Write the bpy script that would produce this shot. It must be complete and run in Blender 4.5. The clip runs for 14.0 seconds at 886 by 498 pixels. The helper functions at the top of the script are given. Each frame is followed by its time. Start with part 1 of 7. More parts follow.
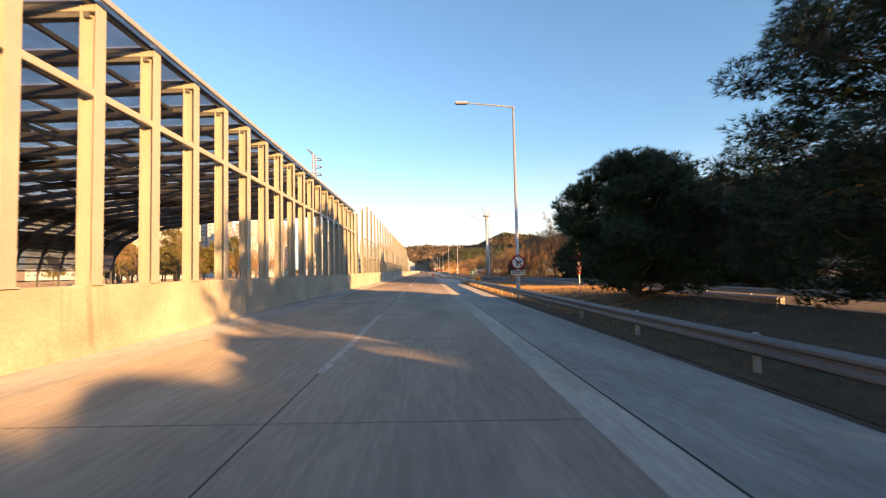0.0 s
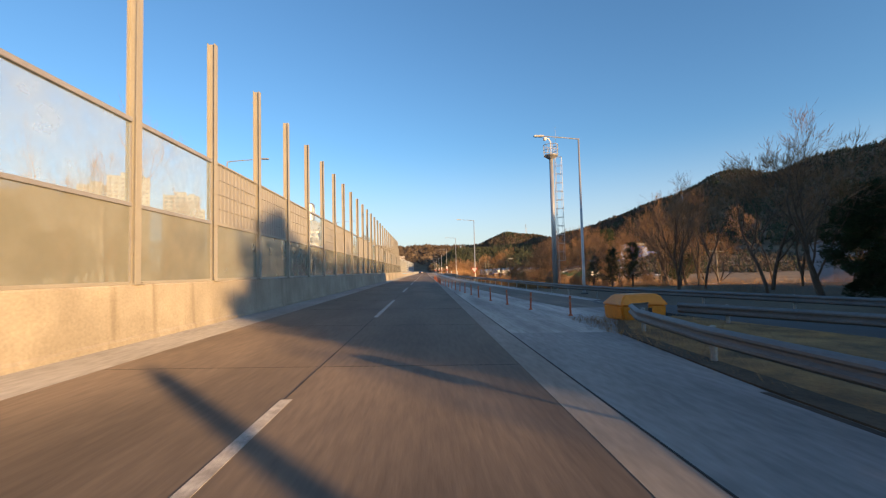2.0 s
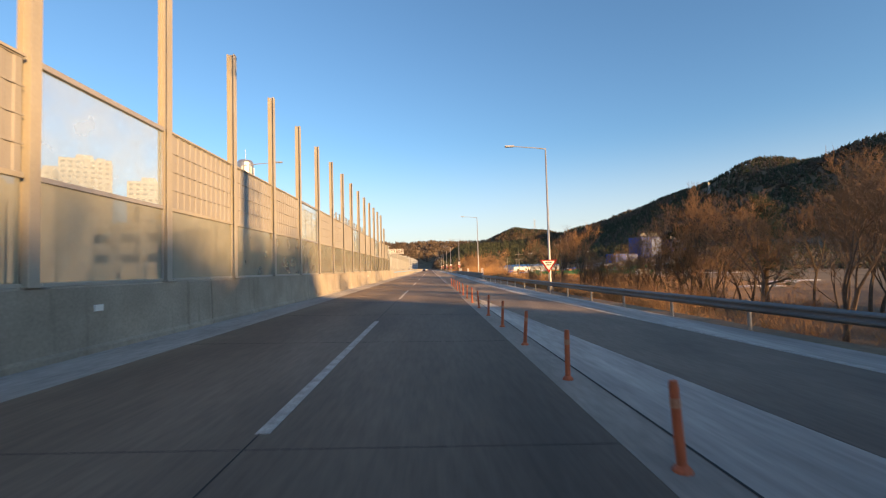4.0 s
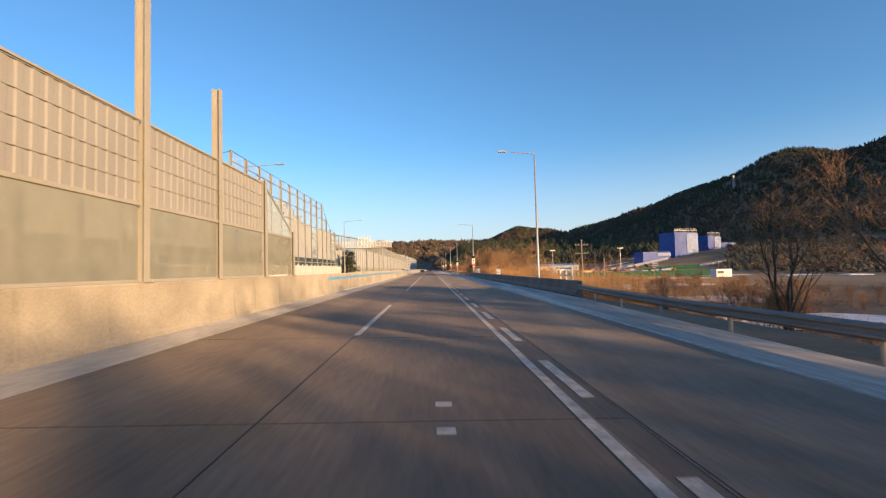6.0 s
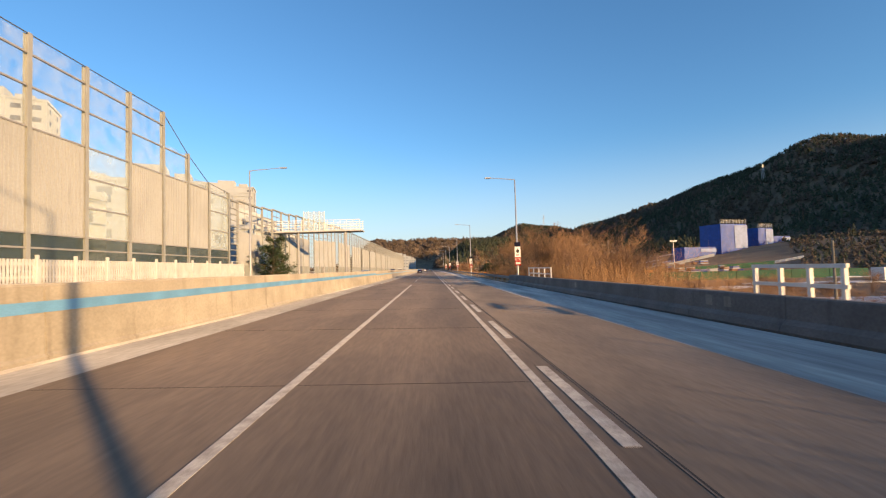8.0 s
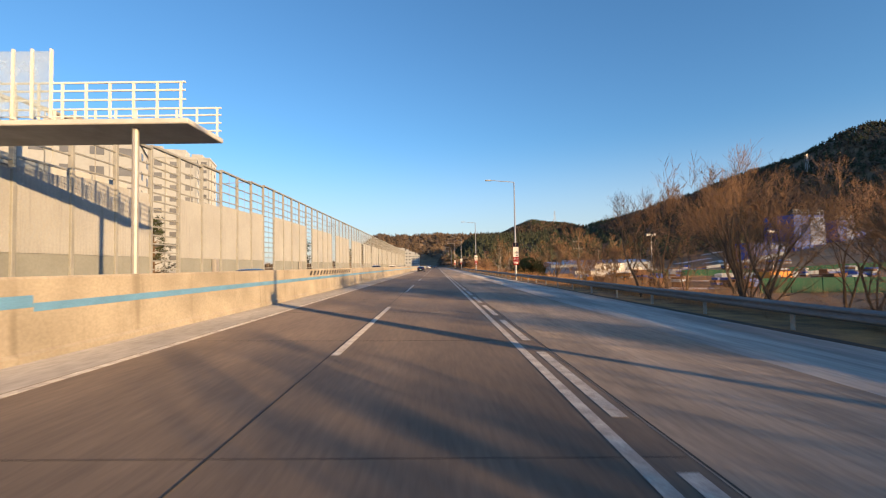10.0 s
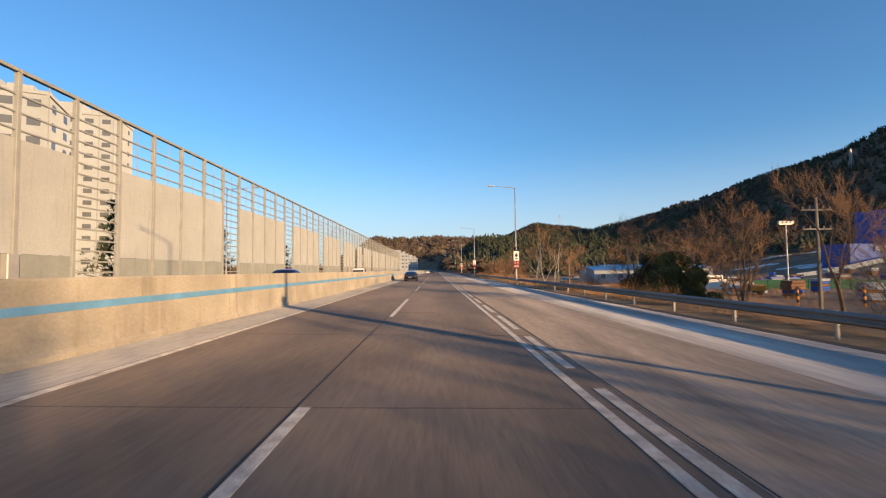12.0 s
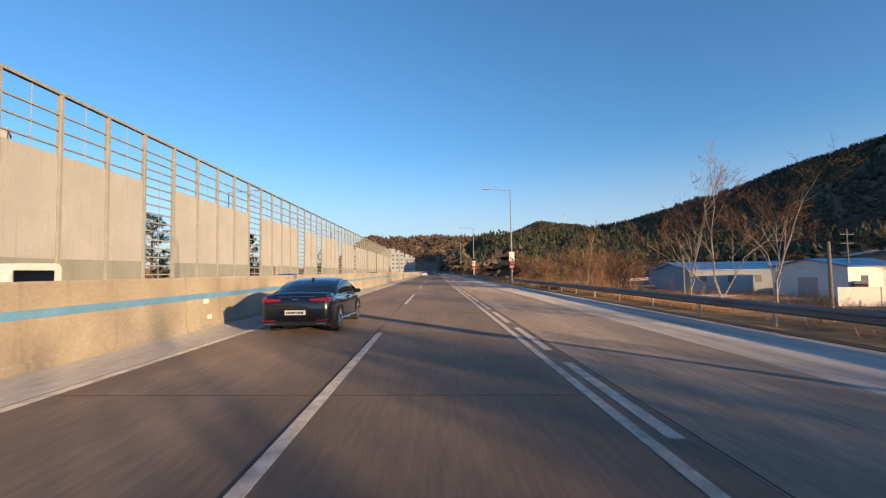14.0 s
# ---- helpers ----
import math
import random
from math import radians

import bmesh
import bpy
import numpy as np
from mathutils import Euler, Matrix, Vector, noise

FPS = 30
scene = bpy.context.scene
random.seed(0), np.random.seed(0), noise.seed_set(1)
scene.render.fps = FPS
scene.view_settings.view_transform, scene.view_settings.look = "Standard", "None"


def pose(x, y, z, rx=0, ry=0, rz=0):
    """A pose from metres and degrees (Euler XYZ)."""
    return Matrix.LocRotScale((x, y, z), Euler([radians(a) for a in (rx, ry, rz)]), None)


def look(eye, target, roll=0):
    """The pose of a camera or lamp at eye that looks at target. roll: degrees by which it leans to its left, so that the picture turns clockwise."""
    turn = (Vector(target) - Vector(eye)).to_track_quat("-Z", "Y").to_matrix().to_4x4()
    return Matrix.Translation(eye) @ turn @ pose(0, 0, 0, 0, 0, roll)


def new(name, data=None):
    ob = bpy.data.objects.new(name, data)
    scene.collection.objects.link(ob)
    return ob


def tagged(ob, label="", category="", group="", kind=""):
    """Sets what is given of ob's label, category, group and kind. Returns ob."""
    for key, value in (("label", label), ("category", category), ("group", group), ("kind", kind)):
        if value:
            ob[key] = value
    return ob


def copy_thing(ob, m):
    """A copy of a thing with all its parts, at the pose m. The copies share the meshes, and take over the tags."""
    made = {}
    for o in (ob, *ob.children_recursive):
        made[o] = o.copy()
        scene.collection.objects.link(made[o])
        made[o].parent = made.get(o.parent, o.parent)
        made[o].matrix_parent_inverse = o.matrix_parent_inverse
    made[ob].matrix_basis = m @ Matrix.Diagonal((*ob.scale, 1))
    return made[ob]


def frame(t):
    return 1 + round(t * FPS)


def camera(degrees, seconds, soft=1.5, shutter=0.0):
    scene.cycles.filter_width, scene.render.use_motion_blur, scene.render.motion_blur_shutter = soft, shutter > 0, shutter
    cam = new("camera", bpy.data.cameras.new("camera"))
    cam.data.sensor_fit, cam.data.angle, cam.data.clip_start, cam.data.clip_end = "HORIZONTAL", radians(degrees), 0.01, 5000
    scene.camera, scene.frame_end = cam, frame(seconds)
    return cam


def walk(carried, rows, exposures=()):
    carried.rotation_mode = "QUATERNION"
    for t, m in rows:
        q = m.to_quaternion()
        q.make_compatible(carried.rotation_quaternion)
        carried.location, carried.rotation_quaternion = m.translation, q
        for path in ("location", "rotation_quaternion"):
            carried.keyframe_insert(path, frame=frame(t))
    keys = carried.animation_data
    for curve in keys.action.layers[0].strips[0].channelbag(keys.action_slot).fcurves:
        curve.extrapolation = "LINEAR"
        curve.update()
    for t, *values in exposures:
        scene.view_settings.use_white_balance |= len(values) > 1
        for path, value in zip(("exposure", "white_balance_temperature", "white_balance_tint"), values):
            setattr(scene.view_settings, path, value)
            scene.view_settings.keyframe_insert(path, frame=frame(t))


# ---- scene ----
cam = camera(90.0, 14.0, soft=1.2, shutter=0.06)
PATH = [
    (0, (1.739, 3.027, 1.63), (1.819, 5.023, 1.726), -1.3),
    (0.5, (1.718, 15.748, 1.63), (1.803, 17.744, 1.731), -1.1),
    (1, (1.788, 28.495, 1.63), (1.879, 30.491, 1.736), -1.1),
    (1.5, (1.849, 41.256, 1.63), (1.94, 43.252, 1.735), -1.3),
    (2, (1.849, 54.051, 1.63), (1.931, 56.046, 1.729), -1.4),
    (2.5, (1.783, 66.909, 1.63), (1.861, 68.905, 1.729), -1.5),
    (4.8, (1.74, 126.875, 1.63), (1.795, 128.873, 1.713), -1.5),
    (5, (1.769, 132.207, 1.63), (1.825, 134.204, 1.717), -1.5),
    (5.5, (1.873, 145.62, 1.63), (1.929, 147.617, 1.72), -1.6),
    (6, (1.896, 159.067, 1.63), (1.956, 161.064, 1.719), -1.5),
    (6.5, (1.899, 172.441, 1.63), (1.962, 174.438, 1.718), -1.6),
    (7, (2.004, 185.601, 1.63), (2.069, 187.597, 1.722), -1.6),
    (7.5, (1.971, 198.599, 1.63), (2.032, 200.596, 1.719), -1.6),
    (8, (2.064, 211.467, 1.63), (2.122, 213.464, 1.717), -1.7),
    (8.2, (2.055, 216.592, 1.63), (2.111, 218.589, 1.715), -1.7),
    (10.3, (1.855, 269.819, 1.63), (1.888, 271.817, 1.704), -1.0),
    (10.5, (1.825, 275.016, 1.63), (1.858, 277.014, 1.709), -1.0),
    (11, (1.662, 288.116, 1.63), (1.696, 290.114, 1.711), -0.9),
    (11.5, (1.609, 301.313, 1.63), (1.642, 303.31, 1.718), -0.7),
    (12, (1.579, 314.582, 1.63), (1.615, 316.579, 1.725), -0.6),
    (12.5, (1.491, 327.9, 1.63), (1.53, 329.897, 1.729), -0.7),
    (13, (1.571, 341.244, 1.63), (1.615, 343.241, 1.733), -0.7),
    (13.5, (1.555, 354.608, 1.63), (1.599, 356.604, 1.733), -0.8),
    (14, (1.492, 367.98, 1.63), (1.532, 369.977, 1.73), -0.9),
]
walk(cam, [(t, look(eye, target, roll)) for t, eye, target, roll in PATH], [(0, 1.68, 7000, 11), (0.6, 1.72, 7150, 11), (1.2, 1.35, 6600, 9), (2, 1.0, 5850, 5), (2.6, 1.2, 6150, 8), (4.9, 1.08, 6350, 8), (5.5, 1.03, 5850, 6), (6.5, 0.93, 5450, 4), (7.2, 0.97, 5600, 4), (8, 0.97, 5600, 4), (10.5, 0.88, 5480, 4), (12, 0.82, 5350, 4), (14, 0.8, 5300, 4)])

# ---- world, sun ----
SUN_TO = Vector((-0.653, 0.757, 0)).normalized()   # the way the light travels, flat
SUN_EL = 8.2
world = bpy.data.worlds.new("world")
scene.world = world
world.use_nodes = True
wn, wl = world.node_tree.nodes, world.node_tree.links
sky = wn.new("ShaderNodeTexSky")
sky.sky_type, sky.sun_disc = "NISHITA", False
sky.sun_elevation = radians(SUN_EL)
sky.sun_rotation = math.atan2(-SUN_TO.x, -SUN_TO.y)
sky.air_density, sky.dust_density, sky.ozone_density = 1.0, 0.7, 3.0
# thin ground haze that pales the sky towards the horizon, all the way round
way = wn.new("ShaderNodeTexCoord")
split = wn.new("ShaderNodeSeparateXYZ")
wl.new(way.outputs["Generated"], split.inputs[0])
thin = wn.new("ShaderNodeMapRange")
thin.interpolation_type = "SMOOTHERSTEP"
thin.inputs[1].default_value, thin.inputs[2].default_value = -0.02, 0.30
thin.inputs[3].default_value, thin.inputs[4].default_value = 0.55, 0.0
wl.new(split.outputs[2], thin.inputs[0])
hazy = wn.new("ShaderNodeMixRGB")
hazy.inputs[2].default_value = (3.7, 3.2, 3.1, 1)
wl.new(thin.outputs[0], hazy.inputs[0])
wl.new(sky.outputs[0], hazy.inputs[1])
wl.new(hazy.outputs[0], wn["Background"].inputs[0])
wn["Background"].inputs[1].default_value = 0.125
sun = new("sun", bpy.data.lights.new("sun", "SUN"))
sun.data.energy, sun.data.angle, sun.data.color = 5.0, radians(0.6), (1.0, 0.545, 0.21)
sun.matrix_world = look((0, 0, 50), Vector((0, 0, 50)) + SUN_TO * math.cos(radians(SUN_EL)) - Vector((0, 0, math.sin(radians(SUN_EL)))))

# ---- materials ----
def material(name, base, rough=0.7, metal=0.0, var=0.25, scale=3.0, fine=40.0, bump=0.1, dark=None, stretch=(1, 1, 1), streak=0.0, spec=0.5):
    """A surface with blotches and grain at two scales, in object-independent metres."""
    m = bpy.data.materials.new(name)
    m.use_nodes = True
    n, l = m.node_tree.nodes, m.node_tree.links
    b = n["Principled BSDF"]
    geo = n.new("ShaderNodeNewGeometry")
    mp = n.new("ShaderNodeMapping")
    mp.inputs["Scale"].default_value = stretch
    l.new(geo.outputs["Position"], mp.inputs["Vector"])
    n1, n2 = n.new("ShaderNodeTexNoise"), n.new("ShaderNodeTexNoise")
    n1.inputs["Scale"].default_value, n1.inputs["Detail"].default_value = scale, 5
    n2.inputs["Scale"].default_value, n2.inputs["Detail"].default_value = fine, 3
    l.new(mp.outputs[0], n1.inputs["Vector"])
    l.new(mp.outputs[0], n2.inputs["Vector"])
    ramp = n.new("ShaderNodeMapRange")
    ramp.inputs[1].default_value, ramp.inputs[2].default_value = 0.3, 0.7
    l.new(n1.outputs["Fac"], ramp.inputs[0])
    mix = n.new("ShaderNodeMixRGB")
    d = dark or tuple(c * (1 - var) for c in base)
    mix.inputs[1].default_value, mix.inputs[2].default_value = (*d, 1), (*base, 1)
    l.new(ramp.outputs[0], mix.inputs[0])
    grain = n.new("ShaderNodeMixRGB")
    grain.blend_type = "MULTIPLY"
    gr = n.new("ShaderNodeMapRange")
    gr.inputs[1].default_value, gr.inputs[2].default_value = 0.3, 0.7
    gr.inputs[3].default_value, gr.inputs[4].default_value = 1 - var * 0.6, 1.0 + var * 0.2
    l.new(n2.outputs["Fac"], gr.inputs[0])
    cc = n.new("ShaderNodeCombineColor")
    for i in range(3):
        l.new(gr.outputs[0], cc.inputs[i])
    grain.inputs[0].default_value = 1
    l.new(mix.outputs[0], grain.inputs[1])
    l.new(cc.outputs[0], grain.inputs[2])
    last = grain.outputs[0]
    if streak:
        mp2 = n.new("ShaderNodeMapping")
        mp2.inputs["Scale"].default_value = (1.7, 1.7, 0.12)
        l.new(geo.outputs["Position"], mp2.inputs["Vector"])
        n3 = n.new("ShaderNodeTexNoise")
        n3.inputs["Scale"].default_value, n3.inputs["Detail"].default_value = 2.0, 6
        l.new(mp2.outputs[0], n3.inputs["Vector"])
        r3 = n.new("ShaderNodeMapRange")
        r3.inputs[1].default_value, r3.inputs[2].default_value = 0.58, 0.82
        r3.inputs[4].default_value = streak
        l.new(n3.outputs["Fac"], r3.inputs[0])
        sm = n.new("ShaderNodeMixRGB")
        sm.inputs[2].default_value = (base[0] * 0.35, base[1] * 0.33, base[2] * 0.3, 1)
        l.new(r3.outputs[0], sm.inputs[0])
        l.new(last, sm.inputs[1])
        last = sm.outputs[0]
    l.new(last, b.inputs["Base Color"])
    b.inputs["Roughness"].default_value, b.inputs["Metallic"].default_value = rough, metal
    b.inputs["Specular IOR Level"].default_value = spec
    b.inputs["Diffuse Roughness"].default_value = 1.0 if rough > 0.65 and not metal else 0.3
    if bump:
        bp = n.new("ShaderNodeBump")
        bp.inputs["Strength"].default_value, bp.inputs["Distance"].default_value = bump, 0.02
        l.new(n2.outputs["Fac"], bp.inputs["Height"])
        l.new(bp.outputs[0], b.inputs["Normal"])
    return m


def glass(name, tint, clear, rough=0.08):
    """A thin tinted sheet: part see-through, part gloss over a pale haze."""
    m = bpy.data.materials.new(name)
    m.use_nodes = True
    n, l = m.node_tree.nodes, m.node_tree.links
    b = n["Principled BSDF"]
    b.inputs["Base Color"].default_value = (*tint, 1)
    b.inputs["Roughness"].default_value = rough
    tr = n.new("ShaderNodeBsdfTransparent")
    tr.inputs[0].default_value = (*[min(1, 0.75 + 0.25 * c) for c in tint], 1)
    geo = n.new("ShaderNodeNewGeometry")
    ns = n.new("ShaderNodeTexNoise")
    ns.inputs["Scale"].default_value, ns.inputs["Detail"].default_value = 1.3, 5
    l.new(geo.outputs["Position"], ns.inputs["Vector"])
    mr = n.new("ShaderNodeMapRange")
    mr.inputs[1].default_value, mr.inputs[2].default_value = 0.3, 0.7
    mr.inputs[3].default_value, mr.inputs[4].default_value = clear - 0.08, clear + 0.08
    l.new(ns.outputs["Fac"], mr.inputs[0])
    mx = n.new("ShaderNodeMixShader")
    l.new(mr.outputs[0], mx.inputs[0])
    l.new(b.outputs[0], mx.inputs[1])
    l.new(tr.outputs[0], mx.inputs[2])
    l.new(mx.outputs[0], n["Material Output"].inputs["Surface"])
    return m


ROAD = material("worn_road_concrete", (0.25, 0.2, 0.155), 0.8, var=0.35, scale=0.5, fine=14, bump=0.15, stretch=(1, 0.12, 1))
DUSTY = material("salt_dusted_concrete", (0.52, 0.5, 0.47), 0.9, var=0.35, scale=0.9, fine=10, bump=0.2, stretch=(1, 0.12, 1), dark=(0.27, 0.26, 0.25))
SHOULDER = material("pale_dusty_concrete", (0.3, 0.295, 0.29), 0.9, var=0.35, scale=0.9, fine=10, bump=0.15, stretch=(1, 0.25, 1))
ASPHALT = material("ramp_asphalt", (0.09, 0.09, 0.09), 0.85, var=0.3, scale=0.6, fine=20, stretch=(1, 0.2, 1))
BAND = material("pale_edge_concrete", (0.41, 0.395, 0.37), 0.9, var=0.3, scale=1.4, fine=12, bump=0.12, stretch=(1, 0.2, 1))
SOIL = material("dark_verge_soil", (0.1, 0.075, 0.045), 0.95, var=0.5, scale=1.6, fine=14, bump=0.5)
JOINT = material("joint_sealant", (0.03, 0.03, 0.03), 0.9, var=0.2)
PAINT = material("worn_road_paint", (0.46, 0.45, 0.43), 0.75, var=0.45, scale=4.5, fine=30, dark=(0.24, 0.225, 0.21))
CONCRETE = material("barrier_concrete", (0.375, 0.345, 0.285), 0.85, var=0.28, scale=0.8, fine=18, bump=0.12, streak=0.75)
CONCRETE_GREY = material("grey_concrete", (0.23, 0.215, 0.2), 0.85, var=0.35, scale=0.8, fine=15, bump=0.12, streak=0.5)
BLUE_PAINT = material("pale_blue_paint", (0.17, 0.37, 0.6), 0.6, var=0.25, scale=1.5)
CREAM_STEEL = material("cream_painted_steel", (0.37, 0.355, 0.305), 0.5, var=0.12, scale=1.2, fine=20, bump=0.02, streak=0.2)
SCREEN_STEEL = material("weathered_screen_steel", (0.33, 0.345, 0.335), 0.55, var=0.2, scale=1.2, fine=20, bump=0.03, streak=0.3)
FENCE_WHITE = material("dull_white_paint", (0.62, 0.63, 0.63), 0.6, var=0.25, scale=1.2)
GREY_STEEL = material("grey_painted_steel", (0.42, 0.42, 0.42), 0.45, 0.3, var=0.15, scale=2)
DARK_STEEL = material("dark_roof_steel", (0.14, 0.145, 0.16), 0.5, 0.2, var=0.2, scale=2)
GALV = material("galvanised_steel", (0.5, 0.51, 0.52), 0.38, 0.75, var=0.2, scale=1.5, fine=25)
RAIL_STEEL = material("weathered_rail_steel", (0.215, 0.215, 0.21), 0.6, 0.25, var=0.3, scale=1.5, fine=25, stretch=(1, 0.3, 1))
PANEL_METAL = material("beige_panel_metal", (0.32, 0.315, 0.295), 0.5, var=0.12, scale=0.7, fine=25, bump=0.03)
PANEL_WALL = material("beige_wall_panel", (0.335, 0.355, 0.375), 0.7, var=0.14, scale=0.35, fine=8, bump=0.03, streak=0.4)
PANE_CLEAR = glass("clear_panel", (0.62, 0.72, 0.74), 0.72)
PANE_HAZY = glass("hazy_panel", (0.385, 0.395, 0.325), 0.42, 0.15)
PANE_LOW = glass("smoky_low_panel", (0.1, 0.14, 0.15), 0.42)
PANE_ROOF = glass("roof_panel", (0.5, 0.53, 0.6), 0.5, 0.2)
GRASS = material("dry_winter_grass", (0.44, 0.26, 0.09), 0.95, var=0.5, scale=1.1, fine=22, bump=0.5, dark=(0.11, 0.075, 0.038))
EARTH = material("winter_ground", (0.22, 0.16, 0.095), 0.95, var=0.5, scale=0.09, fine=4, bump=0.4, dark=(0.10, 0.075, 0.05))
WHITE_PAINT = material("white_paint", (0.78, 0.76, 0.72), 0.5, var=0.12, scale=2)
RED_PAINT = material("red_sign_paint", (0.42, 0.025, 0.022), 0.8, var=0.15, scale=4, spec=0.2)
ORANGE = material("orange_plastic", (0.5, 0.13, 0.05), 0.6, var=0.2, scale=6)
YELLOW = material("yellow_plastic", (0.8, 0.3, 0.015), 0.5, var=0.2, scale=3)
BLACK = material("black_paint", (0.02, 0.02, 0.022), 0.5, var=0.2, scale=4)
NAVY = material("navy_sign_film", (0.012, 0.014, 0.04), 0.85, var=0.2, scale=4, spec=0.15)
GREEN_SIGN = material("green_sign", (0.02, 0.22, 0.14), 0.5, var=0.15, scale=4)
BARK = material("grey_brown_bark", (0.17, 0.12, 0.08), 0.9, var=0.4, scale=3, fine=25, bump=0.4)
TWIG = material("red_brown_twig", (0.33, 0.195, 0.1), 0.9, var=0.35, scale=1.0, fine=10, bump=0)
BIRCH = material("pale_birch_bark", (0.55, 0.5, 0.43), 0.85, var=0.4, scale=4, fine=20, bump=0.2)
NEEDLE = material("dark_pine_needles", (0.055, 0.085, 0.03), 0.75, var=0.5, scale=0.8, fine=8, bump=0)
RENDER_WALL = material("cream_rendered_wall", (0.42, 0.46, 0.5), 0.85, var=0.12, scale=0.1, fine=2, bump=0.02)
WINDOW = material("dark_window_glass", (0.16, 0.17, 0.18), 0.12, var=0.2, scale=0.3, bump=0)
PANEL_LOW = material("grey_green_wall_panel", (0.23, 0.25, 0.25), 0.7, var=0.16, scale=0.5, fine=8, bump=0.03, streak=0.35)
FAR_WINDOW = material("pale_window_glass", (0.16, 0.175, 0.2), 0.25, var=0.3, scale=0.2, bump=0)
BRUSH = material("dry_brush_stems", (0.42, 0.25, 0.11), 0.95, var=0.45, scale=0.3, fine=6, bump=0)
OLIVE = material("olive_pine_needles", (0.15, 0.135, 0.035), 0.75, var=0.4, scale=0.8, fine=8, bump=0)
BLUE_TARP = material("blue_tarpaulin", (0.03, 0.09, 0.42), 0.55, var=0.35, scale=0.4, fine=3, bump=0.3)
BLUE_ROOF = material("blue_sheet_roof", (0.04, 0.16, 0.42), 0.45, var=0.25, scale=0.4, fine=4)
GREEN_NET = material("green_netting", (0.03, 0.17, 0.08), 0.8, var=0.35, scale=0.5, fine=5)
RUST = material("rusty_stock", (0.28, 0.13, 0.06), 0.8, var=0.5, scale=0.7, fine=5)
SNOW = material("old_snow", (0.7, 0.72, 0.76), 0.8, var=0.25, scale=0.6, fine=8)
MERGE = material("dark_worn_asphalt", (0.2, 0.165, 0.13), 0.85, var=0.3, scale=0.5, fine=16, stretch=(1, 0.15, 1))
MERGE2 = material("dusty_outer_lane", (0.27, 0.23, 0.19), 0.9, var=0.4, scale=0.5, fine=12, stretch=(1, 0.15, 1), dark=(0.19, 0.16, 0.13))
SCUFF = material("scuffed_road_band", (0.235, 0.2, 0.165), 0.85, var=0.4, scale=0.9, fine=14, stretch=(1, 0.2, 1))
JOINT2 = material("gutter_dirt_and_curb_shade", (0.07, 0.055, 0.04), 0.95, var=0.4, scale=1.5)
POST_PALE = material("dusty_pale_post", (0.42, 0.4, 0.36), 0.6, 0.1, var=0.2, scale=5)
LAMP_STEEL = material("lamp_galvanised", (0.45, 0.46, 0.47), 0.42, 0.4, var=0.15, scale=1.5)
WORN_BAND = material("worn_band", (0.5, 0.24, 0.14), 0.5, var=0.25, scale=8)


def island_tones(m, low=0.6, high=1.3):
    """Let each loose piece of a mesh differ in tone."""
    n, l = m.node_tree.nodes, m.node_tree.links
    b = n["Principled BSDF"]
    src = b.inputs["Base Color"].links[0].from_socket
    geo = n.new("ShaderNodeNewGeometry")
    mr = n.new("ShaderNodeMapRange")
    mr.inputs[3].default_value, mr.inputs[4].default_value = low, high
    l.new(geo.outputs["Random Per Island"], mr.inputs[0])
    cc = n.new("ShaderNodeCombineColor")
    for i in range(3):
        l.new(mr.outputs[0], cc.inputs[i])
    mul = n.new("ShaderNodeMixRGB")
    mul.blend_type = "MULTIPLY"
    mul.inputs[0].default_value = 1
    l.new(src, mul.inputs[1])
    l.new(cc.outputs[0], mul.inputs[2])
    l.new(mul.outputs[0], b.inputs["Base Color"])
    return m


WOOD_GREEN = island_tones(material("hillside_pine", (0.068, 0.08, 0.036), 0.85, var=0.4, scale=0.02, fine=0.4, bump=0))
WOOD_BROWN = island_tones(material("hillside_bare_wood", (0.135, 0.1, 0.065), 0.9, var=0.4, scale=0.02, fine=0.4, bump=0))
island_tones(NEEDLE, 0.55, 1.35)


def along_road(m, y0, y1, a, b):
    """Multiply a surface's colour along y: a up to y0, blending to b by y1."""
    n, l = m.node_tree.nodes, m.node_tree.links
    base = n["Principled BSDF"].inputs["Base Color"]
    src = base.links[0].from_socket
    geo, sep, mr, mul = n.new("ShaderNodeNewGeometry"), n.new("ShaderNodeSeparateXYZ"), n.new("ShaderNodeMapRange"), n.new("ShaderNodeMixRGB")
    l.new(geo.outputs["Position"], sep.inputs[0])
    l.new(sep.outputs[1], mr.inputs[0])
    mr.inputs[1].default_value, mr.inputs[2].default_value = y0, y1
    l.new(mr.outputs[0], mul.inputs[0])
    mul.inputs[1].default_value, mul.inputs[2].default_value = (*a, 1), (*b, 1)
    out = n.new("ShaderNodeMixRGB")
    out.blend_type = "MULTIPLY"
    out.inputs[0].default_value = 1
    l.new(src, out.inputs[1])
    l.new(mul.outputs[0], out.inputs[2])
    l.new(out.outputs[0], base)


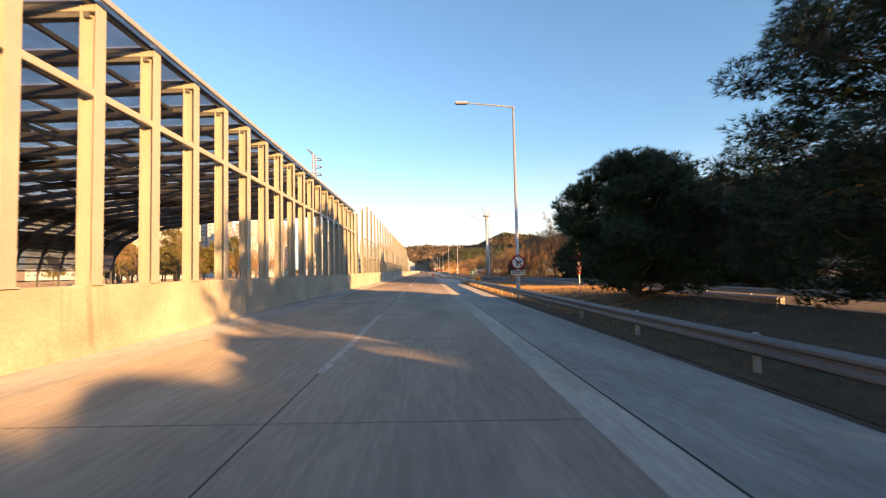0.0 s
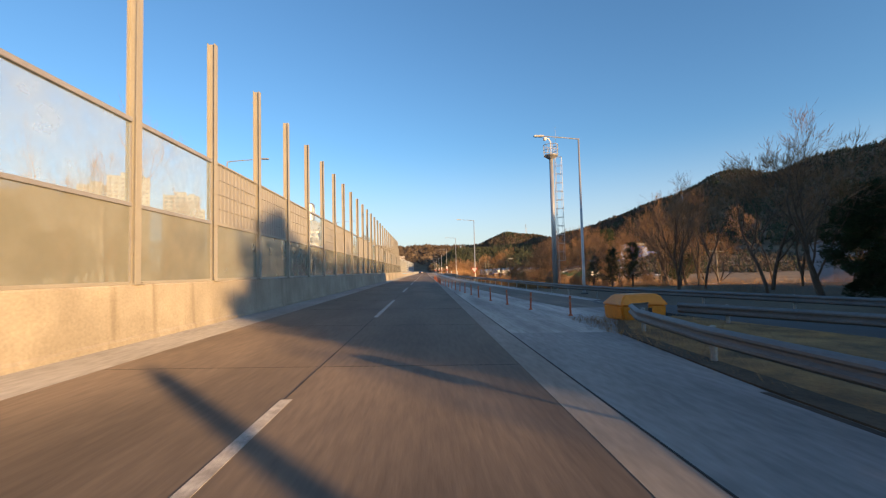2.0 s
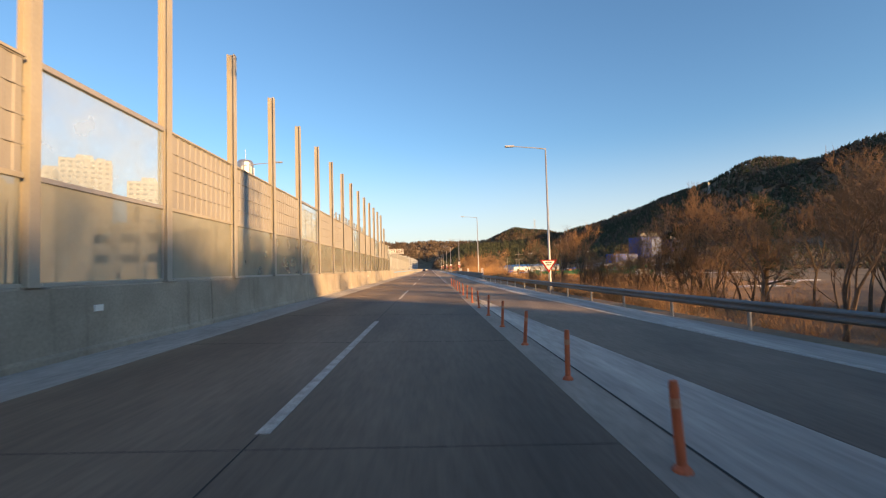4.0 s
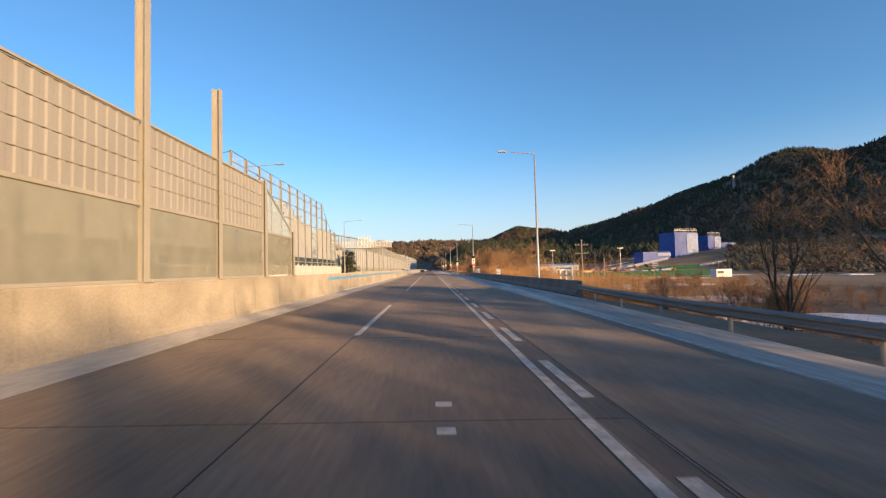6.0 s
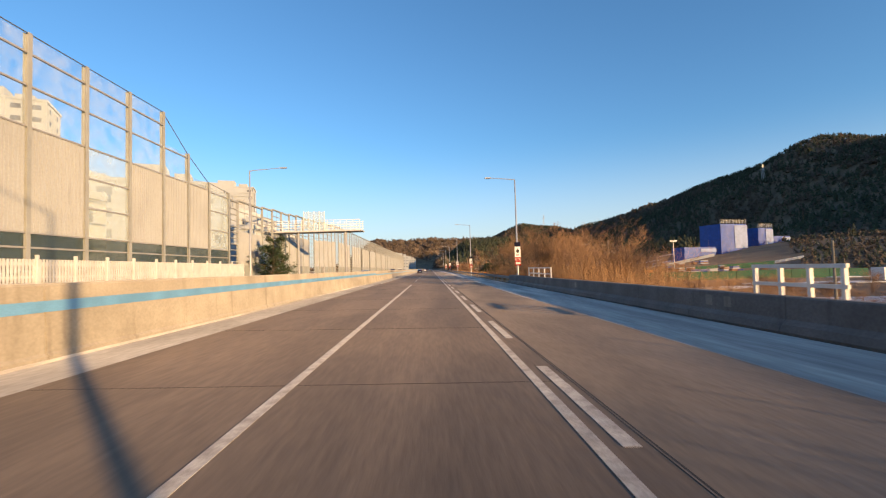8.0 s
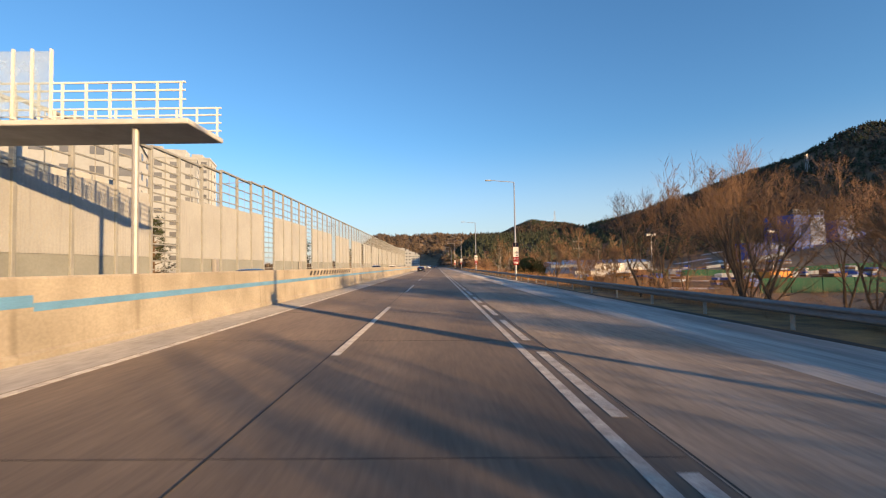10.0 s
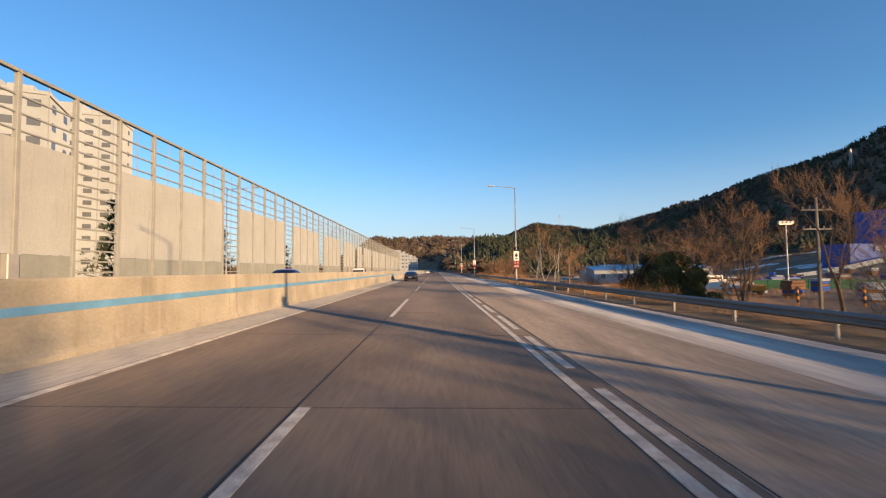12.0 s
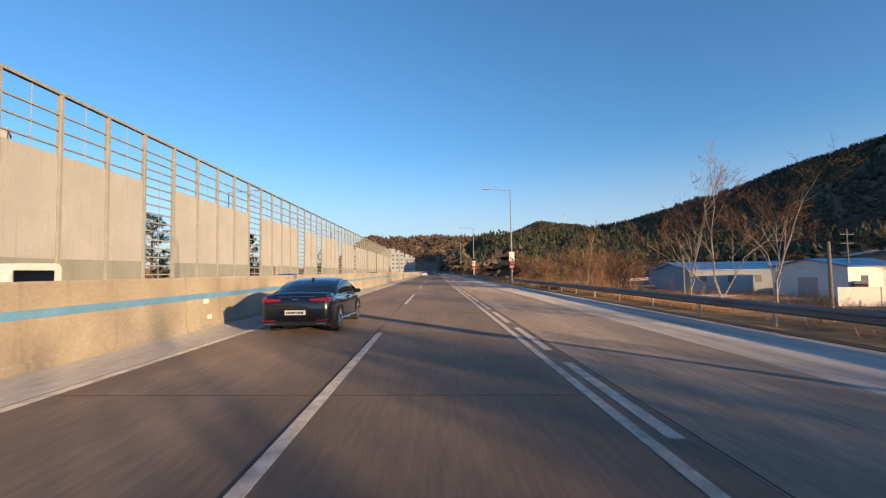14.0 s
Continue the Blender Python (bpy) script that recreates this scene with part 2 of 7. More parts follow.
def blotches(m, scale, low, high, stretch=(1, 0.3, 1)):
    """Broad stains and paler worn fields over a large surface."""
    n, l = m.node_tree.nodes, m.node_tree.links
    base = n["Principled BSDF"].inputs["Base Color"]
    src = base.links[0].from_socket
    geo, mp, ns, mr, mul = n.new("ShaderNodeNewGeometry"), n.new("ShaderNodeMapping"), n.new("ShaderNodeTexNoise"), n.new("ShaderNodeMapRange"), n.new("ShaderNodeMixRGB")
    mp.inputs["Scale"].default_value = stretch
    ns.inputs["Scale"].default_value, ns.inputs["Detail"].default_value, ns.inputs["Distortion"].default_value = scale, 4, 0.6
    mr.inputs[1].default_value, mr.inputs[2].default_value = 0.36, 0.66
    mr.inputs[3].default_value, mr.inputs[4].default_value = low, high
    l.new(geo.outputs["Position"], mp.inputs["Vector"])
    l.new(mp.outputs[0], ns.inputs["Vector"])
    l.new(ns.outputs["Fac"], mr.inputs[0])
    cc = n.new("ShaderNodeCombineColor")
    for i in range(3):
        l.new(mr.outputs[0], cc.inputs[i])
    mul.blend_type = "MULTIPLY"
    mul.inputs[0].default_value = 1
    l.new(src, mul.inputs[1])
    l.new(cc.outputs[0], mul.inputs[2])
    l.new(mul.outputs[0], base)
    return m


blotches(ROAD, 0.45, 0.78, 1.12)
blotches(MERGE, 0.6, 0.7, 1.1)
blotches(MERGE2, 0.7, 0.72, 1.2, (1, 0.12, 1))
blotches(DUSTY, 0.9, 0.68, 1.12, (1, 0.1, 1))
blotches(CONCRETE, 0.35, 0.82, 1.06, (1, 0.6, 1))
# road: brighter and bluer before y = 28, darker past y = 56
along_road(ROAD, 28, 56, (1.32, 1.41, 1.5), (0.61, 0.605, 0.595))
along_road(BAND, 18, 42, (1, 1, 1), (0.7, 0.68, 0.66))
island_tones(BRUSH, 0.6, 1.4)
island_tones(OLIVE, 0.6, 1.3)

# ---- building tools ----
def obj(name, bm, mat, parent=None, label="", smooth=False):
    me = bpy.data.meshes.new(name)
    bm.to_mesh(me)
    bm.free()
    for m in (mat if isinstance(mat, (list, tuple)) else [mat]):
        me.materials.append(m)
    if smooth:
        for p in me.polygons:
            p.use_smooth = True
    o = new(name, me)
    if parent:
        o.parent = parent
    if label:
        o["label"] = label
    return o


def part(name, bm, mat, parent, label="", smooth=False):
    return obj(name, bm, mat, parent, label, smooth)


def again(o, parent, m):
    """One more piece on the same mesh."""
    c = new(o.name.split(".")[0], o.data)
    c.parent, c.matrix_local = parent, m
    if "label" in o:
        c["label"] = o["label"]
    return c


def thing(name, label, category, at=(0, 0, 0), group="", kind="", rz=0.0):
    e = new(name)
    e.empty_display_size = 0.2
    e.matrix_world = pose(*at, 0, 0, rz)
    return tagged(e, label, category, group, kind)


def box(bm, x0, x1, y0, y1, z0, z1, mi=0):
    v = [bm.verts.new(p) for p in ((x0, y0, z0), (x1, y0, z0), (x1, y1, z0), (x0, y1, z0), (x0, y0, z1), (x1, y0, z1), (x1, y1, z1), (x0, y1, z1))]
    for f in ((3, 2, 1, 0), (4, 5, 6, 7), (0, 1, 5, 4), (1, 2, 6, 5), (2, 3, 7, 6), (3, 0, 4, 7)):
        bm.faces.new([v[i] for i in f]).material_index = mi
    return v


def bevel(bm, w=0.02, seg=1):
    bmesh.ops.bevel(bm, geom=bm.edges[:], offset=w, segments=seg, affect="EDGES")
    return bm


def tube(bm, pts, radii, sides=8, cap=True, mi=0):
    """A round bar through the points."""
    pts = [Vector(p) for p in pts]
    if isinstance(radii, (int, float)):
        radii = [radii] * len(pts)
    rings = []
    for i, p in enumerate(pts):
        d = (pts[min(i + 1, len(pts) - 1)] - pts[max(i - 1, 0)]).normalized()
        a = d.orthogonal().normalized() if abs(d.z) > 0.9 else d.cross(Vector((0, 0, 1))).normalized()
        b = d.cross(a)
        rings.append([bm.verts.new(p + (a * math.cos(2 * math.pi * k / sides) + b * math.sin(2 * math.pi * k / sides)) * radii[i]) for k in range(sides)])
    for r, s in zip(rings, rings[1:]):
        for k in range(sides):
            bm.faces.new((r[k], r[(k + 1) % sides], s[(k + 1) % sides], s[k])).material_index = mi
    if cap and sides > 2:
        bm.faces.new(rings[0][::-1]).material_index = mi
        bm.faces.new(rings[-1]).material_index = mi
    return bm


def loft(bm, profile, path, closed=True, caps=True, mi=0):
    """Sweep a profile of (across, up) along a path of (x, y, z); across is to the right of the way along it."""
    rings = []
    pts = [Vector(p) for p in path]
    for i, p in enumerate(pts):
        d = pts[min(i + 1, len(pts) - 1)] - pts[max(i - 1, 0)]
        d.z = 0
        d.normalize()
        right = Vector((d.y, -d.x, 0))
        rings.append([bm.verts.new(p + right * a + Vector((0, 0, u))) for a, u in profile])
    n = len(profile)
    for r, s in zip(rings, rings[1:]):
        for k in range(n if closed else n - 1):
            bm.faces.new((r[k], s[k], s[(k + 1) % n], r[(k + 1) % n])).material_index = mi
    if caps and closed:
        bm.faces.new(rings[0]).material_index = mi
        bm.faces.new(rings[-1][::-1]).material_index = mi
    bmesh.ops.recalc_face_normals(bm, faces=bm.faces[:])
    return bm


def hbeam(bm, x, y, z0, z1, d=0.3, w=0.25, t=0.03):
    """An upright H-section: flanges face the road."""
    a, b, e = d / 2, w / 2, t / 2
    out = [(-a, -b), (-a + t, -b), (-a + t, -e), (a - t, -e), (a - t, -b), (a, -b), (a, b), (a - t, b), (a - t, e), (-a + t, e), (-a + t, b), (-a, b)]
    lo = [bm.verts.new((x + p, y + q, z0)) for p, q in out]
    hi = [bm.verts.new((x + p, y + q, z1)) for p, q in out]
    for i in range(12):
        bm.faces.new((lo[i], lo[(i + 1) % 12], hi[(i + 1) % 12], hi[i]))
    bm.faces.new(lo[::-1])
    bm.faces.new(hi)
    return bm


def lay(x):
    """Height of the carriageway, which falls to the right."""
    return -0.02 * x if x > -5.6 else 0.112 + 0.02 * (x + 5.6)


def B():
    return bmesh.new()


def sstep(a, b, v):
    k = min(1.0, max(0.0, (v - a) / (b - a)))
    return k * k * (3 - 2 * k)

# ---- ground, hills, roads ----
def ridge_foot(y):
    return float(np.interp(y, (0, 640, 780, 900), (300, 300, 210, 150)))


def ground_z(x, y):
    z = -0.45 + 0.25 * (noise.noise(Vector((x * 0.03, y * 0.03, 0.3))))
    right = sstep(12.5, 22, x) * sstep(95, 135, y)
    z -= right * (3.0 + 0.4 * noise.noise(Vector((x * 0.05, y * 0.05, 2))))
    z += 17 * sstep(105, 260, x) * sstep(300, 480, y) * (1 - sstep(900, 1100, y))
    ridge = hills = 0.0
    if x > 60:
        # the wooded ridge on the right
        crest = float(np.interp(y, (300, 480, 640, 740, 860, 1050, 1300, 1800, 2300), (92, 110, 113, 120, 126, 124, 128, 134, 128)))
        crest *= 1 + 0.07 * noise.noise(Vector((y * 0.008, 5, 0))) + 0.03 * noise.noise(Vector((y * 0.03, 9, 0)))
        k = sstep(ridge_foot(y), 520, x - 0.06 * (y - 700))
        fall = 1 - 0.5 * sstep(520, 900, x)
        ridge = crest * k * fall * sstep(120, 420, y) * (1 - 0.75 * sstep(2300, 3200, y))
        ridge += 6 * k * noise.noise(Vector((x * 0.012, y * 0.012, 1)))
    # low wooded rise further along the right side
    rise = 36.0 * sstep(6, 60, x) * sstep(540, 860, y) * (1 - sstep(150, 300, x)) * (1 - sstep(1000, 1250, y))
    # hills that close the valley ahead
    far = sstep(900, 1250, y)
    if far > 0:
        hills = far * (64 + 10 * noise.noise(Vector((x * 0.006, 3, 0))) + 4 * noise.noise(Vector((x * 0.03, 7, 0)))) * sstep(-60, 40, x + 0.12 * (y - 900) + 120)
        hills += 40 * sstep(900, 1400, -x) * far
    knoll = 112 * math.exp(-(abs(x - 303) / 185.0) ** 3 - ((y - 1462) / 180.0) ** 2)
    knoll += 9 * math.exp(-((x - 262) / 28.0) ** 2 - ((y - 1462) / 100.0) ** 2)
    ridge += 20 * math.exp(-((x - 512) / 60.0) ** 2 - ((y - 765) / 45.0) ** 2)
    return z + max(ridge, hills, rise, knoll)


def axis_steps(stops):
    out = []
    for a, b, s in stops:
        n = max(1, round((b - a) / s))
        out += [a + (b - a) * i / n for i in range(n)]
    return out + [stops[-1][1]]


xs = axis_steps([(-3000, -400, 260), (-400, -60, 34), (-60, 60, 6), (60, 700, 16), (700, 3000, 230)])
ys = axis_steps([(-1500, -100, 140), (-100, 460, 14), (460, 1500, 20), (1500, 2500, 40), (2500, 4000, 150)])
bm = B()
grid = [[bm.verts.new((x, y, ground_z(x, y))) for y in ys] for x in xs]
for i in range(len(xs) - 1):
    for j in range(len(ys) - 1):
        bm.faces.new((grid[i][j], grid[i + 1][j], grid[i + 1][j + 1], grid[i][j + 1]))
ground = tagged(obj("ground", bm, EARTH, smooth=True), "brown winter ground rising to wooded hills", "ground", kind="structure")

Y0, Y1 = -60.0, 900.0


def strip(name, pts, mat, label, category, thick=0.3, n=1):
    """A slab between two edges: rows of (y, x left, x right)."""
    bm = B()
    rows = []
    for y, a, b in pts:
        cols = [a + (b - a) * i / n for i in range(n + 1)]
        rows.append([bm.verts.new((x, y, lay(x))) for x in cols])
    for r, s in zip(rows, rows[1:]):
        for k in range(n):
            bm.faces.new((r[k], r[k + 1], s[k + 1], s[k]))
    ext = bmesh.ops.extrude_face_region(bm, geom=bm.faces[:])
    for v in [g for g in ext["geom"] if isinstance(g, bmesh.types.BMVert)]:
        v.co.z -= thick
    bmesh.ops.recalc_face_normals(bm, faces=bm.faces[:])
    return tagged(obj(name, bm, mat), label, category, kind="structure")


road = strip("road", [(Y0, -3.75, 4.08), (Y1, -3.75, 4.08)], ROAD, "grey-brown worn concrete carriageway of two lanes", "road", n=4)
gutter = strip("gutter", [(Y0, -5.1, -3.754), (Y1, -5.1, -3.754)], SHOULDER, "pale concrete gutter along the median barrier", "gutter")
RIGHT_EDGE = [(Y0, 6.5), (60, 6.5), (66, 7.2), (72, 11.5), (80, 11.9), (110, 10.2), (140, 9.4), (165, 9.3), (186, 10.4), (260, 10.6), (300, 10.9), (Y1, 11.0)]
bay = strip("shoulder", [(y, 4.1, x) for y, x in RIGHT_EDGE if y <= 66], SHOULDER, "grey concrete shoulder beside the verge", "shoulder")
bay = strip("shoulder", [(y, 4.1, x) for y, x in RIGHT_EDGE if y >= 66], DUSTY, "pale salt-dusted concrete shoulder and merging lane", "shoulder")
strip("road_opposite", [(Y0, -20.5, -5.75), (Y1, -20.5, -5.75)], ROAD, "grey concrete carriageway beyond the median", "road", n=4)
ramp = strip("ramp_road", [(-40, 15, 19.5), (30, 15.2, 19.8), (50, 14.9, 19.0), (60, 13.9, 18), (68, 11.8, 16), (76, 10.5, 13.2), (79, 11, 12.4)], ASPHALT, "dark asphalt slip road beside the verge", "road", thick=0.28)
ramp.location.z = 0.006
def verge_z(x, y):
    """The verge swells to a low grassy mound towards its start."""
    m = 0.62 * sstep(6.9, 11.4, x) * (1 - sstep(12.2, 14.9, x)) * (1 - sstep(26, 46, y))
    return lay(x) + 0.03 + m + 0.05 * noise.noise(Vector((x * 0.9, y * 0.5, 3)))


VERGE = [(Y0, 6.5, 15.0), (30, 6.5, 15.2), (50, 6.5, 14.9), (60, 6.5, 13.9), (66, 7.0, 12.2), (69.5, 8.6, 11.2)]
bm = B()
rows = []
for k in range(105):
    y = Y0 + (69.5 - Y0) * k / 104
    a, b = (float(np.interp(y, [r[0] for r in VERGE], [r[c] for r in VERGE])) for c in (1, 2))
    cols = [a + (b - a) * i / 14 for i in range(15)]
    rows.append([bm.verts.new((a, y, -0.5))] + [bm.verts.new((x, y, verge_z(x, y) if 0 < i < 14 else lay(x) + 0.03)) for i, x in enumerate(cols)] + [bm.verts.new((b, y, -0.7))])
for r, q in zip(rows, rows[1:]):
    for k in range(16):
        f = bm.faces.new((r[k], r[k + 1], q[k + 1], q[k]))
        f.material_index = 1 if k < 2 or (r[0].co.y < 19.0 + 1.5 * noise.noise(Vector((k * 0.6, 2, 0)))) else 0
verge = tagged(obj("verge", bm, [GRASS, SOIL]), "strip of dry yellow winter grass on a low mound", "grass", kind="structure")
verge2 = strip("verge", [(262, 10.95, 14.5), (300, 11.15, 15.0), (345, 11.5, 15.5), (Y1, 11.6, 15.5)], GRASS, "dry brown grass along the guard rail", "grass", thick=0.9, n=4)
verge2.location.z = -0.05
gutter2 = strip("gutter", [(262, 10.55, 10.95), (300, 10.88, 11.2), (345, 11.0, 11.45), (Y1, 11.0, 11.5)], JOINT2, "dark dirt-filled gutter under the guard rail", "gutter", thick=0.3)
gutter2.location.z = 0.004

# ---- median barrier, posts, panels, roofed stretch ----
BX = -5.08   # foot of the barrier's face
bar = thing("median_barrier", "long sun-stained concrete median barrier with a pale blue stripe", "barrier", kind="structure")
prof = [(0.0, 0.0), (0.0, 0.12), (-0.05, 0.18), (-0.09, 1.36), (-0.12, 1.40), (-0.56, 1.40), (-0.6, 1.36), (-0.66, 0.0)]
segs = []
y = -40.0
while y < 900:
    segs.append((y, y + 19.98))
    y += 20.0
seg0 = None
for a, b in segs:
    if seg0 is None:
        bm = B()
        loft(bm, prof, [(BX, 0, lay(BX) - 0.02), (BX, 19.97, lay(BX) - 0.02)])
        seg0 = part("barrier_unit", bm, CONCRETE, bar)
        seg0.location.y = a
    else:
        again(seg0, bar, pose(0, a, 0) @ Matrix.Diagonal((1, 1, 1.055 if a > 180 else 1, 1)))

# painted stripe and hatching on its face
for y in [190 + 20.0 * k for k in range(19)]:
    z0, z1 = (1.03, 1.24) if y < 260 else (0.95, 1.1)
    bm = B()
    v = [bm.verts.new((BX - 0.05 - 0.04 * (z - 0.18) / 1.18 + d, yy, z + lay(BX) - 0.1)) for d in (0.014, -0.02) for yy, z in ((y, z0), (y + 19.985, z0), (y + 19.985, z1), (y, z1))]
    for f in ((0, 1, 2, 3), (7, 6, 5, 4), (0, 4, 5, 1), (1, 5, 6, 2), (2, 6, 7, 3), (3, 7, 4, 0)):
        bm.faces.new([v[i] for i in f])
    part("stripe", bm, BLUE_PAINT, bar, "pale blue painted stripe")
for k in range(16):
    bm = B()
    y = 287 + 0.75 * k
    v = [bm.verts.new((BX - 0.083 + d, yy, z)) for d in (0.008, -0.01) for yy, z in ((y, 1.2), (y + 0.32, 1.2), (y + 0.62, 1.46), (y + 0.3, 1.46))]
    for f in ((0, 1, 2, 3), (7, 6, 5, 4), (0, 4, 5, 1), (1, 5, 6, 2), (2, 6, 7, 3), (3, 7, 4, 0)):
        bm.faces.new([v[i] for i in f])
    part("hatch", bm, BLACK, bar, "black hazard hatching")

PX = -5.3   # line of the posts
POST_Z = 1.48


def steel_post(z1, d=0.26, w=0.22):
    t = thing("barrier_post", "cream-painted steel H-section post on the barrier", "post", group="barrier posts")
    bm = B()
    hbeam(bm, 0, 0, 0.03, z1 - POST_Z, d, w, 0.025)
    part("shaft", bm, CREAM_STEEL, t)
    bm = B()
    box(bm, -0.2, 0.2, -0.19, 0.19, 0, 0.03)
    for sx in (-0.15, 0.15):
        for sy in (-0.14, 0.14):
            tube(bm, [(sx, sy, 0.03), (sx, sy, 0.07)], 0.02, 6)
    part("base_plate", bm, CREAM_STEEL, t)
    return t


ROOF_END = 46.6
roof_posts = [ROOF_END - 2.0 * k for k in range(0, 34)]
tp = steel_post(7.45, 0.34, 0.3)
tp.matrix_world = pose(PX, roof_posts[0], POST_Z)
for y in roof_posts[1:]:
    copy_thing(tp, pose(PX, y, POST_Z))
tall = steel_post(9.6)
tall_posts = [48.9, 52.9] + [57.1 + 4.045 * k for k in range(30)]
tall.matrix_world = pose(PX, tall_posts[2], POST_Z)
for y in tall_posts[3:]:
    if y < 172:
        copy_thing(tall, pose(PX, y, POST_Z))
for y, z in ((48.9, 7.7), (52.9, 8.7), (174.3, 8.0), (178.5, 5.7), (182.4, 3.75)):
    q = steel_post(z)
    q.matrix_world = pose(PX, y, POST_Z)
# sunlit chamfer at the barrier's foot, put in as a pale strip
bm = B()
box(bm, BX + 0.002, BX + 0.05, 186, 262, lay(BX) - 0.05, lay(BX) + 0.05)
part("foot_strip", bm, DUSTY, bar, "pale strip painting the sunlit foot of the barrier")
for y, z in ((115.2, 1.0), (155.0, 1.02), (381.0, 0.86), (381.2, 0.4)):
    t = thing("wall_reflector", "small white square reflector on the median barrier", "reflector", group="barrier reflectors")
    t.matrix_world = pose(BX - 0.055, y, z)
    bm = B()
    box(bm, -0.06, 0.03, -0.11, 0.11, -0.06, 0.07)
    part("plate", bevel(bm, 0.012), WHITE_PAINT, t)

# ---- noise panels between the posts ----
BAY = 3.78


def corrugated(bm, y0, y1, z0, z1, x=0.0, pitch=0.30, depth=0.05):
    """A ribbed metal sheet that faces +x."""
    n = round((y1 - y0) / pitch)
    p = (y1 - y0) / n
    prof = []
    for i in range(n):
        a = y0 + i * p
        prof += [(a, 0), (a + 0.40 * p, 0), (a + 0.5 * p, depth), (a + 0.9 * p, depth)]
    prof.append((y1, 0))
    lo = [bm.verts.new((x + d, y, z0)) for y, d in prof]
    hi = [bm.verts.new((x + d, y, z1)) for y, d in prof]
    for i in range(len(prof) - 1):
        bm.faces.new((lo[i], lo[i + 1], hi[i + 1], hi[i]))
    return bm


def noise_bay(kind):
    names = {"metal": "noise barrier bay with ribbed beige metal above a hazy pane", "clear": "noise barrier bay of clear glazing above a hazy pane"}
    t = thing("noise_barrier", names[kind], "noise barrier", group="noise barrier bays")
    h = BAY / 2
    bm = B()
    box(bm, -0.02, 0.02, -h + 0.05, h - 0.05, 0.08, 1.9)
    part("lower_pane", bm, PANE_HAZY, t)
    bm = B()
    box(bm, -0.05, 0.05, -h, h, 0.0, 0.08)
    part("bottom_rail", bevel(bm, 0.01), CREAM_STEEL, t)
    bm = B()
    box(bm, -0.05, 0.06, -h, h, 1.9, 2.0)
    part("middle_rail", bevel(bm, 0.01), CREAM_STEEL if kind == "metal" else GREY_STEEL, t)
    if kind == "metal":
        first = None
        for r in range(4):
            if first is None:
                bm = B()
                corrugated(bm, -h, h, 0, 0.485, 0.0, 0.315, 0.022)
                box(bm, -0.08, -0.01, -h, h, 0, 0.485)
                box(bm, 0.0, 0.036, -h, h, 0.485, 0.51)
                first = part("panel", bm, PANEL_METAL, t)
                first.location.z = 2.0
            else:
                again(first, t, pose(0, 0, 2.0 + 0.51 * r))
        bm = B()
        box(bm, -0.09, 0.07, -h, h, 4.04, 4.09)
        part("top_rail", bm, CREAM_STEEL, t)
    else:
        bm = B()
        box(bm, -0.015, 0.015, -h + 0.05, h - 0.05, 2.0, 3.98)
        part("upper_pane", bm, PANE_CLEAR, t)
        bm = B()
        box(bm, -0.06, 0.07, -h, h, 3.98, 4.1)
        part("top_rail", bevel(bm, 0.012), GREY_STEEL, t)
        for s in (-1, 1):
            bm = B()
            box(bm, -0.03, 0.03, s * h - 0.025, s * h + 0.025, 0.08, 3.98)
            part("side_frame", bm, GREY_STEEL, t)
    return t


bays = {"metal": None, "clear": None}
bay_posts = [52.9] + [57.1 + 4.045 * k for k in range(30)] + [178.5]
for a, b in zip(bay_posts, bay_posts[1:]):
    if b > 179:
        break
    mid = (a + b) / 2
    i = round((mid - 83.4) / 4.045)
    kind = "clear" if mid < 69 or i % 4 == 0 else "metal"
    if bays[kind] is None:
        bays[kind] = noise_bay(kind)
        bays[kind].matrix_world = pose(PX, mid, POST_Z)
    else:
        copy_thing(bays[kind], pose(PX, mid, POST_Z))
# the last bay falls away to the low end post
t = thing("noise_barrier_end", "sloping glazed end bay of the noise barrier", "noise barrier")
t.matrix_world = pose(PX, 178.5, POST_Z)
bm = B()
box(bm, -0.02, 0.02, 0.14, 3.75, 0.08, 1.9)
part("lower_pane", bm, PANE_HAZY, t)
bm = B()
v = [bm.verts.new((x, y, z)) for x in (-0.015, 0.015) for y, z in ((0.14, 2.0), (3.75, 2.0), (3.75, 2.25), (0.14, 4.0))]
for f in ((0, 1, 2, 3), (7, 6, 5, 4), (0, 4, 5, 1), (1, 5, 6, 2), (2, 6, 7, 3), (3, 7, 4, 0)):
    bm.faces.new([v[i] for i in f])
part("upper_pane", bm, PANE_CLEAR, t)
bm = B()
tube(bm, [(0, 0.14, 4.03), (0, 3.8, 2.27)], 0.05, 6)
part("top_rail", bm, GREY_STEEL, t)
bm = B()
box(bm, -0.05, 0.06, 0.12, 3.78, 1.9, 2.0)
part("middle_rail", bevel(bm, 0.01), CREAM_STEEL, t)

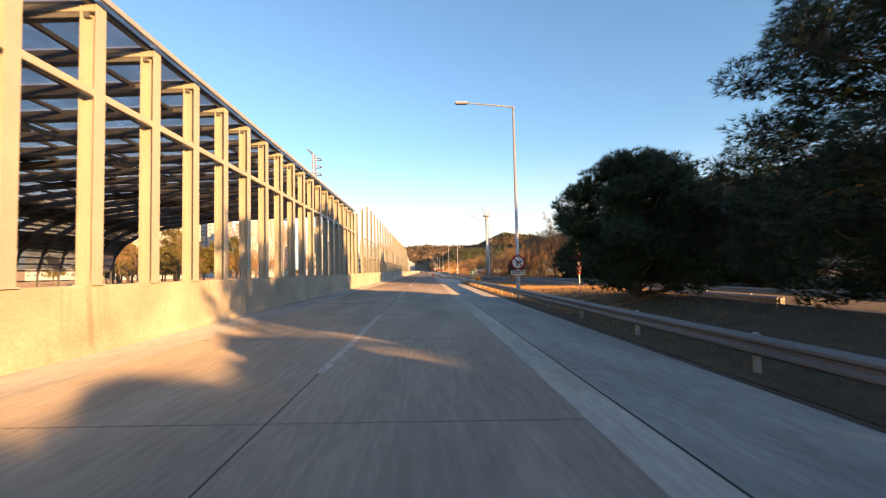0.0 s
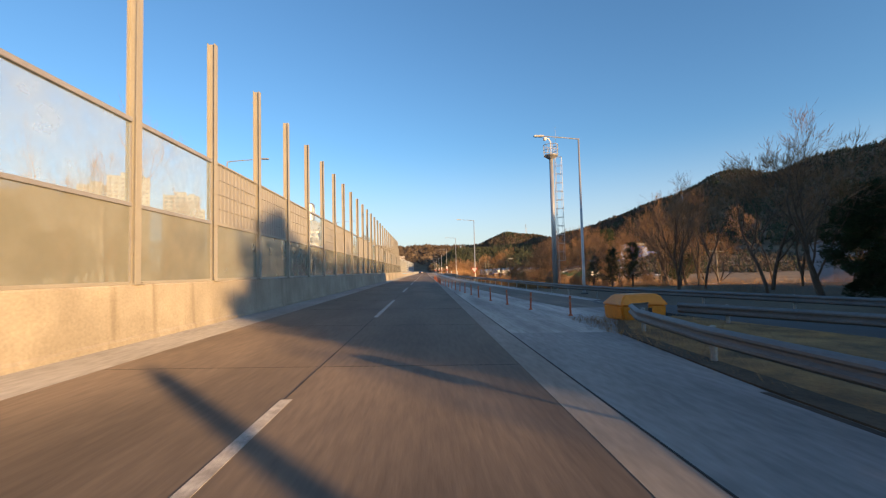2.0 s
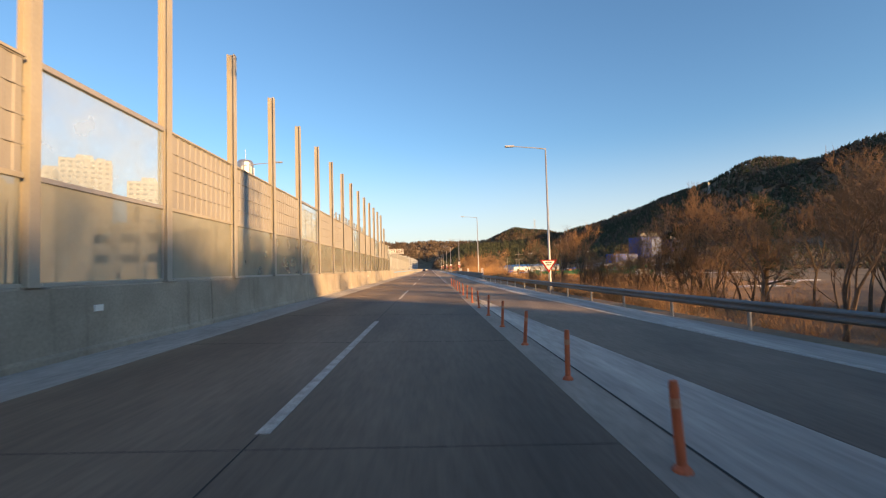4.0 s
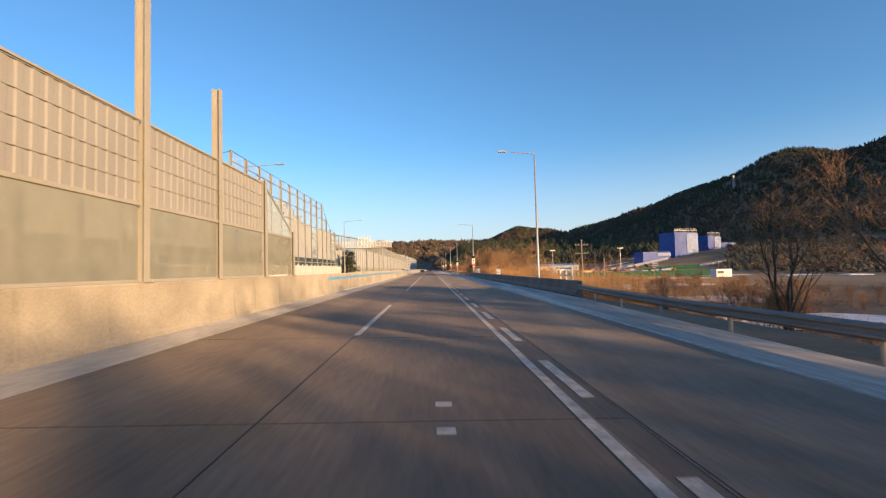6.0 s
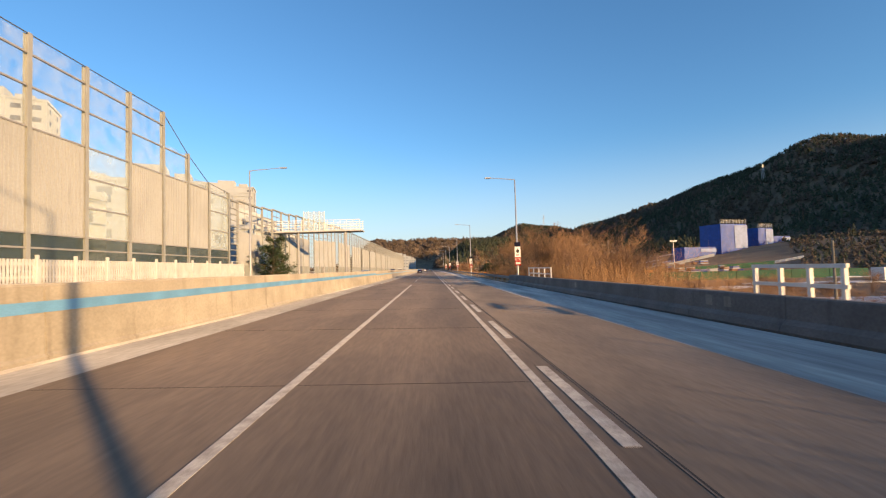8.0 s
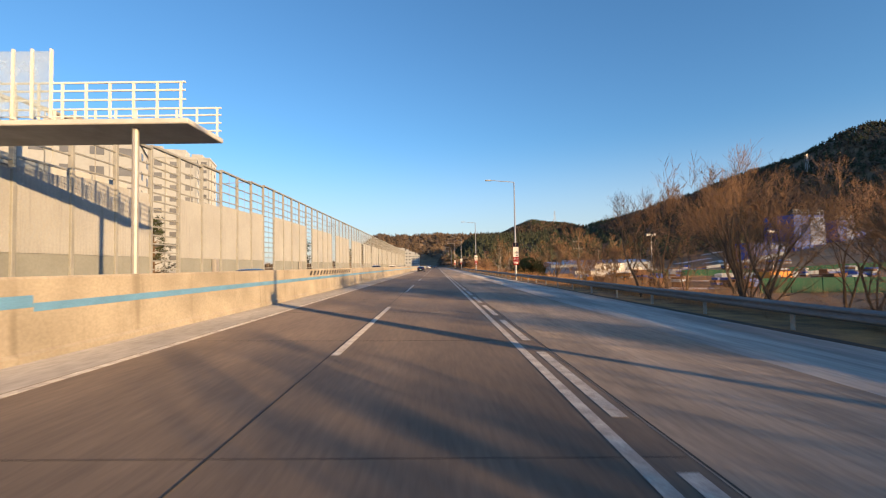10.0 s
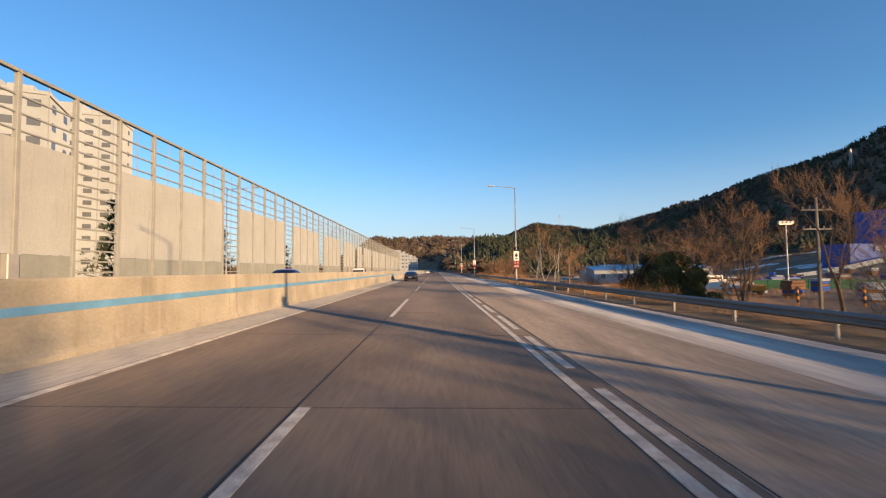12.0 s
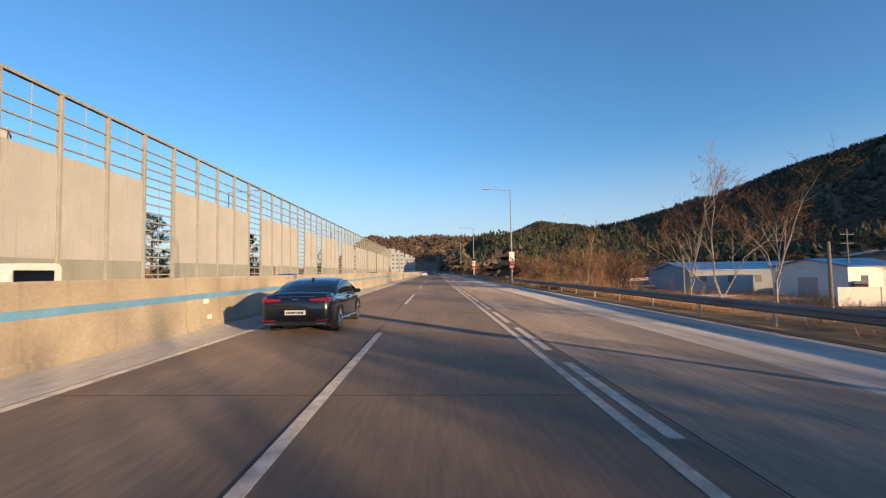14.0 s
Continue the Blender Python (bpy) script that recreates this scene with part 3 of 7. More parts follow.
# ---- roofed stretch over the opposite carriageway ----
ROOF = [(-5.0, 7.62), (-5.3, 7.62), (-10.7, 7.48), (-15.6, 7.34), (-19.4, 7.08), (-23.1, 6.6), (-25.6, 5.9), (-27.0, 5.1), (-27.9, 3.9), (-28.3, 2.4), (-28.4, 0.0)]
hall = thing("road_canopy", "steel-ribbed canopy with tinted panels over the opposite road", "canopy", kind="structure")
rib = None
for y in roof_posts:
    if rib is None:
        bm = B()
        for (xa, za), (xb, zb) in zip(ROOF[1:], ROOF[2:]):
            w = 0.1
            v = [bm.verts.new(p) for p in ((xa, -w, za - 0.42), (xa, w, za - 0.42), (xa, w, za - 0.06), (xa, -w, za - 0.06), (xb, -w, zb - 0.42), (xb, w, zb - 0.42), (xb, w, zb - 0.06), (xb, -w, zb - 0.06))]
            for f in ((0, 1, 5, 4), (1, 2, 6, 5), (2, 3, 7, 6), (3, 0, 4, 7)):
                bm.faces.new([v[i] for i in f])
        rib = part("rib", bm, DARK_STEEL, hall)
        rib.location.y = y
        bm = B()
        box(bm, -6.9, -5.14, -0.13, 0.13, 7.3, 7.46)
        arm = part("bracket", bevel(bm, 0.015), CREAM_STEEL, hall)
        arm.location.y = y
    else:
        again(rib, hall, pose(0, y, 0))
        again(arm, hall, pose(0, y, 0))
yb, ye = roof_posts[-1] - 1, ROOF_END + 0.15
bm = B()
for k, (x, z) in enumerate(ROOF[1:-1]):
    n = 3
    x2, z2 = ROOF[k + 2]
    for j in range(n):
        xx, zz = x + (x2 - x) * j / n, z + (z2 - z) * j / n
        box(bm, xx - 0.05, xx + 0.05, yb, ye, zz - 0.16, zz - 0.04)
part("purlin", bm, DARK_STEEL, hall)
# glazed and solid fields of the roof skin
sheet = {}
for i in range(33):
    y0 = roof_posts[i] - 2.0
    for k in range(len(ROOF) - 2):
        (xa, za), (xb, zb) = ROOF[k], ROOF[k + 1]
        solid = k in (5, 7) or (k == 3 and i % 2)
        if (k, solid) not in sheet:
            bm = B()
            v = [bm.verts.new(p) for p in ((xa, 0.02, za), (xa, 1.98, za), (xb, 1.98, zb), (xb, 0.02, zb), (xa, 0.02, za + 0.03), (xa, 1.98, za + 0.03), (xb, 1.98, zb + 0.03), (xb, 0.02, zb + 0.03))]
            for f in ((0, 1, 2, 3), (7, 6, 5, 4), (0, 4, 5, 1), (1, 5, 6, 2), (2, 6, 7, 3), (3, 7, 4, 0)):
                bm.faces.new([v[j] for j in f])
            sheet[k, solid] = part("roof_panel", bm, DARK_STEEL if solid else PANE_ROOF, hall)
            sheet[k, solid].location.y = y0
        else:
            again(sheet[k, solid], hall, pose(0, y0, 0))
bm = B()
box(bm, -5.06, -4.98, yb, ye, 7.52, 7.66)
part("fascia", bevel(bm, 0.01), GREY_STEEL, hall)
bm = B()
box(bm, PX + 0.02, PX + 0.14, yb, ye, 5.46, 5.62)
part("side_beam", bevel(bm, 0.012), CREAM_STEEL, hall, "cream steel beam along the posts")
bm = B()
box(bm, -11.6, -11.45, yb, ye, 6.72, 6.84)
for i in range(12):
    yy = ROOF_END - 3 - 5.2 * i
    box(bm, -11.75, -11.3, yy - 0.5, yy + 0.5, 6.55, 6.7)
part("light_tray", bm, CREAM_STEEL, hall)
# access ladder hoops on the roof's edge
lad = thing("roof_ladder", "white steel ladder cage standing on the canopy edge", "ladder")
lad.matrix_world = pose(-6.0, 34.4, 7.66) @ Matrix.Scale(1.35, 4)
for s in (-0.3, 0.3):
    bm = B()
    tube(bm, [(0, s, 0), (0, s, 1.75), (-0.25, s, 1.95)], 0.05, 6)
    part("rail", bm, GALV, lad)
for k in range(4):
    bm = B()
    tube(bm, [(0, -0.3, 0.3 + 0.4 * k), (0.35, -0.2, 0.3 + 0.4 * k), (0.35, 0.2, 0.3 + 0.4 * k), (0, 0.3, 0.3 + 0.4 * k)], 0.03, 6)
    part("hoop", bm, GALV, lad)

# ---- tall screen beyond the opposite road, first length ----
SX = -19.5


def screen_post(h, d=0.3, w=0.26):
    t = thing("screen_post", "grey-beige steel post of the roadside screen", "post", group="screen posts")
    bm = B()
    hbeam(bm, 0, 0, 0, h, d, w, 0.03)
    part("shaft", bm, SCREEN_STEEL, t)
    return t


s_posts = [150 + 4.02 * k for k in range(12)] + [197.2, 200.45, 203.85] + [207.4 + 4.04 * k for k in range(11)] + [251.5, 255.2, 259.4]
s_tops = [12.3] * 12 + [12.3, 12.4, 13.6] + [15.1] * 11 + [12.6, 10.7, 10.4]
kept = {}
for y, z in zip(s_posts, s_tops):
    if z in kept:
        copy_thing(kept[z], pose(SX, y, 0))
    else:
        kept[z] = screen_post(z)
        kept[z].matrix_world = pose(SX, y, 0)


def screen_bay(w, h0, h1, kind):
    t = thing("screen_bay", {"solid": "screen bay with a ribbed beige panel under open rails", "open": "screen bay of clear panes and thin rails"}[kind], "noise barrier", group="screen bays")
    lo, hi = 4.2, min(9.95, h1 - 0.6, h0 - 0.6)
    if kind == "solid":
        bm = B()
        corrugated(bm, 0.12, w - 0.12, lo, hi, 0.0, 0.25, 0.03)
        box(bm, -0.09, -0.005, 0.12, w - 0.12, lo, hi)
        part("panel", bm, PANEL_WALL, t)
        rails = [lo, hi]
    else:
        bm = B()
        box(bm, -0.012, 0.012, 0.15, w - 0.15, lo, hi)
        part("pane", bm, PANE_CLEAR, t).visible_shadow = False
        rails = [lo, 6.1, 8.0, hi]
    bm = B()
    box(bm, -0.012, 0.012, 0.15, w - 0.15, 2.6, lo)
    part("low_pane", bm, PANE_LOW, t)
    bm = B()
    box(bm, -0.012, 0.012, 0.15, w - 0.15, hi + 0.1, min(h0, h1) - 0.1)
    part("high_pane", bm, PANE_SKY, t).visible_shadow = False
    for z in rails + [2.6, 3.4] + [r for r in (12.2, 14.0) if r < min(h0, h1)]:
        bm = B()
        box(bm, -0.05, 0.07, 0.1, w - 0.1, z - 0.05, z + 0.05)
        part("rail", bm, GREY_STEEL, t)
    bm = B()
    tube(bm, [(0, 0, h0), (0, w, h1)], 0.035, 5)
    part("top_wire", bm, DARK_STEEL, t)
    bm = B()
    box(bm, -0.25, 0.2, 0, w, -0.5, 2.55)
    part("plinth", bm, CONCRETE, t)
    return t


PANE_SKY = glass("clear_high_panel", (0.7, 0.78, 0.8), 0.9)
kept = {}
for i, (a, b) in enumerate(zip(s_posts, s_posts[1:])):
    kind = "open" if i % 4 == (s_posts.index(min(s_posts, key=lambda v: abs(v - 223.6)))) % 4 else "solid"
    if b > 251:
        kind = "open" if b > 255.5 else "solid"
    key = (round(b - a, 1), s_tops[i], s_tops[i + 1], kind)
    if key in kept:
        copy_thing(kept[key], pose(SX, a, 0))
    else:
        kept[key] = screen_bay(b - a, s_tops[i], s_tops[i + 1], kind)
        kept[key].matrix_world = pose(SX, a, 0)

# white picket fence in front of it
fence = thing("picket_fence", "low white picket fence behind the opposite road", "fence")
FX = -18.3
picket = post = None
for k in range(int((260.7 - 170) / 0.2)):
    y = 170 + 0.2 * k
    if picket is None:
        bm = B()
        box(bm, -0.02, 0.02, -0.06, 0.06, 1.5, 2.72)
        picket = part("picket", bm, FENCE_WHITE, fence)
        picket.location = (FX, y, 0)
    elif y > 201:
        again(picket, fence, pose(FX, y, 0))
for k in range(37):
    y = 170 + 2.5 * k
    if post is None:
        bm = B()
        box(bm, -0.07, 0.07, -0.08, 0.08, -0.3, 2.95)
        post = part("post", bevel(bm, 0.015), FENCE_WHITE, fence)
        post.location = (FX, y, 0)
    else:
        again(post, fence, pose(FX, y, 0))
bm = B()
box(bm, FX - 0.05, FX - 0.02, 170, 260.7, 1.75, 1.85)
box(bm, FX - 0.05, FX - 0.02, 170, 260.7, 2.4, 2.5)
box(bm, FX - 0.2, FX - 0.06, 170, 260.7, -0.3, 1.5)
part("rail", bm, FENCE_WHITE, fence)

# ---- second length: tall panelled wall with rails on top ----
VX = -21.8
v_posts = [263.1 + 4.02 * k for k in range(86)]


def v_top(y):
    return 10.6 + 2.3 * min(1, max(0, (y - 264) / 60))


OPEN_BAYS = (0, 4, 9, 15, 20, 25, 30, 35, 40, 45, 48, 53, 58, 64, 70, 76, 82)


def wall_bay(kind, top):
    t = thing("wall_bay", {"solid": "pale beige ribbed wall bay with a railed top", "open": "open steel lattice bay in the wall"}[kind], "noise barrier", group="wall bays")
    w, ph = 4.02, top - 3.75
    if kind == "solid":
        bm = B()
        corrugated(bm, 0.14, w - 0.14, 3.0, ph, 0.0, 0.27, 0.009)
        box(bm, -0.1, -0.004, 0.14, w - 0.14, 3.0, ph)
        part("panel", bm, PANEL_WALL, t)
        bm = B()
        box(bm, -0.1, 0.004, 0.14, w - 0.14, 0.0, 2.98)
        part("lower_panel", bm, PANEL_LOW, t, "duller lower panel")
        zs = [ph + 0.5 + 1.0 * k for k in range(3)]
    else:
        zs = [0.5 + 0.72 * k for k in range(int((top - 0.6) / 0.72))]
    for z in zs:
        bm = B()
        box(bm, -0.06, 0.06, 0.1, w - 0.1, z - 0.05, z + 0.05)
        part("rail", bm, SCREEN_STEEL, t)
    bm = B()
    tube(bm, [(0, w / 2, ph if kind == "solid" else 0.2), (0, w / 2, top)], 0.03, 6)
    part("upright", bm, SCREEN_STEEL, t)
    bm = B()
    box(bm, -0.14, 0.14, -0.13, 0.13, 0.0, top)
    part("post", bevel(bm, 0.02), SCREEN_STEEL, t)
    bm = B()
    box(bm, -0.16, 0.16, 0, w, top, top + 0.2)
    part("top_beam", bevel(bm, 0.02), SCREEN_STEEL, t)
    return t


kept = {}
for k, y in enumerate(v_posts):
    kind = "open" if k in OPEN_BAYS else "solid"
    top = round(v_top(y) * 4) / 4 - lay(VX)
    if (kind, top) in kept:
        copy_thing(kept[kind, top], pose(VX, y, lay(VX)))
    else:
        kept[kind, top] = wall_bay(kind, top)
        kept[kind, top].matrix_world = pose(VX, y, lay(VX))
# low concrete plinth under the wall and grey vents in it
bm = B()
box(bm, VX - 0.4, VX + 0.3, 262, 609, -0.6, 1.25)
tagged(obj("wall_plinth", bm, CONCRETE), "concrete plinth at the foot of the beige wall", "plinth", kind="structure")
for y in (309.5, 339.0, 433.0):
    t = thing("cabinet", "small grey steel cabinet on the wall", "cabinet")
    t.matrix_world = pose(VX + 0.35, y, 1.25)
    bm = B()
    box(bm, -0.2, 0.2, -0.35, 0.35, 0, 1.5)
    part("body", bevel(bm, 0.03), GREY_STEEL, t)
    bm = B()
    box(bm, 0.2, 0.22, -0.28, 0.28, 0.1, 1.4)
    part("door", bm, GREY_STEEL, t)

# footbridge over the opposite carriageway, with white railings
deck = thing("footbridge", "pale footbridge with a thin deck and white railings", "footbridge", kind="structure")
bm = B()
box(bm, -26.0, -8.6, 281.0, 284.2, 7.46, 7.7)
part("deck", bevel(bm, 0.04), FENCE_WHITE, deck)
for y in (280.95, 284.1):
    for k in range(18):
        bm = B()
        x = -25.9 + 1.0 * k
        box(bm, x - 0.04, x + 0.04, y + 0.02, y + 0.1, 7.7, 9.25)
        part("baluster", bm, WHITE_PAINT, deck)
    for z in (8.1, 8.5, 8.9, 9.25):
        bm = B()
        box(bm, -25.95, -8.7, y + 0.03, y + 0.09, z - 0.035, z + 0.035)
        part("rail", bm, WHITE_PAINT, deck)
for k in range(4):
    bm = B()
    box(bm, -17.5 + 0.8 * k, -16.76 + 0.8 * k, 280.9, 280.96, 7.8, 10.6)
    part("screen", bm, PANE_CLEAR, deck)
for k in range(5):
    bm = B()
    box(bm, -17.56 + 0.8 * k, -17.48 + 0.8 * k, 280.88, 280.98, 7.7, 10.7)
    part("screen_post", bm, WHITE_PAINT, deck)
for x, r in ((-25.7, 0.18), (-18.6, 0.16), (-11.2, 0.14)):
    bm = B()
    tube(bm, [(x, 281.6, -1.6), (x, 281.6, 7.46)], r, 10)
    part("pier", bm, GREY_STEEL, deck)
deck.location.z = 0.45

# ---- painted lines and joints ----
def flat(name, rows, mat, label, category="road marking", lift=0.006, kind="", group=""):
    """A thin painted band: rows of (y, x left, x right)."""
    bm = B()
    r = [(bm.verts.new((a, y, lay(a) + lift)), bm.verts.new((b, y, lay(b) + lift))) for y, a, b in rows]
    for p, q in zip(r, r[1:]):
        bm.faces.new((p[0], p[1], q[1], q[0]))
    ext = bmesh.ops.extrude_face_region(bm, geom=bm.faces[:])
    for v in [g for g in ext["geom"] if isinstance(g, bmesh.types.BMVert)]:
        v.co.z -= lift * 0.8
    bmesh.ops.recalc_face_normals(bm, faces=bm.faces[:])
    return tagged(obj(name, bm, mat), label, category, group, kind)


def long_rows(a, b, y0, y1, step=20.0):
    n = max(1, int((y1 - y0) / step))
    return [(y0 + (y1 - y0) * i / n, a, b) for i in range(n + 1)]


dash = None
for k in range(-2, 45):
    y1 = 20.0 * k + 20
    if 190 < y1 < 262:
        continue
    if dash is None:
        dash = flat("lane_dash", [(0, -0.075, 0.075), (9.6, -0.075, 0.075)], PAINT, "worn white dash of the lane line", group="lane dashes")
        dash.location.y = y1 - 9.6
    else:
        copy_thing(dash, pose(0, y1 - 9.6, 0))
flat("lane_line", long_rows(-0.075, 0.075, 193.9, 258), PAINT, "solid white line between the lanes")
flat("edge_line_left", long_rows(-3.7, -3.55, 262, Y1), PAINT, "worn pale edge line beside the gutter")
flat("edge_band", long_rows(3.5, 4.06, Y0, 132), BAND, "pale worn concrete band beside the lane", "road", 0.004, "structure")
flat("edge_line_right", long_rows(3.5, 3.65, 158, Y1), PAINT, "solid white line along the merging lane")
short = {}
runs = [(160.3 + 4.5 * k, 2.3) for k in range(7)] + [(191.0, 2.2), (194.8, 2.3), (199.5, 2.4), (204.6, 3.4), (209.9, 3.4)]
runs += [(215.6 + 6.45 * k, 3.4) for k in range(7)] + [(262.0 + 5.02 * k, 3.7) for k in range(70)]
for y, n in runs:
    if n not in short:
        short[n] = flat("short_dash", [(0, 3.8, 3.98), (n, 3.8, 3.98)], PAINT, "short white dash beside the solid line", group="short dashes")
        short[n].location.y = y
    else:
        copy_thing(short[n], pose(0, y, 0))
flat("outer_line", [(76, 11.2, 11.35), (84, 10.6, 10.75), (110, 8.9, 9.05), (137, 7.35, 7.5), (170, 7.6, 7.75), (205, 7.7, 7.85)], PAINT, "white edge line of the merging lane")
flat("gore_stripe", [(66.5, 6.4, 6.6), (71.0, 7.6, 7.8)], PAINT, "white stripe at the tip of the verge")
for x, y0, y1, nm in ((4.09, Y0, 132, "long"), (4.12, 150, Y1, "long"), (-0.03, Y0, 193, "lane"), (-0.1, 262, Y1, "lane")):
    w = 0.011 if nm == "long" else 0.007
    flat("joint", long_rows(x - w, x + w, y0, y1), JOINT, "dark sealed joint between road slabs", "joint", 0.0055, "structure")
j = None
for k in range(120):
    y = -40 + 6.0 * k
    if j is None:
        j = flat("cross_joint", [(0, -3.7, 4.05), (0.008, -3.7, 4.05)], JOINT, "fine saw-cut joint across the road", "joint", 0.003, "structure", "cross joints")
        j.location.y = y
    else:
        copy_thing(j, pose(0, y, 0))
for k, y in enumerate((163.6, 164.5)):
    flat("road_stud_patch", [(y, 1.92, 2.12), (y + 0.2, 1.92, 2.12)], PAINT, "small white square patch painted on the lane")
# merging lane in darker asphalt
flat("merge_lane", [(74, 8.2, 11.1), (80, 7.6, 10.9), (95, 6.6, 9.8), (110, 5.6, 8.85), (125, 4.7, 8.0), (137, 4.085, 7.3), (170, 4.085, 7.55), (205, 4.085, 7.6), (240, 4.085, 7.3), (262, 4.085, 7.6)], MERGE, "dark worn asphalt of the merging lane", "road", 0.004, "structure")
flat("lane_wear", long_rows(4.085, 7.6, 262, Y1), MERGE2, "dusty grey worn outer lane", "road", 0.003, "structure")
# dirt and the curb's shadow painted together as one dark strip
flat("curb_shadow_gutter", [(y, x - 0.14, x - 0.02) for y, x in RIGHT_EDGE if y <= 60], JOINT2, "dark dirt and painted curb shadow along the edge of the shoulder", "dirt", 0.004, "structure")

flat("worn_gore", [(128, 3.6, 4.3), (140, 3.5, 4.2), (150, 3.5, 4.05), (158, 3.5, 3.85), (166, 3.5, 3.62)], SCUFF, "pale scuffed band at the end of the gore", "road", 0.005, "structure")

# ---- guard rails ----
WBEAM = [(0.0, 0.0), (0.05, 0.03), (0.085, 0.06), (0.085, 0.10), (0.03, 0.145), (0.03, 0.185), (0.085, 0.23), (0.085, 0.27), (0.05, 0.30), (0.0, 0.33), (-0.012, 0.33), (0.03, 0.265), (0.018, 0.165), (0.03, 0.065), (-0.012, 0.0)]


def guard_rail(path, top, label, post_step=4.0):
    """A W-beam on posts along the path; its face looks to the left of the way."""
    t = thing("guard_rail", label, "guard rail")
    pts = [Vector((x, y, z)) for x, y, z in path]
    bm = B()
    loft(bm, [(-a, u + top - 0.33) for a, u in WBEAM], pts)
    part("beam", bm, RAIL_STEEL, t)
    post = block = None
    run = 0.0
    for p, q in zip(pts, pts[1:]):
        L = (q - p).length
        while run < L:
            c = p.lerp(q, run / L)
            ang = math.degrees(math.atan2(q.y - p.y, q.x - p.x)) - 90
            m = pose(c.x, c.y, c.z, 0, 0, ang)
            if post is None:
                bm = B()
                tube(bm, [(0.16, 0, -0.6), (0.16, 0, top - 0.03)], 0.057, 10)
                tube(bm, [(0.16, 0, top - 0.03), (0.16, 0, top)], [0.057, 0.04], 10)
                post = part("post", bm, POST_PALE, t, "pale dusty steel post", smooth=False)
                post.matrix_local = m
                bm = B()
                box(bm, 0.0, 0.12, -0.06, 0.06, top - 0.28, top - 0.05)
                block = part("spacer", bm, RAIL_STEEL, t)
                block.matrix_local = m
            else:
                again(post, t, m)
                again(block, t, m)
            run += post_step
        run -= L
    return t


def on(x, y, dz=0.0):
    return (x, y, lay(x) + dz)


guard_rail([on(6.85, -50), on(6.85, 30), on(6.75, 56), on(6.9, 62), on(7.4, 65.5), on(8.1, 67.4), on(8.9, 67.9)], 0.66, "weathered steel guard rail along the verge")
guard_rail([on(20.3, -40), on(20.3, 42), on(19.6, 58), on(17.8, 69), on(15.9, 74), on(13.7, 79.5), on(12.4, 86), on(11.9, 100), on(10.9, 125), on(10.45, 141), on(10.0, 160), on(9.8, 172), on(10.6, 183), on(11.2, 187)], 0.66, "grey steel guard rail along the outer edge of the slip road")
guard_rail([on(15.6, 20), on(15.2, 45), on(14.3, 57), on(12.7, 64.5), on(10.2, 68.5)], 0.6, "grey steel guard rail between verge and slip road")
guard_rail([on(11.2, 262), on(11.5, 285), on(11.7, 310), on(12.0, 345), on(12.2, 390), on(12.2, 900)], 0.72, "grey steel guard rail along the embankment")

# ---- concrete parapet on the right ----
par = thing("parapet", "stained grey concrete parapet along the shoulder", "parapet", kind="structure")
unit = None
for k in range(19):
    if unit is None:
        bm = B()
        loft(bm, [(0.0, -0.4), (-0.22, 0.0), (-0.16, 0.18), (-0.02, 0.3), (0.0, 0.84), (0.03, 0.88), (0.25, 0.88), (0.28, 0.84), (0.3, -0.4)], [(11.1, 0, lay(11.1)), (11.1, 3.98, lay(11.1))])
        unit = part("wall_unit", bm, CONCRETE_GREY, par)
        unit.location.y = 186.6
    else:
        again(unit, par, pose(0, 186.6 + 4.0 * k, 0))
for y in (207.0, 214.5, 224.8, 225.7, 239):
    t = thing("reflector_patch", "pale square patch stuck on the parapet", "reflector")
    bm = B()
    box(bm, -0.012, 0.0, -0.16, 0.16, 0.42, 0.74)
    part("plate", bm, CONCRETE, t)
    t.matrix_world = pose(11.09, y, lay(11.1))
for y, n, g in ((189.6, 3, 1.4), (221.6, 4, 0.95), (247, 5, 2.0)):
    t = thing("white_frame", "white-painted steel frame standing behind the parapet", "frame")
    t.matrix_world = pose(11.75, y, lay(11.7) - 0.5)
    for k in range(n):
        bm = B()
        box(bm, -0.05, 0.05, g * k - 0.05, g * k + 0.05, -2.6, 2.2)
        part("upright", bm, WHITE_PAINT, t)
    for z in (1.2, 1.65, 2.15):
        bm = B()
        box(bm, -0.04, 0.04, -0.1, g * (n - 1) + 0.1, z - 0.05, z + 0.05)
        part("bar", bm, WHITE_PAINT, t)

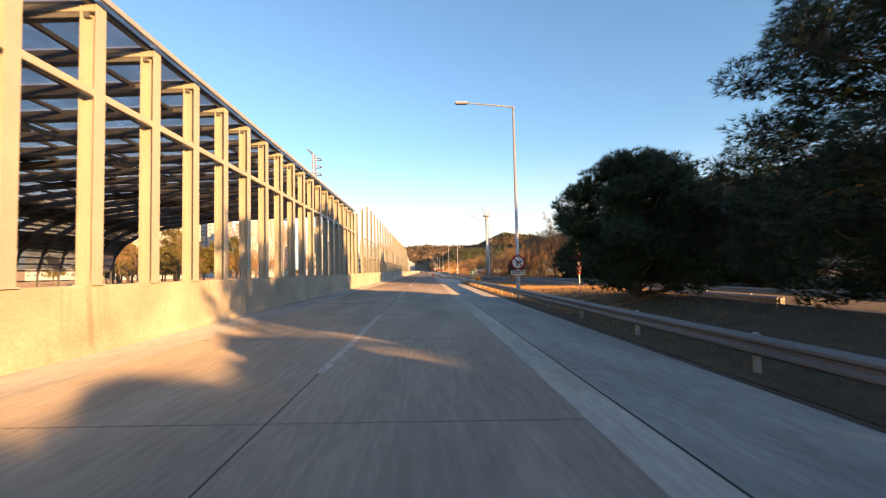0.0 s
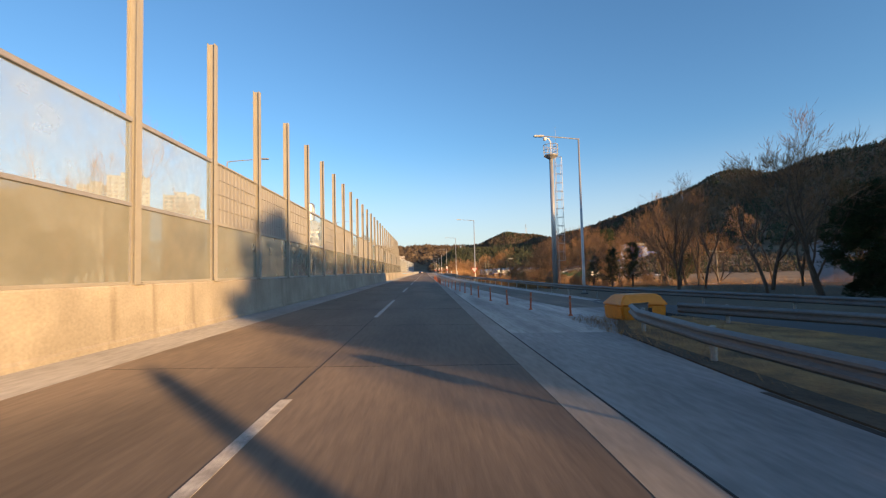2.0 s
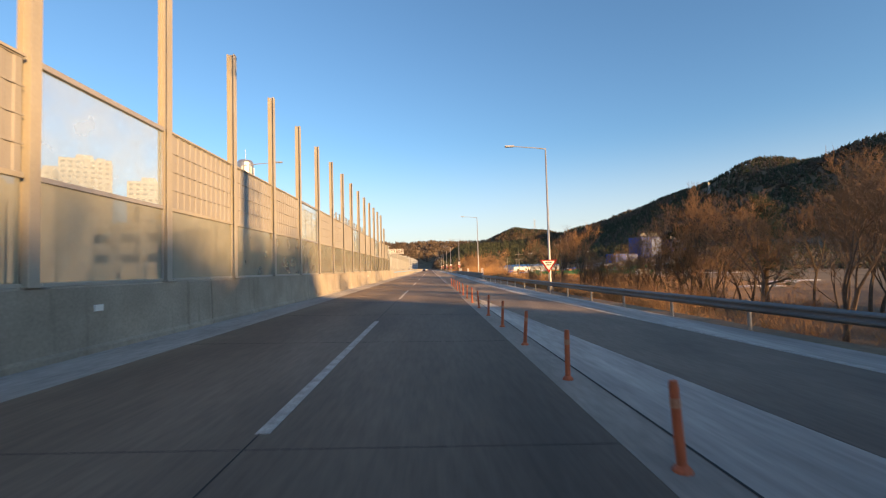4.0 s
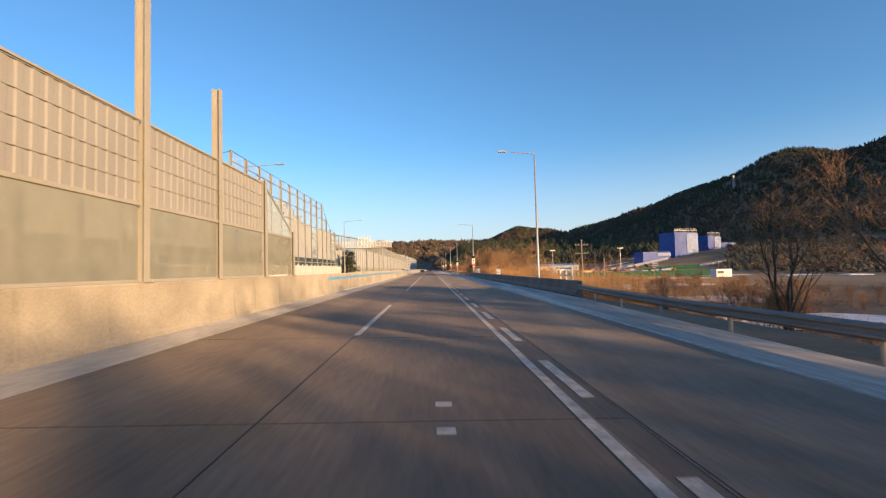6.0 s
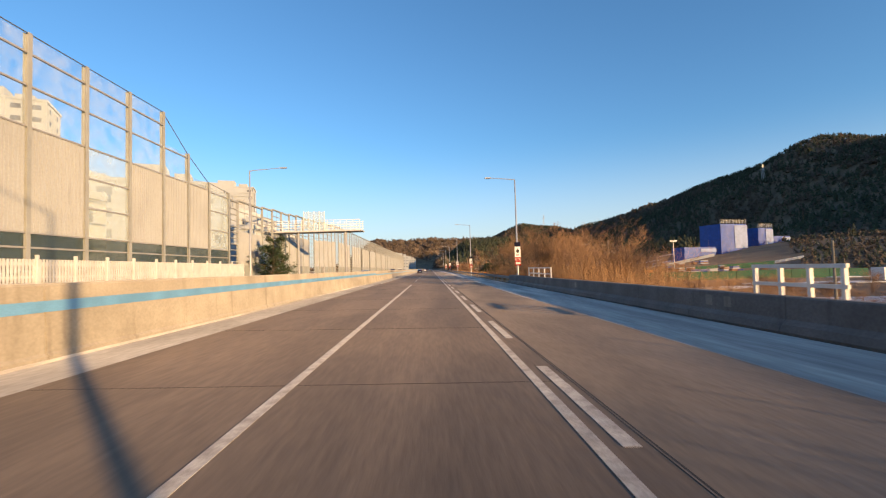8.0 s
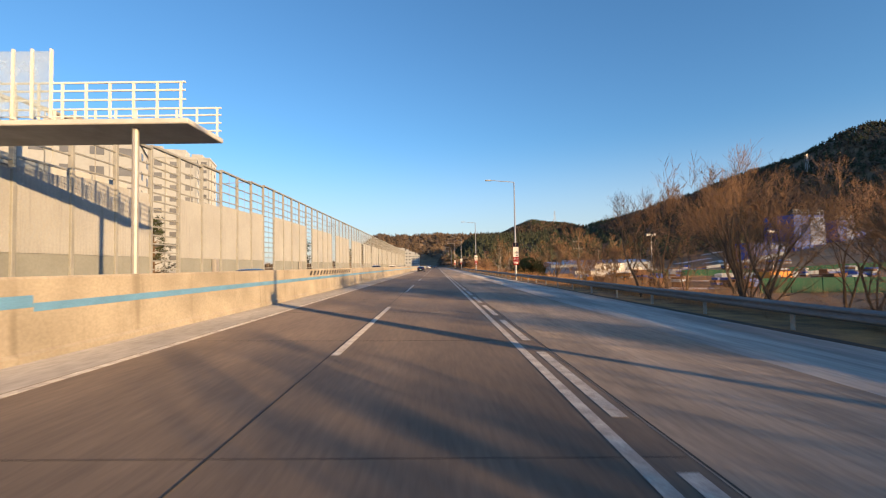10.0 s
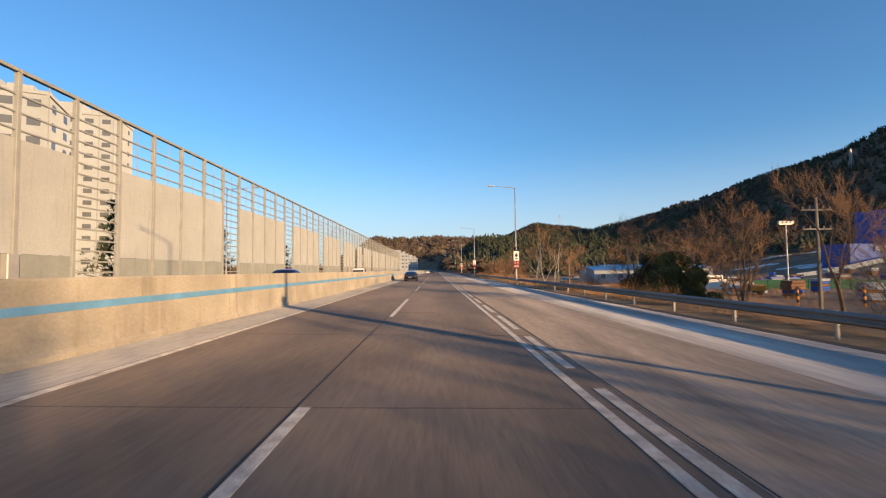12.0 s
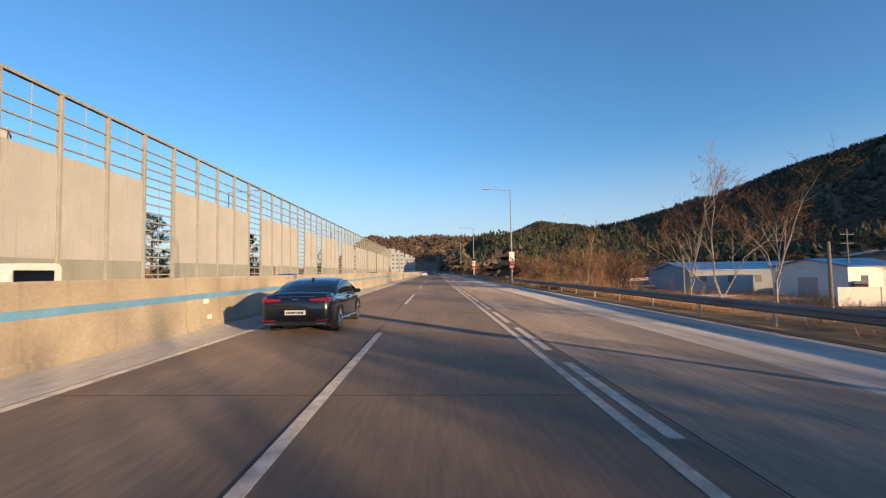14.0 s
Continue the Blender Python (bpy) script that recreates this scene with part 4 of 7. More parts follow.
# ---- street lamps ----
def street_lamp(h=11.9, arm=2.75, side=-1, base=0.0):
    t = thing("street_lamp", "slim galvanised street lamp with one long arm", "street lamp", group="street lamps")
    bm = B()
    tube(bm, [(0, 0, 0), (0, 0, 0.02), (0, 0, h)], [0.12, 0.12, 0.06], 10)
    part("pole", bm, LAMP_STEEL, t, smooth=True)
    bm = B()
    tube(bm, [(0, 0, h - 0.05), (side * 0.6, 0, h + 0.03), (side * arm, 0, h + 0.22)], [0.05, 0.045, 0.035], 8)
    part("arm", bm, LAMP_STEEL, t)
    bm = B()
    v = box(bm, side * (arm + 0.75) if side < 0 else arm - 0.05, side * (arm - 0.05) if side < 0 else arm + 0.75, -0.15, 0.15, h + 0.17, h + 0.29)
    bevel(bm, 0.04, 2)
    head = part("lamp_head", bm, LAMP_STEEL, t)
    bm = B()
    xa = side * (arm + 0.35)
    box(bm, xa - 0.28, xa + 0.28, -0.11, 0.11, h + 0.155, h + 0.172)
    part("lens", bm, WINDOW, head)
    bm = B()
    box(bm, -0.22, 0.22, -0.22, 0.22, -0.4, 0.04)
    part("base", bevel(bm, 0.02), CONCRETE_GREY, t)
    bm = B()
    box(bm, -0.14, -0.11, -0.06, 0.06, 0.7, 1.15)
    part("hatch", bm, LAMP_STEEL, t)
    return t


lamp = street_lamp()
lamp.matrix_world = pose(7.2, 29.1, -0.5)
for x, y, z in ((13.9, 87.4, -0.3), (11.9, 143.2, -0.2), (12.1, 200.65, 0.5), (12.0, 261.8, -0.3), (11.55, 315.4, -0.3), (11.7, 369.8, 0.0), (11.3, 424, -0.1), (11.3, 478, 0.3), (11.4, 533, 0.3), (11.4, 588, 0.3), (11.4, 644, 0.3), (11.4, 700, 0.3)):
    copy_thing(lamp, pose(x, y, z))
lampr = street_lamp(9.6, 2.2)
lampr.matrix_world = pose(21.6, 54.5, -0.4)
lampl = street_lamp(12.9, 3.3, 1)
lampl.matrix_world = pose(-17.4, 206, 0)
for y in (98, 152, 260, 314, 368, 422, 476, 530):
    copy_thing(lampl, pose(-17.4 if y < 262 else -23.4, y, -1.3 if y > 262 else 0))

# ---- camera tower with a caged ladder ----
tw = thing("camera_tower", "grey steel traffic camera tower with platform and caged ladder", "tower")
tw.matrix_world = pose(15.2, 99.2, -0.6)
bm = B()
tube(bm, [(0, 0, 0), (0, 0, 13.9)], [0.27, 0.2], 14)
part("mast", bm, LAMP_STEEL, tw, smooth=True)
bm = B()
tube(bm, [(0, 0, 13.6), (0, 0, 13.9), (0, 0, 14.0)], [0.25, 0.72, 0.75], 16)
part("platform", bm, GREY_STEEL, tw)
for z in (14.5, 15.05):
    bm = B()
    tube(bm, [(0.75 * math.cos(a), 0.75 * math.sin(a), z) for a in [2 * math.pi * k / 16 for k in range(17)]], 0.03, 6, cap=False)
    part("guard_ring", bm, GREY_STEEL, tw)
for k in range(8):
    bm = B()
    a = 2 * math.pi * k / 8
    tube(bm, [(0.75 * math.cos(a), 0.75 * math.sin(a), 14), (0.75 * math.cos(a), 0.75 * math.sin(a), 15.05)], 0.025, 5)
    part("stanchion", bm, GREY_STEEL, tw)
bm = B()
tube(bm, [(0, 0, 14), (0, 0, 15.4), (-0.2, 0, 15.75), (-0.5, 0, 15.85)], 0.06, 8)
part("camera_arm", bm, WHITE_PAINT, tw)
bm = B()
bmesh.ops.create_uvsphere(bm, u_segments=12, v_segments=8, radius=0.2)
bmesh.ops.translate(bm, verts=bm.verts, vec=(-0.6, 0, 15.72))
part("camera_dome", bm, WHITE_PAINT, tw, smooth=True)
bm = B()
tube(bm, [(0.55, 0, 14), (0.55, 0, 17.0)], [0.02, 0.008], 5)
part("lightning_rod", bm, GREY_STEEL, tw)
for s in (-0.2, 0.2):
    bm = B()
    tube(bm, [(0.42, s, 0.5), (0.42, s, 14)], 0.025, 5)
    part("ladder_rail", bm, GREY_STEEL, tw)
bm = B()
for k in range(44):
    tube(bm, [(0.42, -0.2, 0.6 + 0.3 * k), (0.42, 0.2, 0.6 + 0.3 * k)], 0.015, 4)
part("rung", bm, GREY_STEEL, tw)
for k in range(13):
    bm = B()
    z = 3 + 0.9 * k
    tube(bm, [(0.42 + 0.7 * math.sin(math.pi * i / 8), 0.36 * math.cos(math.pi * i / 8) * (1 if i not in (0, 8) else 0.56), z) for i in range(9)], 0.022, 4)
    part("cage_hoop", bm, GREY_STEEL, tw)
for s in (-0.25, 0.0, 0.25):
    bm = B()
    tube(bm, [(1.12 - abs(s) * 0.4, s, 3), (1.12 - abs(s) * 0.4, s, 13.8)], 0.016, 4)
    part("cage_strip", bm, GREY_STEEL, tw)

# ---- delineators, crash cushion, signs ----
def delineator():
    t = thing("delineator_post", "flexible orange delineator post with a pale band", "delineator", group="delineator posts")
    bm = B()
    tube(bm, [(0, 0, 0), (0, 0, 0.03), (0, 0, 0.06)], [0.085, 0.075, 0.045], 10)
    part("foot", bm, ORANGE, t)
    bm = B()
    tube(bm, [(0, 0, 0.05), (0, 0, 0.7), (0, 0, 0.74)], [0.04, 0.038, 0.03], 10)
    post = part("post", bm, ORANGE, t, smooth=False)
    bm = B()
    tube(bm, [(0, 0, 0.52), (0, 0, 0.6)], 0.042, 10)
    part("band", bm, WORN_BAND, post, "worn pale reflective band")
    return t


dl = delineator()
spots = [(7.2, 70.4), (6.35, 73.1), (5.9, 76.1), (5.5, 79.1), (5.2, 82.2), (5.05, 85.4)]
spots += [(5.05 - 1.3 * min(1, (y - 85.4) / 24), y) for y in [88.4 + 3.0 * k for k in range(22)] if y < 150]
dl.matrix_world = pose(*on(*spots[0]))
for i, (x, y) in enumerate(spots[1:]):
    copy_thing(dl, pose(x, y, lay(x), random.uniform(-3, 3), random.uniform(-4, 4), 0))

cush = thing("crash_cushion", "orange-yellow plastic crash bin at the tip of the verge", "crash cushion")
cush.matrix_world = pose(*on(9.05, 69.2), 0, 0, 6)
bm = B()
v = box(bm, -0.82, 0.82, -0.6, 0.6, 0.0, 0.5)
for q in v[:4]:
    q.co.x *= 0.94
part("bin", bevel(bm, 0.05, 2), YELLOW, cush)
bm = B()
v = box(bm, -0.88, 0.88, -0.66, 0.66, 0.5, 0.86)
for q in v[4:]:
    q.co.x = q.co.x * 0.72 + 0.06
    q.co.y *= 0.6
part("lid", bevel(bm, 0.05, 2), YELLOW, cush)
for k in range(3):
    bm = B()
    box(bm, -0.32 + 0.22 * k, -0.18 + 0.22 * k, -0.625, -0.6, 0.18, 0.42)
    part("marking", bm, BLACK, cush)


def disc(bm, r, y0, y1, n=28, z=0.0, x=0.0):
    tube(bm, [(x, y0, z), (x, y1, z)], r, n)
    return bm


def bars(bm, x0, x1, z0, z1, y, rows, seed=1, fill=0.85):
    """Plain bars that stand for writing too small to read."""
    rnd = random.Random(seed)
    h = (z1 - z0) / rows
    for r in range(rows):
        x = x0
        while x < x1 - 0.02:
            w = rnd.uniform(0.05, 0.16) * (x1 - x0)
            box(bm, x, min(x + w, x1), y - 0.003, y, z0 + r * h + h * 0.15, z0 + r * h + h * fill)
            x += w + 0.035 * (x1 - x0)
    return bm


sg = thing("no_right_turn_sign", "round red-rimmed sign that forbids a turn, plate below", "road sign")
sg.matrix_world = pose(7.17, 28.9, 2.0) @ Matrix.Scale(0.92, 4)
bm = B()
disc(bm, 0.45, 0.0, 0.02)
part("plate", bm, WHITE_PAINT, sg)
bm = B()
n = 32
ring = [[bm.verts.new((r * math.cos(2 * math.pi * k / n), yy, r * math.sin(2 * math.pi * k / n))) for k in range(n)] for r, yy in ((0.46, -0.004), (0.36, -0.004), (0.36, 0.0), (0.46, 0.0))]
for a in range(4):
    for k in range(n):
        bm.faces.new((ring[a][k], ring[a][(k + 1) % n], ring[(a + 1) % 4][(k + 1) % n], ring[(a + 1) % 4][k]))
part("rim", bm, RED_PAINT, sg)
bm = B()
box(bm, -0.10, -0.02, -0.006, -0.001, -0.25, 0.08)
box(bm, -0.02, 0.12, -0.006, -0.001, 0.0, 0.08)
v = [bm.verts.new(p) for p in ((0.12, -0.006, -0.06), (0.12, -0.006, 0.14), (0.26, -0.006, 0.04))]
bm.faces.new(v)
part("arrow", bm, BLACK, sg)
bm = B()
box(bm, -0.42, 0.42, -0.009, -0.006, -0.035, 0.035)
bmesh.ops.rotate(bm, verts=bm.verts, matrix=Matrix.Rotation(radians(45), 3, "Y"))
part("bar", bm, RED_PAINT, sg)
bm = B()
box(bm, -0.45, 0.45, 0.0, 0.02, -0.8, -0.52)
sub = part("lower_plate", bm, WHITE_PAINT, sg)
bm = B()
bars(bm, -0.4, 0.4, -0.77, -0.55, -0.001, 2, 3)
part("writing", bm, BLACK, sub)["kind"] = "stuff"

rp = thing("marker_pole", "slim roadside pole with yellow and red plates", "marker pole")
rp.matrix_world = pose(15.1, 41.2, -0.25)
bm = B()
tube(bm, [(0, 0, -0.5), (0, 0, 4.3)], 0.05, 8)
part("pole", bm, WHITE_PAINT, rp)
bm = B()
box(bm, -0.22, 0.22, -0.08, -0.06, 1.3, 3.0)
rplate = part("red_plate", bm, RED_PAINT, rp)
bm = B()
bars(bm, -0.13, 0.13, 1.45, 2.85, -0.082, 6, 5)
part("writing", bm, WHITE_PAINT, rplate)
bm = B()
box(bm, -0.21, 0.21, -0.08, -0.06, 3.03, 4.25)
yplate = part("yellow_plate", bm, YELLOW, rp)
bm = B()
bars(bm, -0.09, 0.09, 3.25, 3.95, -0.082, 3, 6)
part("writing", bm, BLACK, yplate)

gs = thing("distance_sign", "small green kilometre plate on a post", "road sign")
gs.matrix_world = pose(7.3, 55.2, 0.0)
bm = B()
tube(bm, [(0, 0, -0.4), (0, 0, 1.3)], 0.04, 8)
part("post", bm, GALV, gs)
bm = B()
box(bm, -0.24, 0.24, -0.06, -0.04, 0.98, 1.52)
pl = part("plate", bm, GREEN_SIGN, gs)
bm = B()
bars(bm, -0.1, 0.1, 1.05, 1.45, -0.062, 2, 8)
part("writing", bm, WHITE_PAINT, pl)

ch = thing("chevron_marker", "small yellow and black hazard marker on a rail", "road sign")
ch.matrix_world = pose(11.6, 53.5, -0.2)
bm = B()
tube(bm, [(0, 0, -0.3), (0, 0, 0.9)], 0.035, 8)
part("post", bm, GALV, ch)
bm = B()
box(bm, -0.14, 0.14, -0.05, -0.035, 0.35, 0.95)
pl = part("plate", bm, BLACK, ch)
bm = B()
for k in range(3):
    box(bm, -0.12, 0.12, -0.054, -0.05, 0.42 + 0.19 * k, 0.51 + 0.19 * k)
part("stripe", bm, YELLOW, pl)

# give-way sign on the lamp at the end of the slip road
tr = thing("yield_sign", "red-bordered triangular yield sign with writing", "road sign")
tr.matrix_world = pose(11.75, 142.95, 2.12)


def tri(bm, s, y, ym):
    a = [(-0.72 * s, 0.0), (0.72 * s, 0.0), (0.0, -1.1 * s)]
    f = [bm.verts.new((x, y, z - 0.36 * (1 - s))) for x, z in a]
    b = [bm.verts.new((x, ym, z - 0.36 * (1 - s))) for x, z in a]
    bm.faces.new(f)
    bm.faces.new(b[::-1])
    for i in range(3):
        bm.faces.new((f[i], f[(i + 1) % 3], b[(i + 1) % 3], b[i]))
    bmesh.ops.recalc_face_normals(bm, faces=bm.faces[:])
    return bm


part("plate", tri(B(), 1.0, 0.0, 0.02), RED_PAINT, tr)
part("field", tri(B(), 0.72, -0.006, -0.001), WHITE_PAINT, tr)
bm = B()
bars(bm, -0.28, 0.28, -0.32, -0.14, -0.008, 1, 9)
bars(bm, -0.2, 0.2, -0.5, -0.36, -0.008, 1, 10)
part("writing", bm, BLACK, tr)


def text(s, size, at, mat, parent, name="digit"):
    """A flat sign of built-in lettering as a mesh."""
    cu = bpy.data.curves.new(name, "FONT")
    cu.body, cu.size, cu.align_x, cu.align_y, cu.extrude = s, size, "CENTER", "CENTER", 0.002
    tmp = bpy.data.objects.new(name, cu)
    me = bpy.data.meshes.new_from_object(tmp)
    bpy.data.objects.remove(tmp)
    me.materials.append(mat)
    o = new(name, me)
    o.parent = parent
    o.matrix_local = pose(*at, 90, 0, 0)
    return o


def lamp_banner(y, x, z, digit, n):
    """A tall three-part notice on a lamp pole."""
    t = thing("banner_sign", "tall notice on a lamp pole: dark number, white picture, red panel", "sign", group="pole notices")
    t.matrix_world = pose(x, y, z)
    bm = B()
    box(bm, -0.33, 0.33, -0.02, 0.02, 2.15, 2.65)
    p = part("top_panel", bm, NAVY, t)
    if digit:
        text(digit, 0.42, (0, -0.024, 2.4), WHITE_PAINT, p)
    bm = B()
    box(bm, -0.33, 0.33, -0.02, 0.02, 0.95, 2.15)
    p = part("picture_panel", bm, WHITE_PAINT, t)
    bm = B()
    rnd = random.Random(n)
    if n % 2:
        box(bm, -0.17, 0.17, -0.026, -0.02, 1.5, 1.78)
        box(bm, -0.1, 0.1, -0.026, -0.02, 1.42, 1.5)
        disc(bm, 0.07, -0.026, -0.02, 12, 1.86)
        bars(bm, -0.16, 0.16, 1.1, 1.3, -0.021, 1, n)
    else:
        for k in range(4):
            a, c = rnd.uniform(-0.3, 0.1), rnd.uniform(1.2, 1.7)
            tube(bm, [(a, -0.024, c), (a + rnd.uniform(0.1, 0.3), -0.024, c + rnd.uniform(-0.25, 0.2))], 0.03, 4)
        disc(bm, 0.1, -0.026, -0.02, 12, 1.12, 0.1)
    part("picture", bm, BLACK, p)
    bm = B()
    box(bm, -0.33, 0.33, -0.02, 0.02, 0.0, 0.95)
    p = part("red_panel", bm, RED_PAINT, t)
    bm = B()
    bars(bm, -0.26, 0.26, 0.1, 0.42, -0.021, 1, n * 5)
    part("writing", bm, WHITE_PAINT, p)["kind"] = "stuff"
    text("\uc6b0\uc120", 0.36, (0, -0.024, 0.66), WHITE_PAINT, p, "lettering")
    return t


lamp_banner(261.6, 12.0, 1.7, "", 1)
lamp_banner(315.2, 11.55, 1.55, "1", 2)
lamp_banner(369.6, 11.7, 1.75, "2", 3)
lamp_banner(423.8, 11.3, 1.8, "3", 4)
lamp_banner(477.8, 11.3, 1.9, "", 5)

# overhead line poles beside the road
def utility_pole(h, arms=2):
    t = thing("utility_pole", "concrete utility pole with cross-arms", "utility pole", group="utility poles")
    bm = B()
    tube(bm, [(0, 0, 0), (0, 0, h)], [0.14, 0.09], 10)
    part("pole", bm, CONCRETE, t)
    for k in range(arms):
        bm = B()
        z = h - 0.9 - 1.4 * k
        box(bm, -1.1, 1.1, -0.05, 0.05, z - 0.05, z + 0.05)
        for s in (-1, -0.5, 0.5, 1):
            tube(bm, [(s, 0, z + 0.05), (s, 0, z + 0.25)], 0.05, 6)
        part("cross_arm", bm, CONCRETE, t)
    return t


up = utility_pole(9.4)
up.matrix_world = pose(22.6, 175.6, -3.7)
for x, y, h in ((27.3, 232.4, 0.1), (29.2, 346, 0.8), (34, 290, 0), (66.2, 436, 1.5), (45, 118, 0)):
    copy_thing(up, pose(x, y, -3.6 + h))
plain = utility_pole(6.5, 0)
plain.matrix_world = pose(67.8, 487, -2.5)
for x, y in ((28, 372), (38, 250), (48, 300), (26, 395), (31, 420)):
    copy_thing(plain, pose(x, y, -3.4))

yb = thing("reflector_box", "yellow plastic box fixed on top of the guard rail", "reflector")
yb.matrix_world = pose(11.72, 290.3, lay(11.7) + 0.72)
bm = B()
box(bm, -0.2, 0.2, -0.08, 0.08, 0.02, 0.24)
part("body", bevel(bm, 0.025, 2), YELLOW, yb)
bm = B()
box(bm, -0.03, 0.03, -0.03, 0.03, -0.2, 0.02)
part("foot", bm, GALV, yb)
for x, y in ((49, 372), (54, 368), (44, 352)):
    t = thing("striped_bollard", "yellow and black striped bollard in a yard", "bollard", (x, y, ground_z(x, y)), group="striped bollards")
    for k in range(6):
        bm = B()
        tube(bm, [(0, 0, 0.42 * k - (0.3 if k == 0 else 0)), (0, 0, 0.42 * k + 0.42)], 0.16, 8)
        part("band", bm, BLACK if k % 2 else YELLOW, t)

def floodlight_mast(at):
    t = thing("floodlight_mast", "tall pole with a bar of floodlights over a yard", "light pole", at, group="yard masts")
    bm = B()
    tube(bm, [(0, 0, -0.5), (0, 0, 13.6)], [0.16, 0.1], 10)
    part("pole", bm, LAMP_STEEL, t)
    bm = B()
    box(bm, -1.3, 1.3, -0.06, 0.06, 13.3, 13.42)
    part("bar", bm, LAMP_STEEL, t)
    for k in range(4):
        bm = B()
        x = -1.2 + 0.8 * k
        v = box(bm, x - 0.28, x + 0.28, -0.3, 0.1, 13.44, 13.95)
        for q in v[:4]:
            q.co.y += 0.12
        part("floodlight", bevel(bm, 0.04), WHITE_PAINT, t)
    return t


for x, y in ((68.5, 397.6), (105, 396)):
    floodlight_mast((x, y, ground_z(x, y)))


def yard_truck(at, rz):
    """A small tipper truck: cab, bed, wheels."""
    t = thing("tipper_truck", "small orange tipper truck parked in a yard", "truck", at, rz=rz)
    bm = B()
    v = box(bm, -1.0, 1.0, 2.4, 4.2, 0.5, 2.4)
    for q in v[4:]:
        q.co.y -= 0.25 if q.co.y > 3 else 0
    cab = part("cab", bevel(bm, 0.08, 2), YELLOW, t)
    for s in (-1.01, 1.01):
        bm = B()
        box(bm, s - 0.01, s + 0.01, 2.7, 3.7, 1.5, 2.15)
        part("window", bm, WINDOW, cab)
    bm = B()
    box(bm, -1.05, 1.05, -1.6, 2.2, 0.85, 0.98)
    for a in (-1.05, 0.98):
        box(bm, a, a + 0.07, -1.6, 2.2, 0.98, 1.75)
    box(bm, -1.05, 1.05, 2.13, 2.2, 0.98, 1.9)
    part("bed", bm, YELLOW, t)
    bm = B()
    box(bm, -0.45, 0.45, -1.5, 3.9, 0.5, 0.8)
    part("chassis", bm, BLACK, t)
    for sx in (-0.9, 0.9):
        for y in (-0.7, 3.2):
            bm = B()
            tube(bm, [(sx - 0.14, y, 0.45), (sx + 0.14, y, 0.45)], 0.45, 16)
            part("wheel", bm, BLACK, t)
    return t


yard_truck((57, 391, ground_z(57, 391)), 65)

# ---- trees ----
class Soup:
    """Plain lists of vertices and faces, for things with very many small pieces."""

    def __init__(self):
        self.v, self.f, self.m = [], [], []

    def bar(self, p, q, r0, r1, sides=4, mi=0):
        d = (q - p)
        if d.length < 1e-5:
            return
        d.normalize()
        a = d.orthogonal().normalized()
        b = d.cross(a)
        n = len(self.v)
        for c, r in ((p, r0), (q, r1)):
            for k in range(sides):
                w = 2 * math.pi * k / sides
                self.v.append(c + (a * math.cos(w) + b * math.sin(w)) * r)
        for k in range(sides):
            self.f.append((n + k, n + (k + 1) % sides, n + sides + (k + 1) % sides, n + sides + k))
            self.m.append(mi)

    def blade(self, c, d, side, L, w, mi=0):
        n = len(self.v)
        self.v += [c - side * w, c + side * w, c + d * L]
        self.f.append((n, n + 1, n + 2))
        self.m.append(mi)

    def mesh(self, name, mats):
        me = bpy.data.meshes.new(name)
        me.from_pydata([tuple(v) for v in self.v], [], self.f)
        for m in mats:
            me.materials.append(m)
        me.polygons.foreach_set("material_index", self.m)
        me.update()
        return me


def rvec(rnd):
    while True:
        v = Vector((rnd.uniform(-1, 1), rnd.uniform(-1, 1), rnd.uniform(-1, 1)))
        if 0.05 < v.length < 1:
            return v.normalized()


def grow(trunk, twigs, rnd, p, d, L, r, depth, spread, up):
    """One limb and what branches off it."""
    n = 3 if depth > 1 else 2
    pts = [p]
    for i in range(n):
        d = (d + rvec(rnd) * 0.16 + Vector((0, 0, up))).normalized()
        q = pts[-1] + d * (L / n)
        r1 = r * (1 - 0.3 / n)
        if depth > 1:
            (trunk if depth > 2 else twigs).bar(pts[-1], q, r, r1, 5 if depth > 3 else 3)
        else:
            e = q - pts[-1]
            twigs.blade(pts[-1], e.normalized(), e.orthogonal().normalized(), e.length * 1.25, max(r * 0.8, 0.007))
        r = r1
        pts.append(q)
    if depth == 0:
        return
    kids = 3 if depth > 2 else 4 if depth > 1 else 5
    for k in range(kids):
        s = rnd.uniform(0.35, 1.0) if k else 1.0
        i = min(n - 1, int(s * n))
        base = pts[i].lerp(pts[i + 1], s * n - i) if i < n else pts[-1]
        nd = (d + rvec(rnd) * (spread if k else spread * 0.5)).normalized()
        grow(trunk, twigs, rnd, base, nd, L * rnd.uniform(0.55, 0.8), r * rnd.uniform(0.5, 0.7) if k else r * 0.75, depth - 1, spread, up)


def bare_tree(seed, h, name, label, bark, twig, stems=1, depth=5, spread=0.75, up=0.06, r=0.13):
    rnd = random.Random(seed)
    trunk, twigs = Soup(), Soup()
    for s in range(stems):
        lean = Vector((rnd.uniform(-0.25, 0.25), rnd.uniform(-0.25, 0.25), 1)) if stems > 1 else Vector((rnd.uniform(-0.06, 0.06), rnd.uniform(-0.06, 0.06), 1))
        grow(trunk, twigs, rnd, Vector((rnd.uniform(-0.2, 0.2) * (stems > 1), rnd.uniform(-0.2, 0.2) * (stems > 1), -0.3)), lean.normalized(), h * 0.36, r, depth, spread, up)
    t = thing(name, label, "tree" if h > 3.5 else "shrub", group=name + "s")
    a = new("trunk", trunk.mesh("trunk", [bark]))
    b = new("crown", twigs.mesh("crown", [twig]))
    a.parent = b.parent = t
    return t


